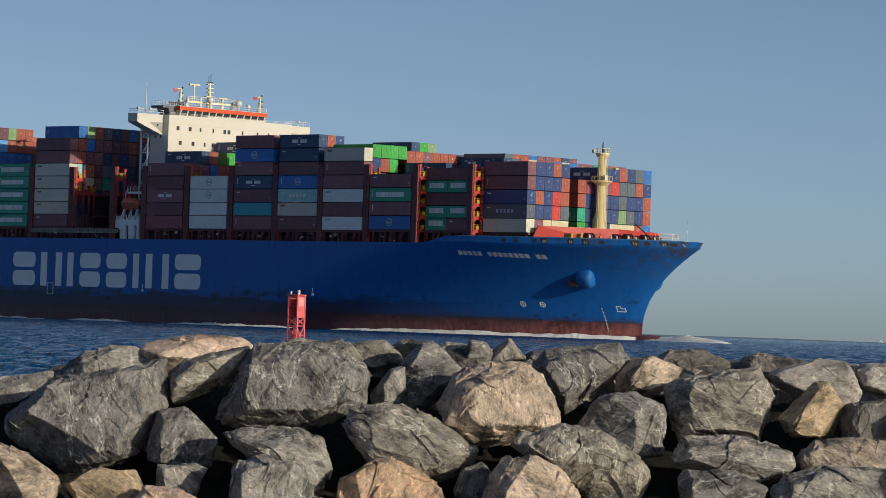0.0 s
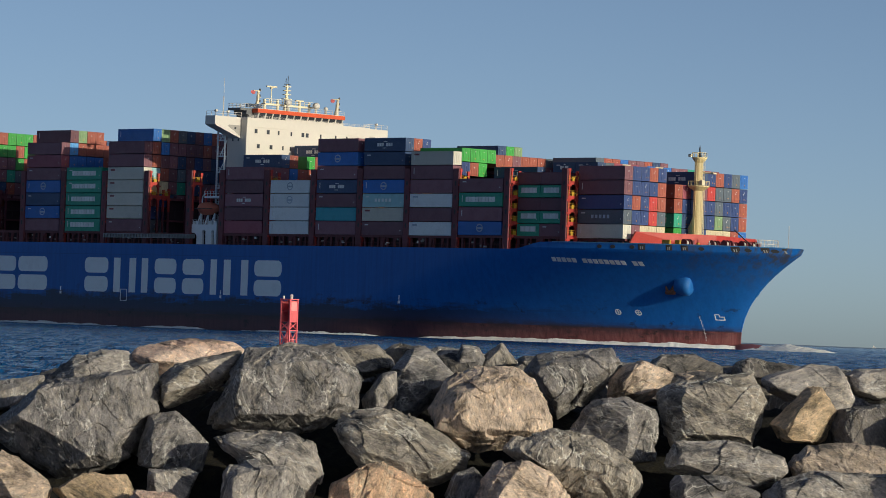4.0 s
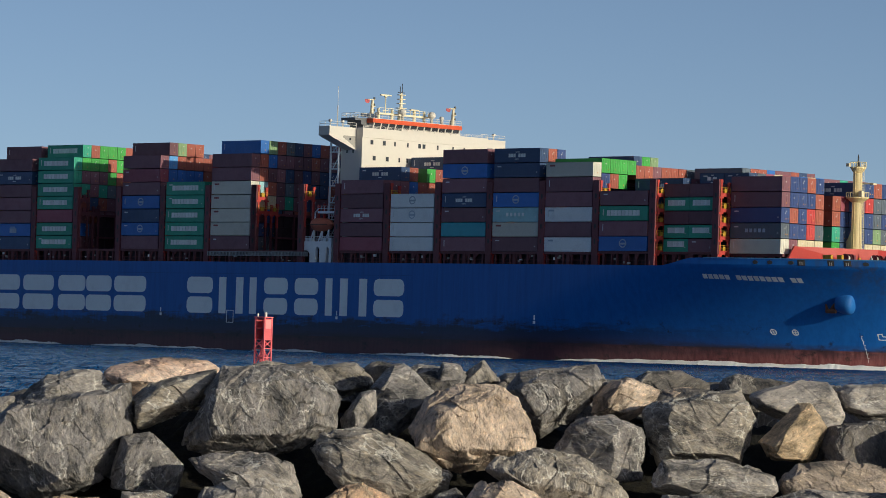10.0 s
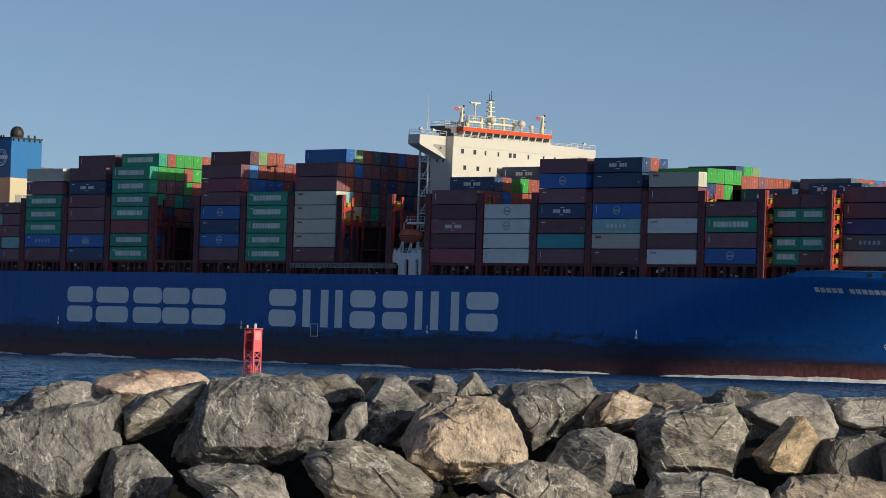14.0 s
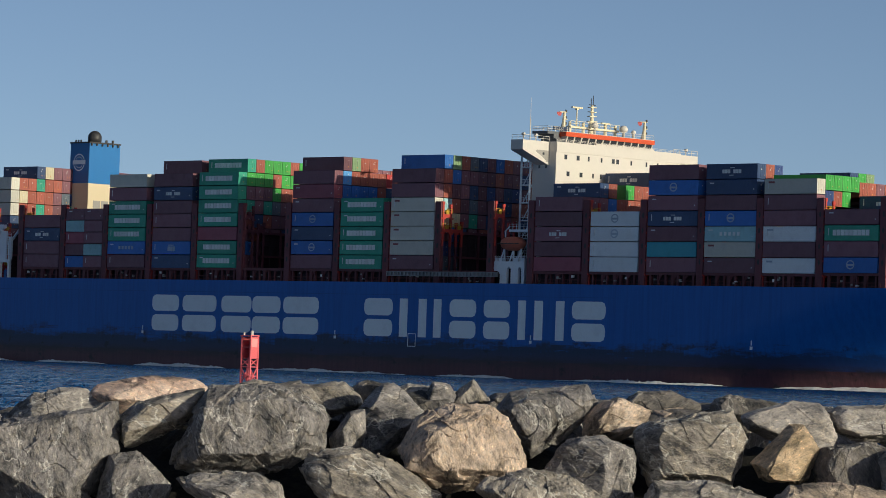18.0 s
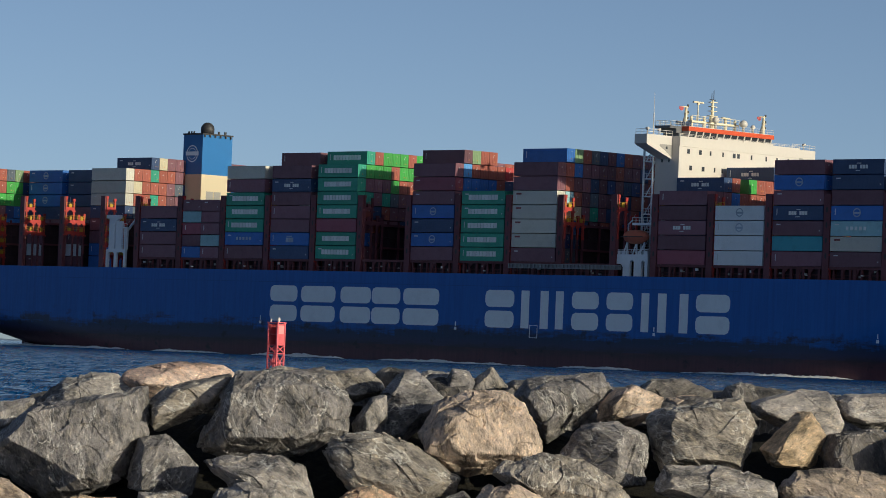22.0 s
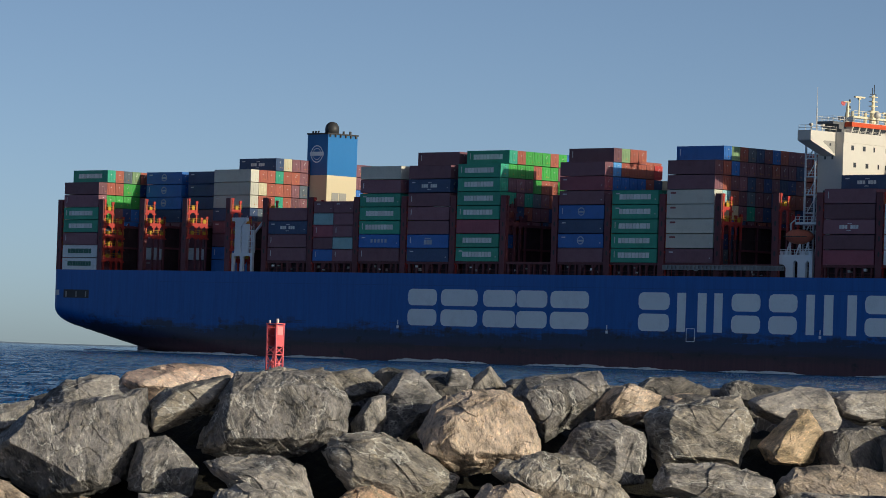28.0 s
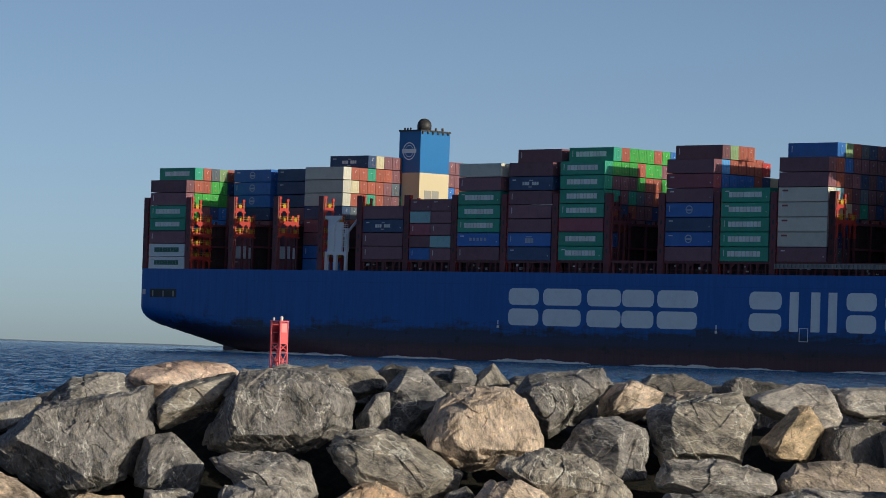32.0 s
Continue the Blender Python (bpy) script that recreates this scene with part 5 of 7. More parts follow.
box(bm, FR - 0.35, FR - 0.15, -7.0, 10.5, 46.6, 47.0)
part("bridge_bulwark", bm, WHITE, bridge)
bm = bmesh.new()
box(bm, 31.0, WF - 0.6, -13.4, 12.2, 46.6, 48.0)
for k in range(13):
    y = -13.4 + k * 2.12
    prism(bm, [(WF - 0.62, 46.7), (WF - 0.5, 46.7), (WF - 0.02, 48.0), (WF - 0.62, 48.0)], y - 0.06, y + 0.24)
part("wheelhouse", bm, WHITE, bridge)
for k in range(12):
    y = -13.4 + k * 2.12
    bm = bmesh.new()
    prism(bm, [(WF - 0.60, 46.85), (WF - 0.17, 47.98), (WF - 0.25, 47.98), (WF - 0.68, 46.85)], y + 0.19, y + 2.1)
    part("window", bm, GLASS, bridge)
bm = bmesh.new()
box(bm, 30.8, WF + 0.1, -13.9, 12.6, 48.0, 48.85)
part("roof_band", bm, ORANGE, bridge, "orange roof band")
bm = bmesh.new()
box(bm, 30.9, WF + 0.05, -13.8, 12.5, 48.86, 48.95)
part("roof", bm, WHITE, bridge)
for z, ys in ((44.15, (-16.2, -12.6, -9.3, -5.5, -2.2, -0.9, 3.4, 8.0, 11.4, 15.0)), (40.9, (-15.4, -11.6, -7.9, -5.6, -1.0, 4.2, 9.0, 13.5)), (37.6, (-14.0, -9.0, -4.0, 2.0, 8.0, 13.0))):
    for k, y in enumerate(ys):
        wide = 0.75 if k in (0, 1, 4, 5) else 0.38
        bm = bmesh.new()
        box(bm, FR - 0.1, FR + 0.03, y - 0.07, y + wide + 0.07, z - 0.92, z + 0.07)
        frame_part = part("window", bm, PALEGREY, bridge)
        bm = bmesh.new()
        box(bm, FR, FR + 0.05, y, y + wide, z - 0.85, z)
        part("pane", bm, GLASS, frame_part)
bm = bmesh.new()
railing(bm, (WF, -26.0), (WF, -18.6), 46.55, 1.0, r=0.05)
railing(bm, (WF, 18.6), (WF, 26.0), 46.55, 1.0, r=0.05)
railing(bm, (34.2, -26.0), (WF, -26.0), 46.55, 1.0, r=0.05)
railing(bm, (WF, -13.0), (WF, 12.4), 48.95, 0.9, 1.8, 0.04)
railing(bm, (30.9, -13.5), (WF, -13.5), 48.95, 0.9, 1.8, 0.04)
railing(bm, (FR + 0.1, -18.5), (FR + 0.1, 18.5), 46.6, 0.5, 1.6, 0.035)
part("railing", bm, WHITE, bridge)
# search lights and boxes out on the wing
for x, y, z in ((WF - 0.5, -25.6, 46.55), (WF - 0.6, -22.0, 46.55), (WF - 0.5, 23.0, 46.55)):
    bm = bmesh.new()
    rod(bm, (x, y, z), (x, y, z + 0.9), 0.09, 6)
    rod(bm, (x - 0.25, y, z + 1.1), (x + 0.3, y, z + 1.1), 0.3, 10)
    part("search_light", bm, WHITE, bridge)
# open equipment deck beside the wheelhouse, dark, with a navy board
bm = bmesh.new()
for z0, z1, a, b in ((48.35, 48.85, -17.4, -12.6), (47.5, 48.35, -15.6, -12.6), (46.6, 47.5, -14.8, -13.0)):
    box(bm, 31.5, 35.6, a, b, z0, z1)
part("equipment_deck", bm, paint("deck_grey", (0.13, 0.14, 0.155), 0.6), bridge, "dark grey overhanging equipment deck")
bm = bmesh.new()
box(bm, 35.2, 35.4, -15.4, -10.9, 49.15, 49.95)
part("name_board", bm, NAVY, bridge, "dark navy board")
bm = bmesh.new()
for x, y in ((31.6, -17.3), (35.5, -17.3)):
    railing(bm, (x, y), (x, -12.8), 48.85, 1.0, 1.2, 0.04)
railing(bm, (31.6, -17.3), (35.5, -17.3), 48.85, 1.0, 1.2, 0.04)
part("railing", bm, WHITE, bridge)
# radar mast: stout frame, platforms, scanners
mast = bmesh.new()
turned(mast, [(0.80, 48.9), (0.62, 51.3), (0.34, 52.2), (0.26, 55.0), (0.20, 55.2)], 12, 31.5, 0)
for z, l in ((51.9, 1.25), (52.9, 1.0), (53.8, 0.9), (54.7, 0.95)):
    box(mast, 31.1, 31.9, -l, l, z, z + 0.16)
for y in (-7.4, -3.4, 3.2, 6.2):
    rod(mast, (32.3, y, 48.9), (32.3, y, 51.5), 0.36, 10, 0.28)
box(mast, 31.7, 32.9, -7.8, 6.8, 50.2, 50.6)
railing(mast, (32.9, -7.8), (32.9, 6.8), 50.6, 1.0, 1.3, 0.05)
rod(mast, (32.3, -5.4, 50.6), (32.3, -5.4, 54.2), 0.15, 8, 0.10)
part("radar_mast", mast, PALECREAM, bridge, "cream radar mast")
bm = bmesh.new()
rod(bm, (31.5, 0.25, 55.2), (31.5, 0.25, 57.2), 0.07, 6)
rod(bm, (31.5, -0.35, 55.2), (31.5, -0.35, 56.6), 0.07, 6)
box(bm, 31.4, 31.6, -0.9, 0.9, 55.2, 55.35)
part("mast_top", bm, DARK, bridge)
for y, z, l in ((-5.4, 54.2, 1.5), (3.2, 51.6, 1.2)):
    bm = bmesh.new()
    box(bm, 32.1, 32.55, y - l, y + l, z, z + 0.3)
    box(bm, 32.1, 32.5, y - 0.3, y + 0.3, z - 0.3, z)
    part("radar_scanner", bm, PALECREAM, bridge)
for x, y, h in ((33.5, -10.6, 53.2), (33.5, 13.6, 52.9)):
    bm = bmesh.new()
    rod(bm, (x, y, 48.9), (x, y + 0.25, h), 0.45, 8, 0.24)
    rod(bm, (x, y - 1.3, h - 0.2), (x, y + 0.9, h - 0.1), 0.14, 6)
    rod(bm, (x - 0.9, y, 48.9), (x, y + 0.2, h - 1.0), 0.14, 6)
    box(bm, x - 0.3, x + 0.3, y - 0.2, y + 0.8, h - 1.6, h - 1.45)
    sig = part("signal_mast", bm, PALECREAM, bridge)
    for z in (h - 1.4, h - 0.1, h - 2.6):
        bm = bmesh.new()
        rod(bm, (x + 0.2, y + 0.5, z), (x + 0.2, y + 0.5, z + 0.45), 0.2, 8)
        part("signal_light", bm, DARK, sig)
    bm = bmesh.new()
    box(bm, x + 0.2, x + 0.24, y - 2.2, y - 0.9, h - 0.75, h - 0.2)
    box(bm, x + 0.2, x + 0.24, y - 1.9, y - 1.1, h - 0.95, h - 0.75)
    part("flag", bm, paint("flag_red", (0.48, 0.10, 0.11), 0.7), sig, "small red flag")
for y, z, r0 in ((-0.2, 51.2, 0.0), (6.3, 50.7, 0.85), (9.3, 50.3, 0.5), (-2.4, 50.9, 0.75)):
    if not r0:
        continue
    bm = bmesh.new()
    turned(bm, [(0.28, 48.95), (0.28, z - r0 * 0.7), (r0 * 0.8, z - r0 * 0.55), (r0, z - r0 * 0.1), (r0 * 0.95, z + r0 * 0.35), (r0 * 0.7, z + r0 * 0.75), (r0 * 0.3, z + r0 * 0.97), (0.05, z + r0)], 16, 34.5, y)
    part("radome", bm, WHITE, bridge, smooth=True)
bm = bmesh.new()
rod(bm, (35.5, -22.3, 46.5), (35.5, -22.3, 51), 0.11, 6)
rod(bm, (35.5, -22.3, 51), (35.5, -22.3, 55), 0.05, 5, 0.03)
part("whip_antenna", bm, WHITE, bridge)
stair = bmesh.new()
for z in (24, 27.5, 31, 34.5, 38, 41.5):
    box(stair, 30.4, 33.0, -19.2, -14.0, z, z + 0.22)
    railing(stair, (30.5, -19.1), (33.0, -19.1), z + 0.2, 1.0, 0.9, 0.05)
    rod(stair, (30.6, -18.6, z), (32.8, -18.6, z + 3.3), 0.12, 5)
for x in (30.5, 32.85):
    box(stair, x - 0.14, x + 0.14, -19.25, -18.9, 18, 44.6)
box(stair, 30.4, 33.0, -19.25, -18.6, 44.2, 44.6)
part("outside_stair", stair, SHADE_WHITE, bridge)
bm = bmesh.new()
box(bm, 30.6, 33.0, -13.9, -13.7, 18.2, 44.2)
part("stair_back", bm, PALEGREY, bridge)
for z in (27.6, 34.6, 41.4):
    for x in (34.6, 36.4):
        bm = bmesh.new()
        box(bm, x, x + 0.45, -18.65, -18.55, z, z + 0.85)
        part("window", bm, GLASS, bridge)

funnel = new("funnel")
funnel.parent = ship
funnel["label"] = "blue funnel with cream base"
bm = bmesh.new()
box(bm, -130.2, -123.5, 0.5, 9.7, 41.2, 50.4)
part("funnel_top", bm, FUNNEL, funnel)
bm = bmesh.new()
box(bm, -130.2, -123.5, 0.5, 9.7, 30, 41.2)
prism(bm, [(-130.2, 37), (-133.5, 30), (-130.2, 30)], 0.5, 9.7)
part("funnel_base", bm, paint("funnel_cream", (0.76, 0.65, 0.44), 0.5, worn=0.02, scale=0.2, speck=0.03), funnel, "cream funnel base")
bm = bmesh.new()
box(bm, -130.35, -123.35, 0.35, 9.85, 50.4, 50.75)
for k in range(6):
    rod(bm, (-123.3, 1.0 + 1.6 * k, 49.85), (-123.3, 1.0 + 1.6 * k, 50.5), 0.2, 8)
for k in range(3):
    rod(bm, (-126.6 + 1.1 * k, 6.2 + 1.0 * k, 50.7), (-126.6 + 1.1 * k, 6.2 + 1.0 * k, 51.5), 0.28, 8)
    rod(bm, (-129.8 + 0.9 * k, 1.6, 50.7), (-129.6 + 0.9 * k, 1.6, 51.3), 0.2, 8)
part("funnel_rim", bm, DARK, funnel)
bm = bmesh.new()
turned(bm, [(1.55, 50.8), (1.6, 51.9), (1.5, 52.5), (1.2, 53.0), (0.8, 53.35), (0.3, 53.5)], 24, -126.5, 4.5)
part("exhaust_cowl", bm, DARK, funnel, smooth=True)
for y in (2.1, 4.5):
    bm = bmesh.new()
    box(bm, -123.55, -123.42, y, y + 2.1, 33.5, 37.3)
    part("louvre", bm, PALEGREY, funnel, "grey louvre in the funnel base")
bm = bmesh.new()
n = 18
for r0, r1 in ((2.0, 1.75), (1.35, 1.2)):
    a = [bm.verts.new((-127 + r0 * math.cos(2 * math.pi * i / n), 0.45, 46 + r0 * math.sin(2 * math.pi * i / n))) for i in range(n)]
    b = [bm.verts.new((-127 + r1 * math.cos(2 * math.pi * i / n), 0.45, 46 + r1 * math.sin(2 * math.pi * i / n))) for i in range(n)]
    for i in range(n):
        bm.faces.new((a[i], a[(i + 1) % n], b[(i + 1) % n], b[i]))
box(bm, -129.2, -124.8, 0.42, 0.52, 45.6, 46.5)
part("funnel_emblem", bm, LETTER, funnel, "pale round emblem")

# foremast, breakwater plate and forecastle gear
fm = new("foremast")
fm.parent = ship
fm["label"] = "cream steel foremast with platforms"
bm = bmesh.new()
turned(bm, [(2.6, 19.0), (1.5, 21.0), (1.06, 23.0), (1.00, 31.4), (0.90, 32.2), (0.82, 37.2), (0.78, 38.0)], 20, 153.8, 0)
part("mast_tube", bm, CREAM, fm)
for z, r in ((32.2, 2.15), (37.9, 1.5)):
    bm = bmesh.new()
    turned(bm, [(0.9, z - 0.9), (r, z), (r, z + 0.2)], 16, 153.8, 0)
    for i in range(12):
        a, b = 2 * math.pi * i / 12, 2 * math.pi * (i + 1) / 12
        p = (153.8 + r * math.cos(a), r * math.sin(a), z)
        rod(bm, p, (p[0], p[1], z + 1.1), 0.05, 4)
        rod(bm, (p[0], p[1], z + 1.1), (153.8 + r * math.cos(b), r * math.sin(b), z + 1.1), 0.05, 4)
    part("platform", bm, CREAM, fm)
bm = bmesh.new()
turned(bm, [(0.4, 38.0), (0.3, 39.0), (0.15, 39.2), (0.15, 39.9), (0.04, 40.5)], 10, 153.8, 0)
part("mast_light", bm, DARK, fm)
bm = bmesh.new()
rod(bm, (153.6, -1.25, 20), (153.6, -1.1, 37.5), 0.06, 5)
rod(bm, (154.1, -1.25, 20), (154.1, -1.1, 37.5), 0.06, 5)
for k in range(40):
    rod(bm, (153.6, -1.2, 20.3 + k * 0.43), (154.1, -1.2, 20.3 + k * 0.43), 0.035, 4)
part("ladder", bm, CREAM, fm)
bm = bmesh.new()
for q in (-0.28, 0.28):
    rod(bm, (155.25, q, 21.0), (155.0, q, 38.6), 0.06, 5)
for k in range(34):
    z = 21.3 + k * 0.5
    x = 155.25 - 0.25 * (z - 21.0) / 17.6
    rod(bm, (x, -0.28, z), (x, 0.28, z), 0.035, 4)
    if k % 4 == 0:
        rod(bm, (x, 0, z), (x - 0.5, 0, z), 0.05, 4)
part("ladder", bm, PALECREAM, fm)
bm = bmesh.new()
rod(bm, (154.4, 0.2, 35.0), (156.9, 0.9, 35.0), 0.14, 6)
box(bm, 156.3, 157.2, 0.4, 1.4, 34.75, 35.05)
part("lamp_arm", bm, PALECREAM, fm, "short cream arm with a lamp")
bm = bmesh.new()
box(bm, 155.0, 155.8, -1.3, -0.5, 32.45, 33.5)
part("lamp_box", bm, PALECREAM, fm)
bm = bmesh.new()
box(bm, 152.0, 152.6, -1.4, -0.8, 38.15, 38.75)
part("lamp_box", bm, PALECREAM, fm)

bm = bmesh.new()
for s in (-1, 1):
    a = [(152.4, s * 19.6, 19.0), (153.6, s * 18.4, 22.45), (158.6, 0, 22.5), (158.6, 0, 19.0)]
    v = [bm.verts.new(p) for p in a]
    w = [bm.verts.new((p[0] + 0.35, p[1], p[2])) for p in a]
    bm.faces.new(v)
    bm.faces.new(w[::-1])
    for i in range(4):
        bm.faces.new((v[i], w[i], w[(i + 1) % 4], v[(i + 1) % 4]))
bmesh.ops.recalc_face_normals(bm, faces=bm.faces)
part("wave_breaker", bm, RED, ship, "red sloping wave breaker plate on the forecastle")
ROPE = paint("pale_rope", (0.52, 0.50, 0.45), 0.9, worn=0.3, scale=3.0)
for x, y in ((159.5, -9.5), (161.5, -3.5), (160, 4), (166, -5), (167.5, -1.5), (166, 3)):
    wn = new("winch")
    wn.parent = ship
    wn["label"] = "red mooring winch with pale rope"
    bm = bmesh.new()
    for q in (-0.9, 0.1, 0.9):
        rod(bm, (x, y + q - 0.06, 20.6), (x, y + q + 0.06, 20.6), 0.80, 18)
    part("flange", bm, MAROON, wn)
    bm = bmesh.new()
    rod(bm, (x, y - 0.84, 20.6), (x, y + 0.04, 20.6), 0.50, 16)
    part("rope_drum", bm, ROPE, wn)
    bm = bmesh.new()
    rod(bm, (x, y + 0.16, 20.6), (x, y + 0.84, 20.6), 0.38, 12)
    box(bm, x - 0.5, x + 0.5, y + 0.96, y + 1.7, 19.6, 21.2)
    part("gear_case", bm, MAROON, wn)
    bm = bmesh.new()
    box(bm, x - 1.1, x + 1.1, y - 1.1, y + 1.7, 19.0, 19.6)
    part("bed_plate", bm, RED, wn)


def on_hull(name, u0, u1, w0, w1, mat, proud=0.06, label=""):
    """A flat patch that follows the hull's starboard side."""
    bm = bmesh.new()
    n, m = max(1, round((u1 - u0) / 1.5)), max(1, round((w1 - w0) / 1.5))
    rows = []
    for y in (proud, -0.05):
        rows.append([[bm.verts.new((u0 + (u1 - u0) * i / n, -breadth(u0 + (u1 - u0) * i / n, w0 + (w1 - w0) * j / m) - y, w0 + (w1 - w0) * j / m)) for j in range(m + 1)] for i in range(n + 1)])
    for g, flip in zip(rows, (False, True)):
        for i in range(n):
            for j in range(m):
                q = (g[i][j], g[i + 1][j], g[i + 1][j + 1], g[i][j + 1])
                bm.faces.new(q[::-1] if flip else q)
    o, p = rows
    for i in range(n):
        bm.faces.new((p[i][0], p[i + 1][0], o[i + 1][0], o[i][0]))
        bm.faces.new((o[i][m], o[i + 1][m], p[i + 1][m], p[i][m]))
    for j in range(m):
        bm.faces.new((o[0][j], o[0][j + 1], p[0][j + 1], p[0][j]))
        bm.faces.new((p[n][j], p[n][j + 1], o[n][j + 1], o[n][j]))
    return part(name, bm, mat, ship, label)


FRAME = paint("opening_frame", (0.05, 0.042, 0.04), 0.7, worn=0.4)
for u, long in ((155.5, 1.3), (160.7, 1.1), (163.4, 1.2), (171.6, 1.35), (175.9, 1.1), (178.5, 0.5)):
    on_hull("fairlead", u, u + long, 18.85, 19.92, FRAME, 0.05, "dark mooring opening in the bulwark")
    on_hull("fairlead_roller", u + 0.18, u + long - 0.18, 18.98, 19.8, DARK, 0.08)
    for q in (0.36, 0.64) if long > 1 else (0.5,):
        on_hull("fairlead_roller", u + q * long - 0.07, u + q * long + 0.07, 18.98, 19.55, PALEGREY, 0.11)


def hull_disc(name, u, w, ru, rw, mat):
    """An oval opening in the bulwark."""
    bm = bmesh.new()
    n = 16
    ring = [(u + ru * math.cos(2 * math.pi * i / n), w + rw * math.sin(2 * math.pi * i / n)) for i in range(n)]
    a, b = ([bm.verts.new((x, -breadth(x, z) - y, z)) for x, z in ring] for y in (0.07, -0.03))
    bm.faces.new(a)
    bm.faces.new(b[::-1])
    for i in range(n):
        bm.faces.new((a[i], b[i], b[(i + 1) % n], a[(i + 1) % n]))
    bmesh.ops.recalc_face_normals(bm, faces=bm.faces)
    return part(name, bm, mat, ship, "oval mooring hole in the bulwark")


for u in (147.6, 150.4, 154.3, 166.9, 174.1, 177.6):
    hull_disc("mooring_hole", u, 19.35, 0.5, 0.36, DARK)
on_hull("bulwark_rail", 137, 179.0, 19.95, 20.15, paint("rail_blue", (0.06, 0.20, 0.42), 0.5), 0.12)
# thruster crosses, bulb sign and draught scale
def hull_ring(name, u, w, r0, r1, mat):
    """A painted ring on the starboard bow."""
    bm = bmesh.new()
    n = 20
    rows = []
    for r, y in ((r0, 0.04), (r1, 0.04), (r1, -0.03), (r0, -0.03)):
        rows.append([bm.verts.new((u + r * math.cos(2 * math.pi * i / n), -breadth(u + r * math.cos(2 * math.pi * i / n), w + r * math.sin(2 * math.pi * i / n)) - y,
                                   w + r * math.sin(2 * math.pi * i / n))) for i in range(n)])
    for a, b in zip(rows, rows[1:] + rows[:1]):
        for i in range(n):
            bm.faces.new((a[i], a[(i + 1) % n], b[(i + 1) % n], b[i]))
    bmesh.ops.recalc_face_normals(bm, faces=bm.faces)
    return part(name, bm, mat, ship)


for u in (144.9, 148.8):
    hull_ring("thruster_mark", u, 6.6, 0.42, 0.58, TAG)
    on_hull("thruster_mark", u - 0.44, u + 0.44, 6.53, 6.67, TAG, 0.03)
    on_hull("thruster_mark", u - 0.08, u + 0.08, 6.17, 7.03, TAG, 0.034)
for a in ((162.4, 162.55, 5.6, 6.8), (162.4, 163.9, 5.6, 5.76), (162.4, 163.2, 6.64, 6.8), (163.1, 163.25, 6.3, 6.7), (163.1, 164.0, 6.2, 6.36), (163.85, 164.0, 5.65, 6.3)):
    on_hull("bulb_sign", *a, TAG, 0.03)
for k in range(6):
    on_hull("draught_mark", 159.7 + 0.09 * k, 159.95 + 0.09 * k, 6.14 - 0.8 * k, 6.24 - 0.8 * k, TAG, 0.03)
    on_hull("draught_line", 159.74 + 0.09 * k, 159.79 + 0.09 * k, 5.45 - 0.8 * k, 6.1 - 0.8 * k, TAG, 0.03)
bm = bmesh.new()
bmesh.ops.create_uvsphere(bm, u_segments=24, v_segments=14, radius=1.0, matrix=Matrix.Translation((168.5, 0, -3.1)) @ Matrix.Diagonal((9.5, 3.6, 4.3, 1)))
part("bulbous_bow", bm, paint("bulb_maroon", (0.24, 0.085, 0.08), 0.5, worn=0.4), ship, smooth=True)
bm = bmesh.new()
box(bm, -180.4, -172.0, -0.5, 0.5, -5, 3.6)
part("rudder", bm, HULL, ship)
bm = bmesh.new()
railing(bm, (172.5, -4), (172.5, 3), 20.1, 1.5, 0.9, 0.05)
railing(bm, (172.5, -4), (176, -1.5), 20.1, 1.5, 0.9, 0.05)
rod(bm, (177.5, 0, 20), (177.5, 0, 24.5), 0.06, 5)
part("bow_railing", bm, WHITE, ship)
bm = bmesh.new()
rod(bm, (170.5, -2, 20), (166.5, -3.5, 23.5), 0.12, 6)
part("davit", bm, DARK, ship)
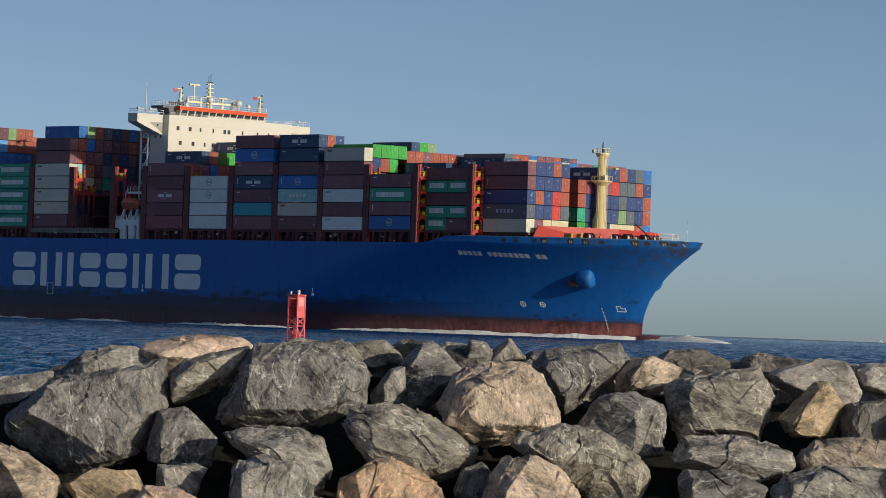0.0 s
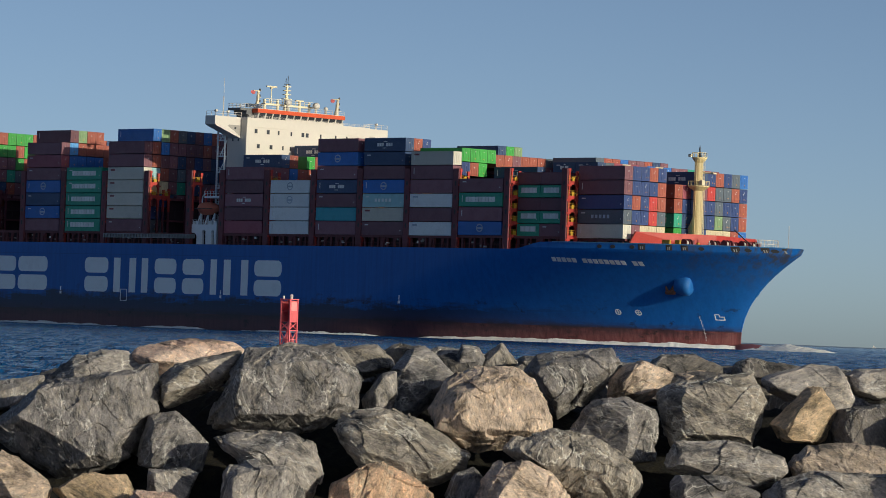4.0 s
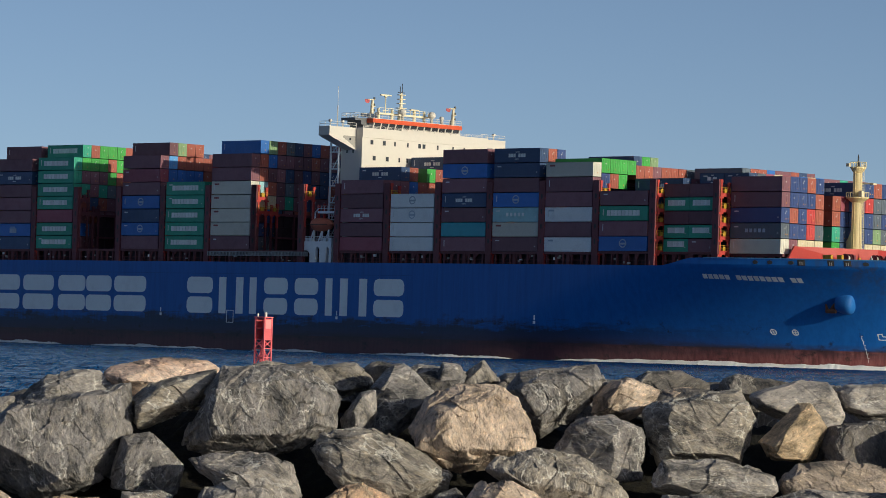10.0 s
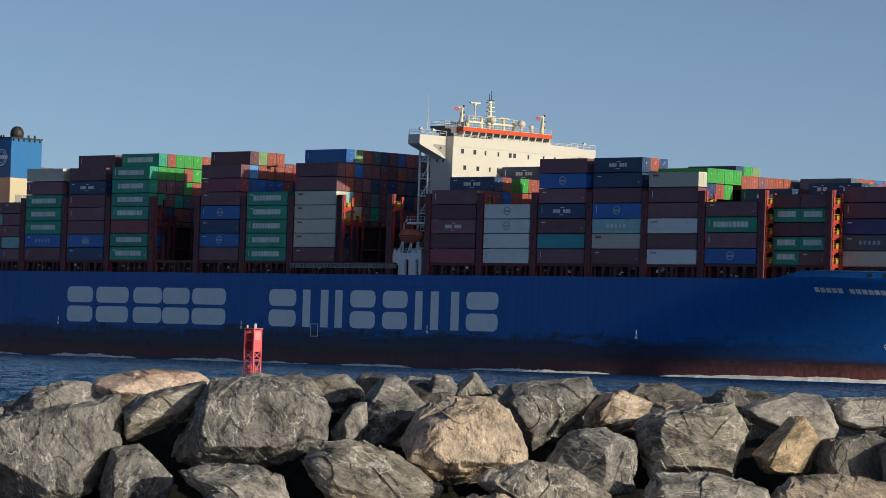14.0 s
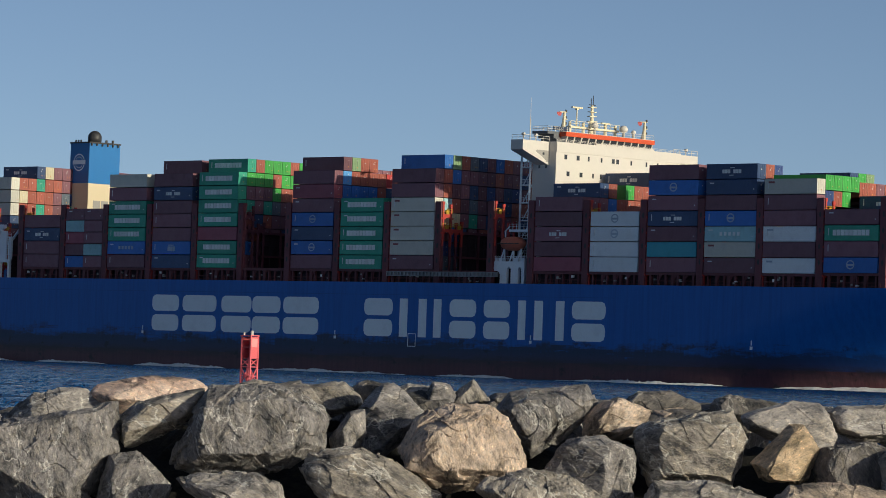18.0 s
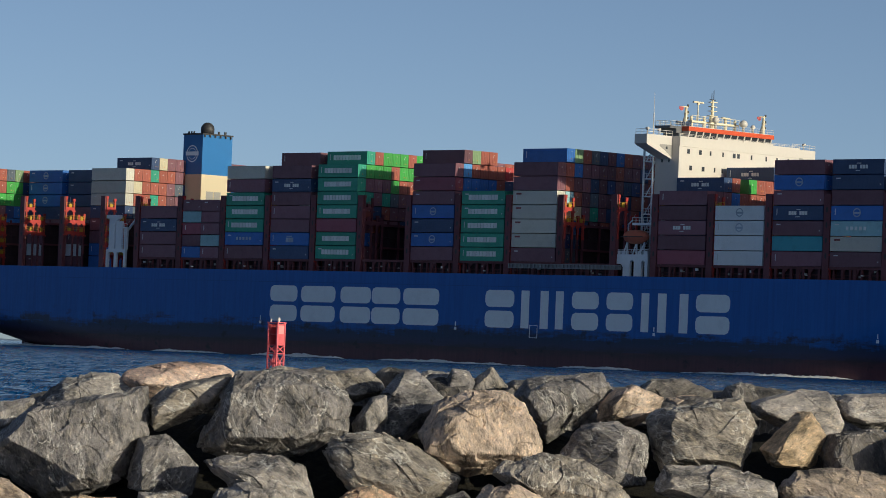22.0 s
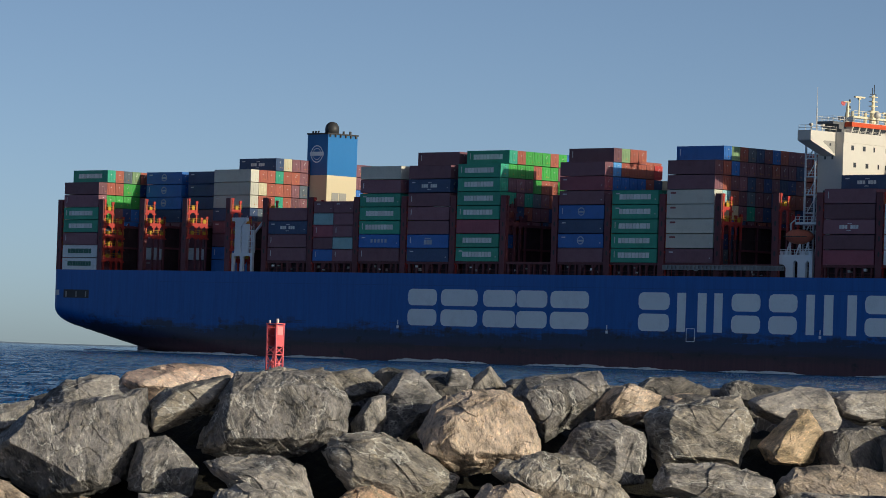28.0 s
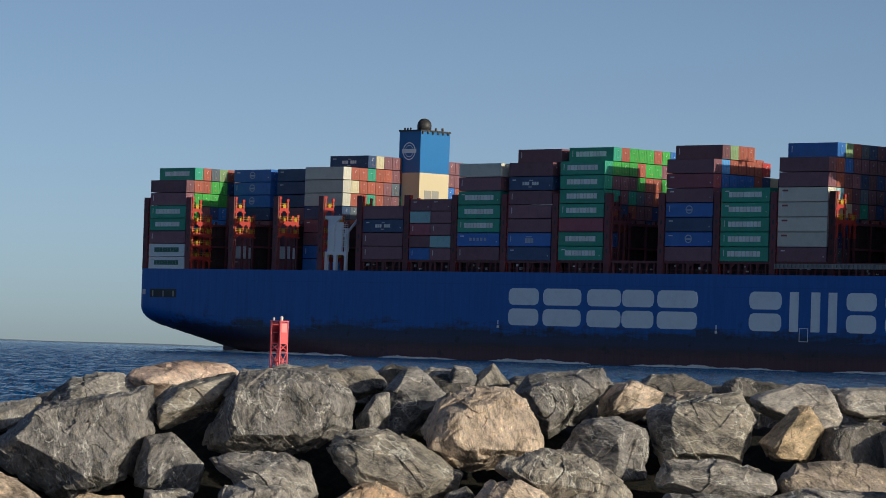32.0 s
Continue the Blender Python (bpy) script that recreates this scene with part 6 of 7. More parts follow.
# anchor housings: a drum with a rounded nose that lies along the bow, its mouth aft, with the anchor in it, on both bows
BOLSTER = paint("bolster_blue", (0.010, 0.140, 0.46), 0.6, worn=0.15, scale=0.5)
for s in (-1, 1):
    y0, y1 = breadth(157.0, 12.3), breadth(161.0, 12.3)
    axis = Vector((161.0 - 157.0, s * (y1 - y0) + s * 0.9, -0.2)).normalized()
    side = axis.orthogonal().normalized()
    over = axis.cross(side)
    foot = Vector((158.0, s * (y0 - 0.95), 12.3))
    bm = bmesh.new()
    prev = None
    n = 28
    for d, r in ((0.0, 1.20), (0.0, 1.55), (0.12, 1.62), (1.2, 1.9), (2.1, 2.05), (2.7, 2.0), (3.1, 1.72), (3.3, 1.2), (3.38, 0.5)):
        cur = [bm.verts.new(foot + d * axis + r * (math.cos(2 * math.pi * i / n) * side + math.sin(2 * math.pi * i / n) * over)) for i in range(n)]
        if prev:
            for i in range(n):
                bm.faces.new((prev[i], prev[(i + 1) % n], cur[(i + 1) % n], cur[i]))
        prev = cur
    bm.faces.new(prev)
    bmesh.ops.recalc_face_normals(bm, faces=bm.faces)
    part("anchor_bolster", bm, BOLSTER, ship, smooth=True)
    bm = bmesh.new()
    rod(bm, foot + 0.35 * axis, foot + 0.05 * axis, 1.34, 24)
    part("anchor_pocket", bm, DARK, ship)
    bm = bmesh.new()
    out = Vector((0, s, 0))
    rod(bm, foot - 0.2 * axis + 0.1 * out, foot - 0.9 * axis + 0.5 * out - Vector((0, 0, 1.5)), 0.3, 8)
    for q in (-1, 1):
        a = foot - 0.8 * axis + 0.5 * out + Vector((0.9 * q, 0, -1.5))
        rod(bm, a, a + Vector((0.25 * q, 0.3 * s, 1.5)), 0.36, 7, 0.08)
    rod(bm, foot - 0.8 * axis + 0.5 * out + Vector((-1.1, 0, -1.6)), foot - 0.8 * axis + 0.5 * out + Vector((1.1, 0, -1.6)), 0.42, 8)
    part("anchor", bm, RUST, ship, "rusty anchor")

# ---- hatch coamings and the gear along the deck's edge ----
COAM = paint("coaming_maroon", (0.15, 0.045, 0.052), 0.65, worn=0.4, scale=0.5)
# near-black: shade under the stacks and between frames is put into this colour
SHADE_STEEL = paint("shade_steel", (0.045, 0.022, 0.027), 0.7)
r = random.Random(31)
for nm, b in BAYS.items():
    u, top = b[0], b[1] - 0.25
    if top < 18.6:
        continue
    lim = min(25.0, breadth(u + 12, 18.5) - 0.8)
    bm = bmesh.new()
    box(bm, u + 0.3, u + 11.9, -lim + 1.6, lim - 1.6, 18.2, top)
    part("hatch_coaming", bm, SHADE_STEEL, ship, "maroon-black hatch coaming with its shade painted in")
    for s in (-1, 1):
        bm = bmesh.new()
        box(bm, u - 0.2, u + 12.4, *sorted((s * lim - s * 0.9, s * lim + s * 0.1)), top - 0.28, top + 0.2)
        for k, x in enumerate((0.5, 2.6, 4.4, 5.75, 7.3, 9.2, 11.2)):
            x += u + r.uniform(-0.3, 0.3)
            w = 0.75 if k == 3 else r.choice((0.2, 0.35, 0.5))
            box(bm, x, x + w, *sorted((s * lim - s * 0.5, s * lim)), 18.2, top - 0.28)
            if k % 2:
                prism(bm, [(x + w, top - 0.28), (x + w + r.uniform(0.4, 0.9), top - 0.28), (x + w, top - r.uniform(0.9, 1.5))], *sorted((s * lim - s * 0.35, s * lim - s * 0.1)))
        rod(bm, (u + 0.2, s * lim, 19.45), (u + 12.0, s * lim, 19.45), 0.05, 4)
        part("pedestal_frame", bm, COAM, ship, "maroon pedestals under the containers")
    for k in range(3):
        x, z = u + r.uniform(1, 11), r.uniform(18.7, 20.0)
        bm = bmesh.new()
        box(bm, x, x + r.uniform(0.25, 0.6), -lim - 0.08, -lim + 0.3, z, z + r.uniform(0.2, 0.5))
        part("deck_fitting", bm, PALEGREY if k else TAG, ship)
    for s in (-1, 1):
        bm = bmesh.new()
        railing(bm, (u - 0.5, s * (lim + 0.35)), (u + 13.0, s * (lim + 0.35)), 18.3, 1.0, 1.9, 0.03)
        part("deck_railing", bm, COAM, ship)


def lashing_bridge(u, top, half, decks=5, shade_painted=False):
    """Tall end frames outboard, a lower frame behind them and walkways right across."""
    lb = new("lashing_bridge")
    lb.parent = ship
    lb["label"] = "red steel lashing bridge with yellow rails"
    # the last flag swaps red and yellow for maroon to paint a gap's shade
    x0, x1 = u - 0.85, u + 0.85
    full = decks == 5
    levels = [z for z in (32.2, 29.3, 26.7, 24.1, 21.4) if z < top - 2][:decks]
    for s in (-1, 1):
        rails = bmesh.new()
        bm = bmesh.new()
        ya, yb = sorted((s * (half + 0.1), s * (half - 0.3)))
        box(bm, x0 + 0.1, x1 - 0.1, ya, yb, 18.3, top)
        part("end_post", bm, MAROON, lb)
        for z in np.arange(22.4, top - 1.0, 2.9):
            bm = bmesh.new()
            yo = s * (half + 0.11)
            n = 10
            ring = [(u + 0.24 * math.cos(2 * math.pi * i / n), z + 0.6 + 0.55 * math.sin(2 * math.pi * i / n)) for i in range(n)]
            prism(bm, ring, min(yo, yo - s * 0.05), max(yo, yo - s * 0.05))
            part("post_opening", bm, DARK, lb)
        # posts: the tall frame, the lower frame, then plain legs inboard
        for d, high in ((0.55, top), (2.8, top - 0.5), (4.4, 30.6), (6.0, 30.9), (11.0, 28.9), (16.0, 28.9), (21.0, 28.9)):
            y = s * (half - d)
            foot = 18.3
            # lower post in maroon: shade is put into its colour
            if d < 7 and not full:
                bm = bmesh.new()
                box(bm, x1 - 0.35, x1 + 0.02, y - 0.2, y + 0.2, 18.3, 25.8)
                part("post_foot", bm, MAROON, lb)
                foot = 25.8
            bm = bmesh.new()
            box(bm, x1 - 0.35, x1 + 0.02, y - 0.2, y + 0.2, foot, high)
            if d < 7:
                box(bm, x1 - 0.3, x1 + 0.06, y - 0.32, y + 0.32, high - 0.6, high)
            part("post", bm, RED if d < 7 and not shade_painted else MAROON, lb)
        for k, z in enumerate(levels):
            inn = half - 3.0 if k == 0 else half - 6.2
            ya, yb = sorted((s * (half - 0.3), s * inn))
            bm = bmesh.new()
            box(bm, x0, x1, ya, yb, z - 0.1, z)
            box(bm, x1 - 0.14, x1 + 0.04, ya, yb, z - 0.7, z - 0.1)
            for d in (0.55, 2.8, 4.4, 6.0):
                y = s * (half - d)
                if ya < y < yb:
                    for q in (-1, 1):
                        ea, eb = sorted((y + q * 0.2, y + q * 0.6))
                        box(bm, x1 - 0.1, x1 + 0.03, ea, eb, z - 1.05, z - 0.7)
            part("walkway", bm, RED if not shade_painted else MAROON, lb)
            railing(rails, (x1 + 0.03, ya), (x1 + 0.03, yb), z, 1.0, 1.25, 0.05)
            for d in ((1.7,) if k == 0 else (1.7, 5.2)):
                bm = bmesh.new()
                y = s * (half - d)
                box(bm, x1 - 0.4, x1 + 0.08, y - 0.42, y + 0.42, z, z + 0.8)
                part("lashing_box", bm, MAROON if shade_painted else YELLOW, lb, "" if shade_painted else "yellow lashing gear box")
        # inboard walkway at half height with rods standing on it
        ya, yb = sorted((s * (half - 6.2), 0.0))
        bm = bmesh.new()
        box(bm, x0, x1, ya, yb, 28.4, 28.9)
        box(bm, x0, x1, ya, yb, 23.6, 24.0)
        for k in range(6):
            y = ya + (yb - ya) * (k + 0.5) / 6
            box(bm, x1 - 0.3, x1, y - 0.15, y + 0.15, 28.9, 29.5)
        part("walkway", bm, MAROON, lb)
        # added plate between the inboard legs, framed in fields; its near-black paints their shade
        bm = bmesh.new()
        n = max(2, round((yb - ya) / 2.5))
        levels_in = (18.3, 21.0, 23.6, 26.0, 28.4)
        front, back = ([[bm.verts.new((x, ya + (yb - ya) * k / n, z)) for z in levels_in] for k in range(n + 1)] for x in (u + 0.12, u - 0.12))
        fields = [bm.faces.new((front[k][j], front[k + 1][j], front[k + 1][j + 1], front[k][j + 1])) for k in range(n) for j in range(4)]
        fields += [bm.faces.new((back[k][j], back[k][j + 1], back[k + 1][j + 1], back[k + 1][j])) for k in range(n) for j in range(4)]
        bm.normal_update()
        bmesh.ops.inset_individual(bm, faces=fields, thickness=0.14, depth=-0.1)
        for k in range(n):
            for j in (0, 4):
                bm.faces.new((front[k][j], front[k + 1][j], back[k + 1][j], back[k][j]))
        part("shear_panel", bm, SHADE_STEEL, lb, "added near-black panel painting the frame's inner shade")
        part("railing", rails, MAROON if shade_painted else YELLOW, lb)


for (an, a), (bn, b) in zip(BAYS.items(), list(BAYS.items())[1:]):
    gap = b[0] - (a[0] + 12.19)
    if gap < 4:
        u = (a[0] + 12.19 + b[0]) / 2
        half = min(25.0, breadth(u, 18.5) - 0.6)
        base = 18.5 if a[1] < 20 else 21.0
        # fewer decks where shade hides them; E and F frames get painted shade
        lashing_bridge(u, 34.7, half, 2 if an in "EFIJ" and bn in "FGJK" else 3 if an in ("S2", "S3") else 5, an in "EF")
for u in (-185.9, -127.9, -115.9, 13.9, 28.3, 39.1):
    lashing_bridge(u, 34.7, min(25.0, breadth(u, 18.5) - 0.6), 5 if u < -120 else 1)

# lifeboat station beside the bridge, gangway and the white tower aft
lbst = new("lifeboat_station")
lbst.parent = ship
lbst["label"] = "white lifeboat davit with orange lifeboat"
def portal(bm, legs, x0, x1, foot, spring, top, ya, yb):
    """A wall on legs with rounded openings between them."""
    box(bm, x0, x1, ya, yb, spring + 0.35, top)
    for a, b in legs:
        box(bm, a, b, ya, yb, foot, spring + 0.35)
    for (a, b), (c, d) in zip(legs, legs[1:]):
        q = min(0.35, (c - b) / 2)
        prism(bm, [(b, spring + 0.36), (b, spring), (b + q, spring + 0.36)], ya, yb)
        prism(bm, [(c, spring + 0.36), (c - q, spring + 0.36), (c, spring)], ya, yb)


bm = bmesh.new()
portal(bm, ((30.8, 32.55), (33.7, 35.6), (36.5, 37.25)), 28.3, 37.25, 18.2, 21.35, 22.85, -24.6, -23.9)
prism(bm, [(28.3, 21.7), (28.3, 21.0), (29.8, 21.0), (30.4, 20.85), (30.8, 20.3), (30.8, 21.7)], -24.6, -23.9)
part("davit_frame", bm, SHADE_WHITE, lbst)
# added near-black panel that paints the shade behind the davit's openings
bm = bmesh.new()
box(bm, 27.5, 38.0, -21.9, -21.7, 18.2, 22.6)
part("deck_house_wall", bm, SHADE_STEEL, lbst)
# covered boat, pointed at both ends
bm = bmesh.new()
prev = None
for i in range(15):
    f = i / 14
    x = 29.7 + 6.7 * f
    e = max(0.02, 1 - abs(2 * f - 1) ** 2.6)
    keel, crown = 24.9 + 1.2 * (1 - e), 26.35 + (1.35 + 0.1 * (1 - f)) * e ** 0.6
    mid = 26.3 + 0.15 * abs(2 * f - 1)
    ring = [(0.0, keel), (0.75, keel + 0.15 * e), (1.35, mid - 0.35 * e), (1.5, mid), (1.45, mid + 0.1), (1.15, mid + 0.7 * (crown - mid)), (0.6, crown - 0.05 * e), (0, crown)]
    cur = [bm.verts.new((x, -23.4 - y * e ** 0.7, z)) for y, z in ring] + [bm.verts.new((x, -23.4 + y * e ** 0.7, z)) for y, z in ring[-2:0:-1]]
    if prev:
        for k in range(len(cur)):
            bm.faces.new((prev[k], cur[k], cur[(k + 1) % len(cur)], prev[(k + 1) % len(cur)]))
    else:
        bm.faces.new(cur[::-1])
    prev = cur
bm.faces.new(prev)
bmesh.ops.recalc_face_normals(bm, faces=bm.faces)
boat = part("lifeboat", bm, BOAT, lbst, "enclosed orange lifeboat", smooth=True)
bm = bmesh.new()
box(bm, 30.2, 36.0, -24.96, -24.86, 26.28, 26.42)
part("rubbing_strake", bm, DARK, boat)
bm = bmesh.new()
for x in (30.9, 33.4, 35.4):
    rod(bm, (x - 0.5, -24.2, 22.8), (x, -23.6, 25.3), 0.16, 6)
    rod(bm, (x + 0.6, -24.2, 22.8), (x, -23.6, 25.3), 0.16, 6)
for x, w in ((28.6, 1.2), (30.3, 0.7), (34.4, 0.9), (36.2, 0.7)):
    box(bm, x, x + w, -24.4, -23.2, 22.8, 23.6)
railing(bm, (28.4, -24.5), (37.2, -24.5), 22.85, 1.0, 1.1, 0.05)
part("cradle", bm, SHADE_WHITE, lbst)
bm = bmesh.new()
rod(bm, (30.5, -23, 22.8), (30.5, -23, 28.9), 0.15, 6)
rod(bm, (30.5, -23, 28.9), (32.4, -24, 29.6), 0.15, 6)
rod(bm, (36.8, -23, 22.8), (36.8, -23, 29.0), 0.15, 6)
box(bm, 32.7, 38.6, -24.4, -22.0, 28.65, 29.1)
railing(bm, (32.7, -24.4), (38.6, -24.4), 29.1, 1.05, 1.0, 0.05)
part("davit_arm", bm, SHADE_WHITE, lbst)
gw = new("gangway")
gw.parent = ship
gw["label"] = "stowed grey lattice gangway"
bm = bmesh.new()
for z in (19.75, 20.55):
    box(bm, 0.4, 31.0, -25.6, -25.3, z, z + 0.14)
for k in range(31):
    box(bm, 0.4 + 1.0 * k, 0.65 + 1.0 * k, -25.58, -25.32, 19.85, 20.6)
box(bm, 0.4, 31.0, -25.3, -25.22, 19.8, 20.6)
part("gangway_frame", bm, paint("gangway_grey", (0.30, 0.31, 0.32), 0.5, 0.4), gw, "grey lattice gangway")
tw = new("white_tower")
tw.parent = ship
tw["label"] = "white steel crane tower"
bm = bmesh.new()
portal(bm, ((-126.8, -126.1), (-124.0, -123.2), (-120.7, -120.1)), -126.8, -120.1, 18.2, 21.6, 22.6, -24.6, -24.0)
box(bm, -126.2, -124.3, -24.4, -23.7, 22.6, 29.6)
box(bm, -127.2, -122.4, -24.6, -23.8, 29.6, 30.4)
prism(bm, [(-124.3, 29.6), (-122.9, 29.6), (-124.3, 28.4)], -24.4, -23.7)
box(bm, -123.9, -121.9, -24.3, -23.8, 22.6, 29.0)
for x in (-121.0, -120.3):
    box(bm, x, x + 0.25, -24.3, -23.8, 22.6, 27.6)
for z in (23.6, 25.0, 26.4, 27.5):
    box(bm, -125.0, -120.05, -24.35, -23.8, z, z + 0.2)
    railing(bm, (-123.5, -24.3), (-120.1, -24.3), z + 0.2, 0.8, 0.8, 0.05)
part("tower_frame", bm, SHADE_WHITE, tw)
bm = bmesh.new()
rod(bm, (-122, -23.4, 26), (-117.5, -23.4, 30), 0.3, 8)
part("crane_jib", bm, SHADE_WHITE, tw)

# seam along the sheer strake
for a, b in ((-150, -75), (-75, 0), (0, 62)):
    bm = bmesh.new()
    box(bm, a, b - 0.05, -HALF - 0.03, -HALF + 0.02, 15.95, 16.04)
    part("plate_seam", bm, paint("seam_blue", (0.008, 0.10, 0.34), 0.6), ship)
# gear behind the bow's bulwark
r = random.Random(77)
for k in range(9):
    x, y = 147.5 + 1.9 * k, -13.5 + 1.25 * k
    bm = bmesh.new()
    w, h = r.uniform(0.4, 0.9), r.uniform(0.7, 1.3)
    box(bm, x, x + w, y, y + 0.5, 19.0, 20.2 + h * 0.5)
    if k % 2:
        rod(bm, (x + w / 2, y + 0.2, 20.2), (x + w / 2, y + 0.2, 21.2), 0.1, 6)
    part("deck_gear", bm, (YELLOW, TAG, RED)[k % 3], ship)
bm = bmesh.new()
prism(bm, [(153.6, 28.0), (152.8, 26.0), (152.2, 24.6), (151.2, 23.4), (149.6, 22.7), (149.6, 19.0), (153.6, 19.0)], -0.5, 0.5)
part("mast_foot", bm, CREAM, fm)
for u0, u1 in ((158.6, 160.6), (161.2, 162.4)):
    bm = bmesh.new()
    y = -breadth(u1, 19.5) + 1.2
    box(bm, u0, u1, y, y + 0.5, 19.0, 21.0)
    for k in range(3):
        x = u0 + (u1 - u0) * (k + 0.5) / 3
        box(bm, x - 0.12, x + 0.12, y - 0.05, y, 20.3, 20.8)
    part("deck_locker", bm, YELLOW, ship, "yellow deck locker")
# draught marks, door outline and mooring opening on the side
for u in (-73.0, -13.8, 40.5, 95.6):
    bm = bmesh.new()
    box(bm, u - 0.3, u + 0.3, -HALF - 0.05, -HALF + 0.02, 6.9, 7.5)
    box(bm, u - 0.12, u + 0.12, -HALF - 0.05, -HALF + 0.02, 7.7, 8.6)
    part("tug_mark", bm, LETTER, ship)
bm = bmesh.new()
for a, b, c, d in ((7.1, 9.3, 8.2, 8.32), (7.1, 9.3, 5.7, 5.82), (7.1, 7.22, 5.7, 8.32), (9.18, 9.3, 5.7, 8.32)):
    box(bm, a, b, -HALF - 0.05, -HALF + 0.02, c, d)
part("pilot_door_outline", bm, LETTER, ship)
bm = bmesh.new()
box(bm, -183.0, -174.0, -HALF - 0.04, -HALF + 0.05, 12.0, 13.9)
part("mooring_opening", bm, DARK, ship)
for x in (-182.2, -178.6, -175.2):
    bm = bmesh.new()
    box(bm, x, x + 0.35, -HALF - 0.12, -HALF + 0.05, 12.2, 13.5)
    part("mooring_roller", bm, PALEGREY, ship)
bm = bmesh.new()
box(bm, -185.6, -184.6, -breadth(-185, 13) - 0.05, -breadth(-185, 13) + 0.3, 12.6, 13.8)
part("stern_fairlead", bm, TAG, ship)
# ship's name as a row of small pale bars
for k in range(17):
    if k in (5, 14):
        continue
    u = 136.0 + k * 1.11
    w = 17.05 - 0.03 * k
    b0, b1 = breadth(u, w), breadth(u + 0.86, w)
    bm = bmesh.new()
    c0, c1 = breadth(u, w - 0.9), breadth(u + 0.86, w - 0.9)
    v = [bm.verts.new(p) for p in ((u, -c0 - 0.07, w - 0.85), (u + 0.86, -c1 - 0.07, w - 0.85), (u + 0.86, -b1 - 0.07, w), (u, -b0 - 0.07, w))]
    f = bm.faces.new(v)
    g = bmesh.ops.extrude_face_region(bm, geom=[f])
    for e in g["geom"]:
        if isinstance(e, bmesh.types.BMVert):
            e.co.y += 0.05
    part("name_bar", bm, TAG, ship)

# ---- beacon, placed to fit the camera's view with its foot hidden, and far shore ----
BX, BY = -10.84, 240.0
beacon = new("beacon_tower")
beacon.location = (BX, BY, -0.02)
beacon.rotation_euler = (0, 0, radians(-37))
tagged(beacon, "red steel lattice beacon tower behind the breakwater stones", "beacon")
W2 = 0.37
for x in (-W2, W2):
    for y in (-W2, W2):
        bm = bmesh.new()
        box(bm, x - 0.045, x + 0.045, y - 0.045, y + 0.045, 0, 3.25)
        part("leg", bm, BEACONRED, beacon)
# bracing: a cross below the box, then a ring and struts spreading to the feet
for s in (-W2, W2):
    for turn in (0, 1):
        bm = bmesh.new()
        at = (lambda p, z: (p, s, z)) if turn else (lambda p, z: (s, p, z))
        rod(bm, at(-W2, 1.34), at(W2, 1.80), 0.032, 5)
        rod(bm, at(W2, 1.34), at(-W2, 1.80), 0.032, 5)
        rod(bm, at(-W2, 1.28), at(W2, 1.28), 0.04, 5)
        rod(bm, at(-W2, 1.26), at(0, 0.72), 0.035, 5)
        rod(bm, at(W2, 1.26), at(0, 0.72), 0.035, 5)
        rod(bm, at(0, 0.72), at(-W2, 0.12), 0.035, 5)
        rod(bm, at(0, 0.72), at(W2, 0.12), 0.035, 5)
        rod(bm, at(-W2, 0.70), at(W2, 0.70), 0.035, 5)
        part("brace", bm, BEACONRED, beacon)
for b in ((W2 - 0.02, W2 + 0.02, -W2 + 0.046, W2 - 0.046, 1.82, 3.19), (-W2 + 0.046, W2 - 0.046, W2 - 0.02, W2 + 0.02, 1.82, 3.19), (-W2 - 0.02, -W2 + 0.02, -W2 + 0.046, W2 - 0.046, 1.82, 3.19)):
    bm = bmesh.new()
    box(bm, *b)
    part("daymark_panel", bm, BEACONRED, beacon)
bm = bmesh.new()
box(bm, -W2 - 0.07, W2 + 0.07, -W2 - 0.07, W2 + 0.07, 3.25, 3.31)
part("top_plate", bm, BEACONRED, beacon)
for z in (2.50, 1.80):
    bm = bmesh.new()
    box(bm, -W2 + 0.05, W2 - 0.05, -W2 + 0.02, W2 - 0.05, z, z + 0.05)
    part("shelf", bm, BEACONRED, beacon)
bm = bmesh.new()
box(bm, W2 + 0.021, W2 + 0.03, -W2 + 0.1, W2 - 0.1, 2.55, 3.10)
part("sign_plate", bm, BEACONPALE, beacon)
bm = bmesh.new()
rod(bm, (0, -0.1, 0), (0, -0.1, 1.25), 0.10, 8)
rod(bm, (0, -0.1, 0.62), (0, -0.1, 0.80), 0.17, 8)
part("pipe", bm, BEACONRED, beacon)
for x, y, f in ((-0.32, -0.2, 0.8), (0.12, 0.05, 1.25)):
    bm = bmesh.new()
    rod(bm, (x, y, 3.31), (x, y, 3.31 + 0.14 * f), 0.07 * f, 8)
    rod(bm, (x, y, 3.31 + 0.14 * f), (x, y, 3.31 + 0.24 * f), 0.09 * f, 8, 0.05 * f)
    part("lantern", bm, WHITE, beacon)

bm = bmesh.new()
rnd = random.Random(4)
xs = np.linspace(-4800, 4800, 160)
prev = None
for x in xs:
    h = 1.2 + 1.6 * abs(noise.noise(Vector((x * 0.004, 3, 0)))) + 0.5 * noise.noise(Vector((x * 0.03, 1, 0)))
    y = math.sqrt(max(1.0, 4850 ** 2 - x * x))
    if y < 600:
        prev = None
        continue
    cur = [bm.verts.new((x * 0.985, y * 0.985 - 6, -2.1)), bm.verts.new((x * 0.985, y * 0.985, max(0.4, h) - 1.5))]
    if prev:
        bm.faces.new((prev[0], cur[0], cur[1], prev[1]))
    prev = cur
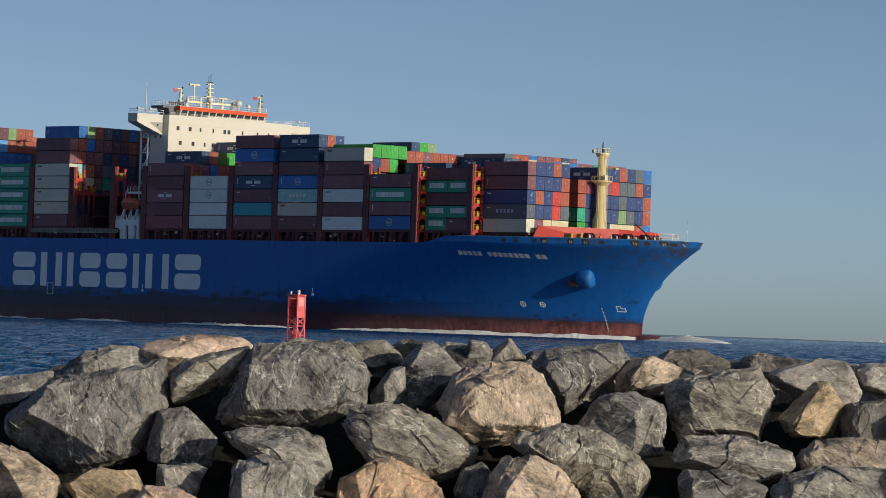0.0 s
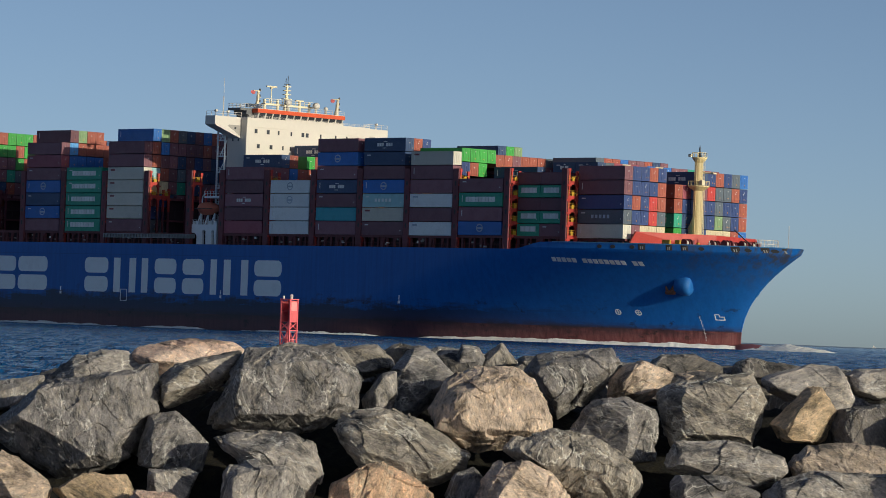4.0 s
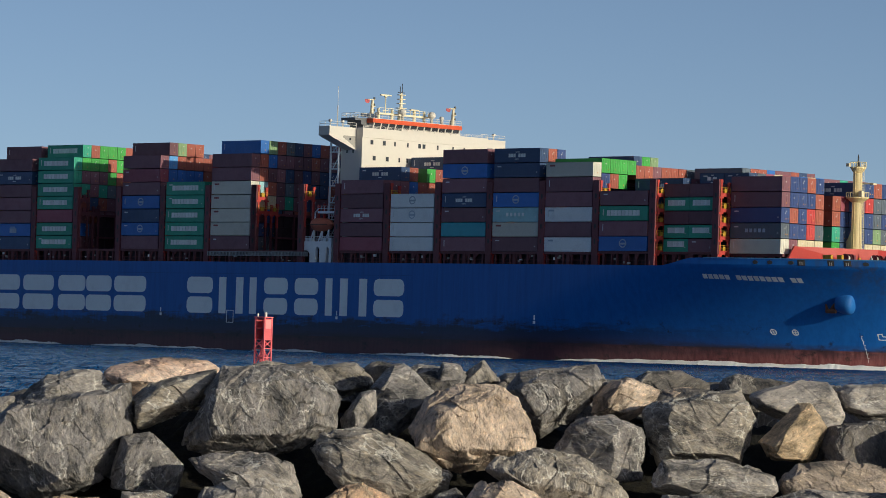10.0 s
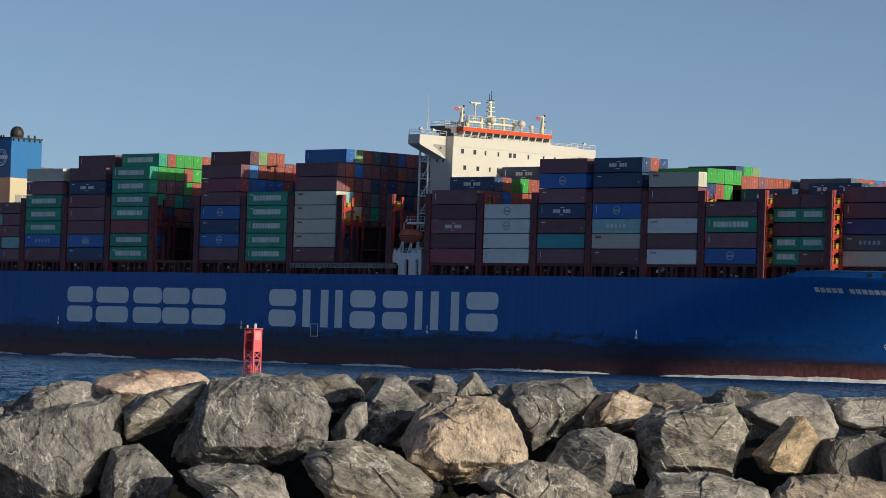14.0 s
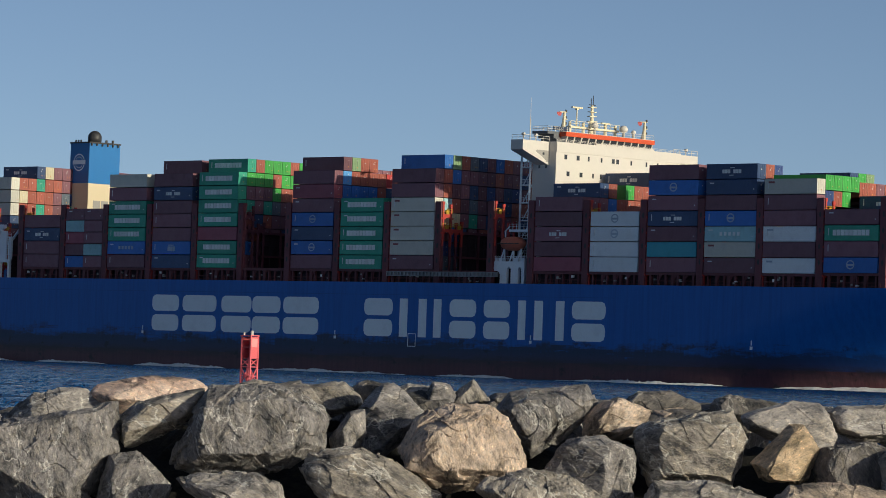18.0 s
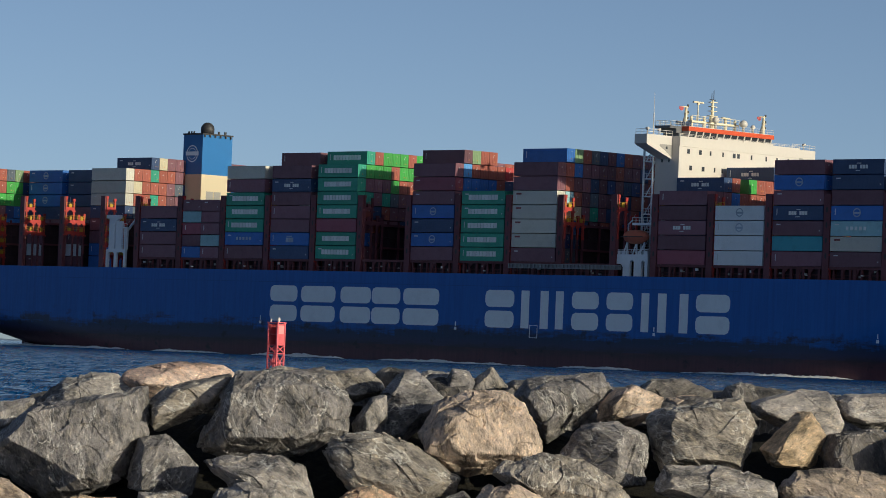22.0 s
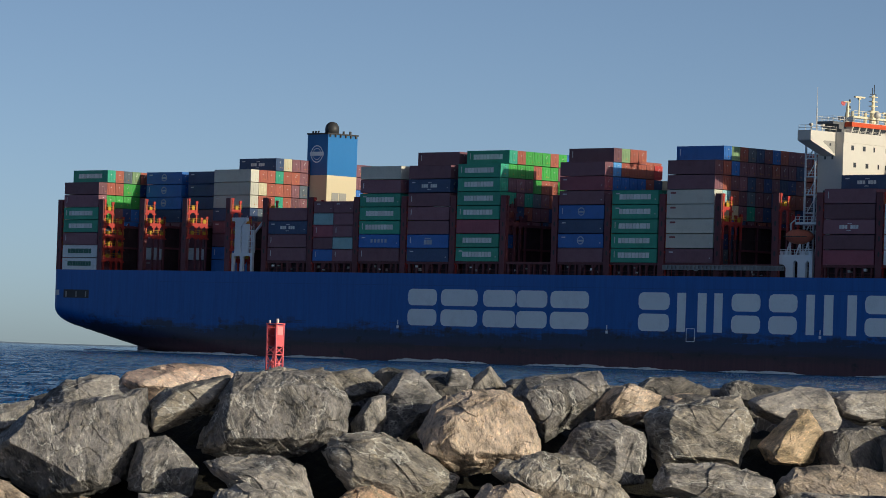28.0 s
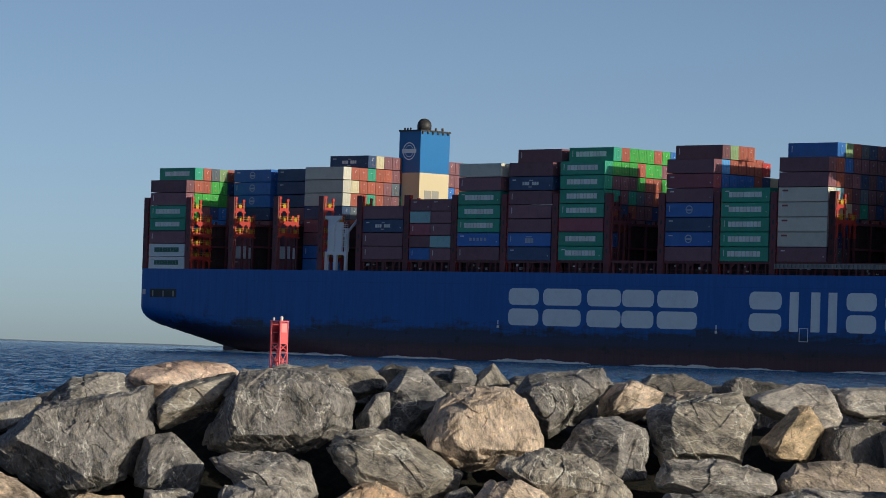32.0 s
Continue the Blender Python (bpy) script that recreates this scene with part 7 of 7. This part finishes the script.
tagged(part("backdrop", bm, paint("far_shore", (0.17, 0.24, 0.34), 0.9, scale=0.01)), "low hazy far shore on the horizon", "shore", kind="structure")


bm = bmesh.new()
prism(bm, [(0, 0.3), (1.5, -0.6), (15, -0.6), (17, 1.2), (12, 1.0)], 0, 4)
box(bm, 4, 9, 0.5, 3.5, 1.0, 5.5)
far_boat = part("distant_boat", bm, WHITE)
far_boat.location = (400, 3600, 0.1)
far_boat.scale = (0.28, 0.28, 0.4)
tagged(far_boat, "small white boat far off on the water", "boat")


# ---- white water along the ship, in rigid pieces that go with it ----
def wave_piece(name, u0, u1, v, wide, high, seed, label):
    """A strip of broken water: a ragged ridge with many small crests."""
    bm = bmesh.new()
    n = max(16, int((u1 - u0) * 4))
    m = 14
    grid = []
    for i in range(n + 1):
        f = i / n
        env = math.sin(math.pi * min(1, max(0, f))) ** 0.6
        row = []
        for j in range(m + 1):
            g = j / m
            u = u0 + (u1 - u0) * f
            big = 0.8 + 0.7 * noise.noise(Vector((u * 0.22, g * 2, seed)))
            small = noise.noise(Vector((u * 1.3, g * 5, seed))) + 0.8 * noise.noise(Vector((u * 3.1, g * 11, seed + 3)))
            h = high * env * math.sin(math.pi * g) ** 0.8 * max(0.0, big + (0.1 if name == "bow_wave" else 0.45) * small)
            b = breadth(max(u, -180.0), 0.3) if u < 166 else 0.0
            y = b + v + wide * (g - 0.25) * (0.5 + 0.5 * env) + 0.25 * noise.noise(Vector((u * 1.7, g * 7, seed + 9)))
            row.append(bm.verts.new((u, -y, -0.12 + h)))
        grid.append(row)
    for a, b in zip(grid, grid[1:]):
        for j in range(m):
            bm.faces.new((a[j], b[j], b[j + 1], a[j + 1]))
    ob = part(name, bm, FOAM, smooth=True)
    tagged(ob, label, "wave")
    return ob


waves = []
waves.append(wave_piece("bow_wave", 98, 160, 0.3, 4.2, 1.0, 1, "white foaming bow wave curling along the hull"))
waves.append(wave_piece("bow_wave", 167, 190, -1.0, 7.0, 1.45, 2, "white foaming bow wave curling along the hull"))
waves.append(wave_piece("bow_wave", 140, 172, 0.4, 3.5, 1.15, 7, "white foaming bow wave curling along the hull"))
r = random.Random(9)
u = 90
while u > -178:
    l = r.uniform(7, 26)
    waves.append(wave_piece("side_wave", u - l, u, 0.4, 2.6, r.uniform(0.45, 0.75), u, "thin strip of white wash along the hull"))
    u -= l + r.uniform(2, 12)
u = 86
while u > -170:
    l = r.uniform(12, 34)
    waves.append(wave_piece("side_wave", u - l, u, 1.6, 3.0, r.uniform(0.60, 0.95), u + 3, "bright breaking crest running beside the hull"))
    u -= l + r.uniform(9, 26)
waves.append(wave_piece("stern_wave", -186, -158, 0.5, 2.6, 0.5, 41, "white wash breaking under the stern"))
waves.append(wave_piece("stern_wave", -204, -187, 3.0, 2.6, 0.55, 47, "white wash breaking under the stern"))
waves.append(wave_piece("stern_wave", -160, -134, 1.2, 2.6, 0.45, 43, "white wash breaking under the stern"))
SAIL = [
    (0.0, -82.45, 871.97),
    (0.5, -80.04, 870.22),
    (1.0, -77.60, 867.88),
    (1.5, -75.06, 865.23),
    (2.0, -72.48, 862.80),
    (2.5, -69.85, 860.40),
    (3.0, -67.31, 857.93),
    (3.5, -64.86, 855.56),
    (5.5, -54.59, 845.21),
    (6.0, -51.92, 842.34),
    (6.5, -49.25, 837.95),
    (7.0, -46.56, 832.92),
    (7.5, -43.84, 828.14),
    (8.0, -41.15, 823.66),
    (8.5, -38.57, 819.48),
    (9.0, -35.96, 815.63),
    (9.5, -33.24, 811.96),
    (10.0, -30.49, 808.56),
    (10.5, -27.93, 805.45),
    (11.0, -25.33, 802.40),
    (11.5, -22.69, 799.43),
    (12.0, -20.12, 796.82),
    (12.5, -17.48, 794.46),
    (13.0, -14.94, 791.96),
    (13.5, -12.37, 789.38),
    (14.0, -9.89, 786.92),
    (14.5, -7.31, 784.40),
    (16.5, 3.06, 774.75),
    (17.0, 5.53, 772.39),
    (17.5, 8.09, 770.55),
    (18.0, 10.71, 768.51),
    (18.5, 13.19, 767.26),
    (19.0, 15.43, 768.63),
    (19.5, 17.72, 772.02),
    (20.0, 19.98, 775.72),
    (20.5, 22.25, 778.51),
    (21.0, 24.74, 779.37),
    (21.5, 27.36, 777.95),
    (22.0, 29.89, 775.14),
    (22.5, 32.42, 771.85),
    (23.0, 34.96, 768.62),
    (23.5, 37.41, 766.21),
    (24.0, 39.84, 764.36),
    (24.5, 42.47, 762.43),
    (25.0, 45.06, 760.38),
    (25.5, 47.59, 758.11),
    (27.5, 57.67, 751.58),
    (28.0, 60.20, 751.26),
    (28.5, 62.70, 749.98),
    (29.0, 65.15, 748.20),
    (29.5, 67.70, 746.26),
    (30.0, 70.38, 744.38),
    (30.5, 72.99, 742.89),
    (31.0, 75.46, 741.59),
    (31.5, 77.89, 740.16),
    (32.0, 80.34, 738.42),
]


def motions():
    course = [(t, pose(x, y, 0, 0, 0, -44.565)) for t, x, y in SAIL]
    for ob in [ship] + waves + CARGO:
        rest = Matrix.Translation(ob.location)
        walk(ob, [(t, m @ rest) for t, m in course])


motions()
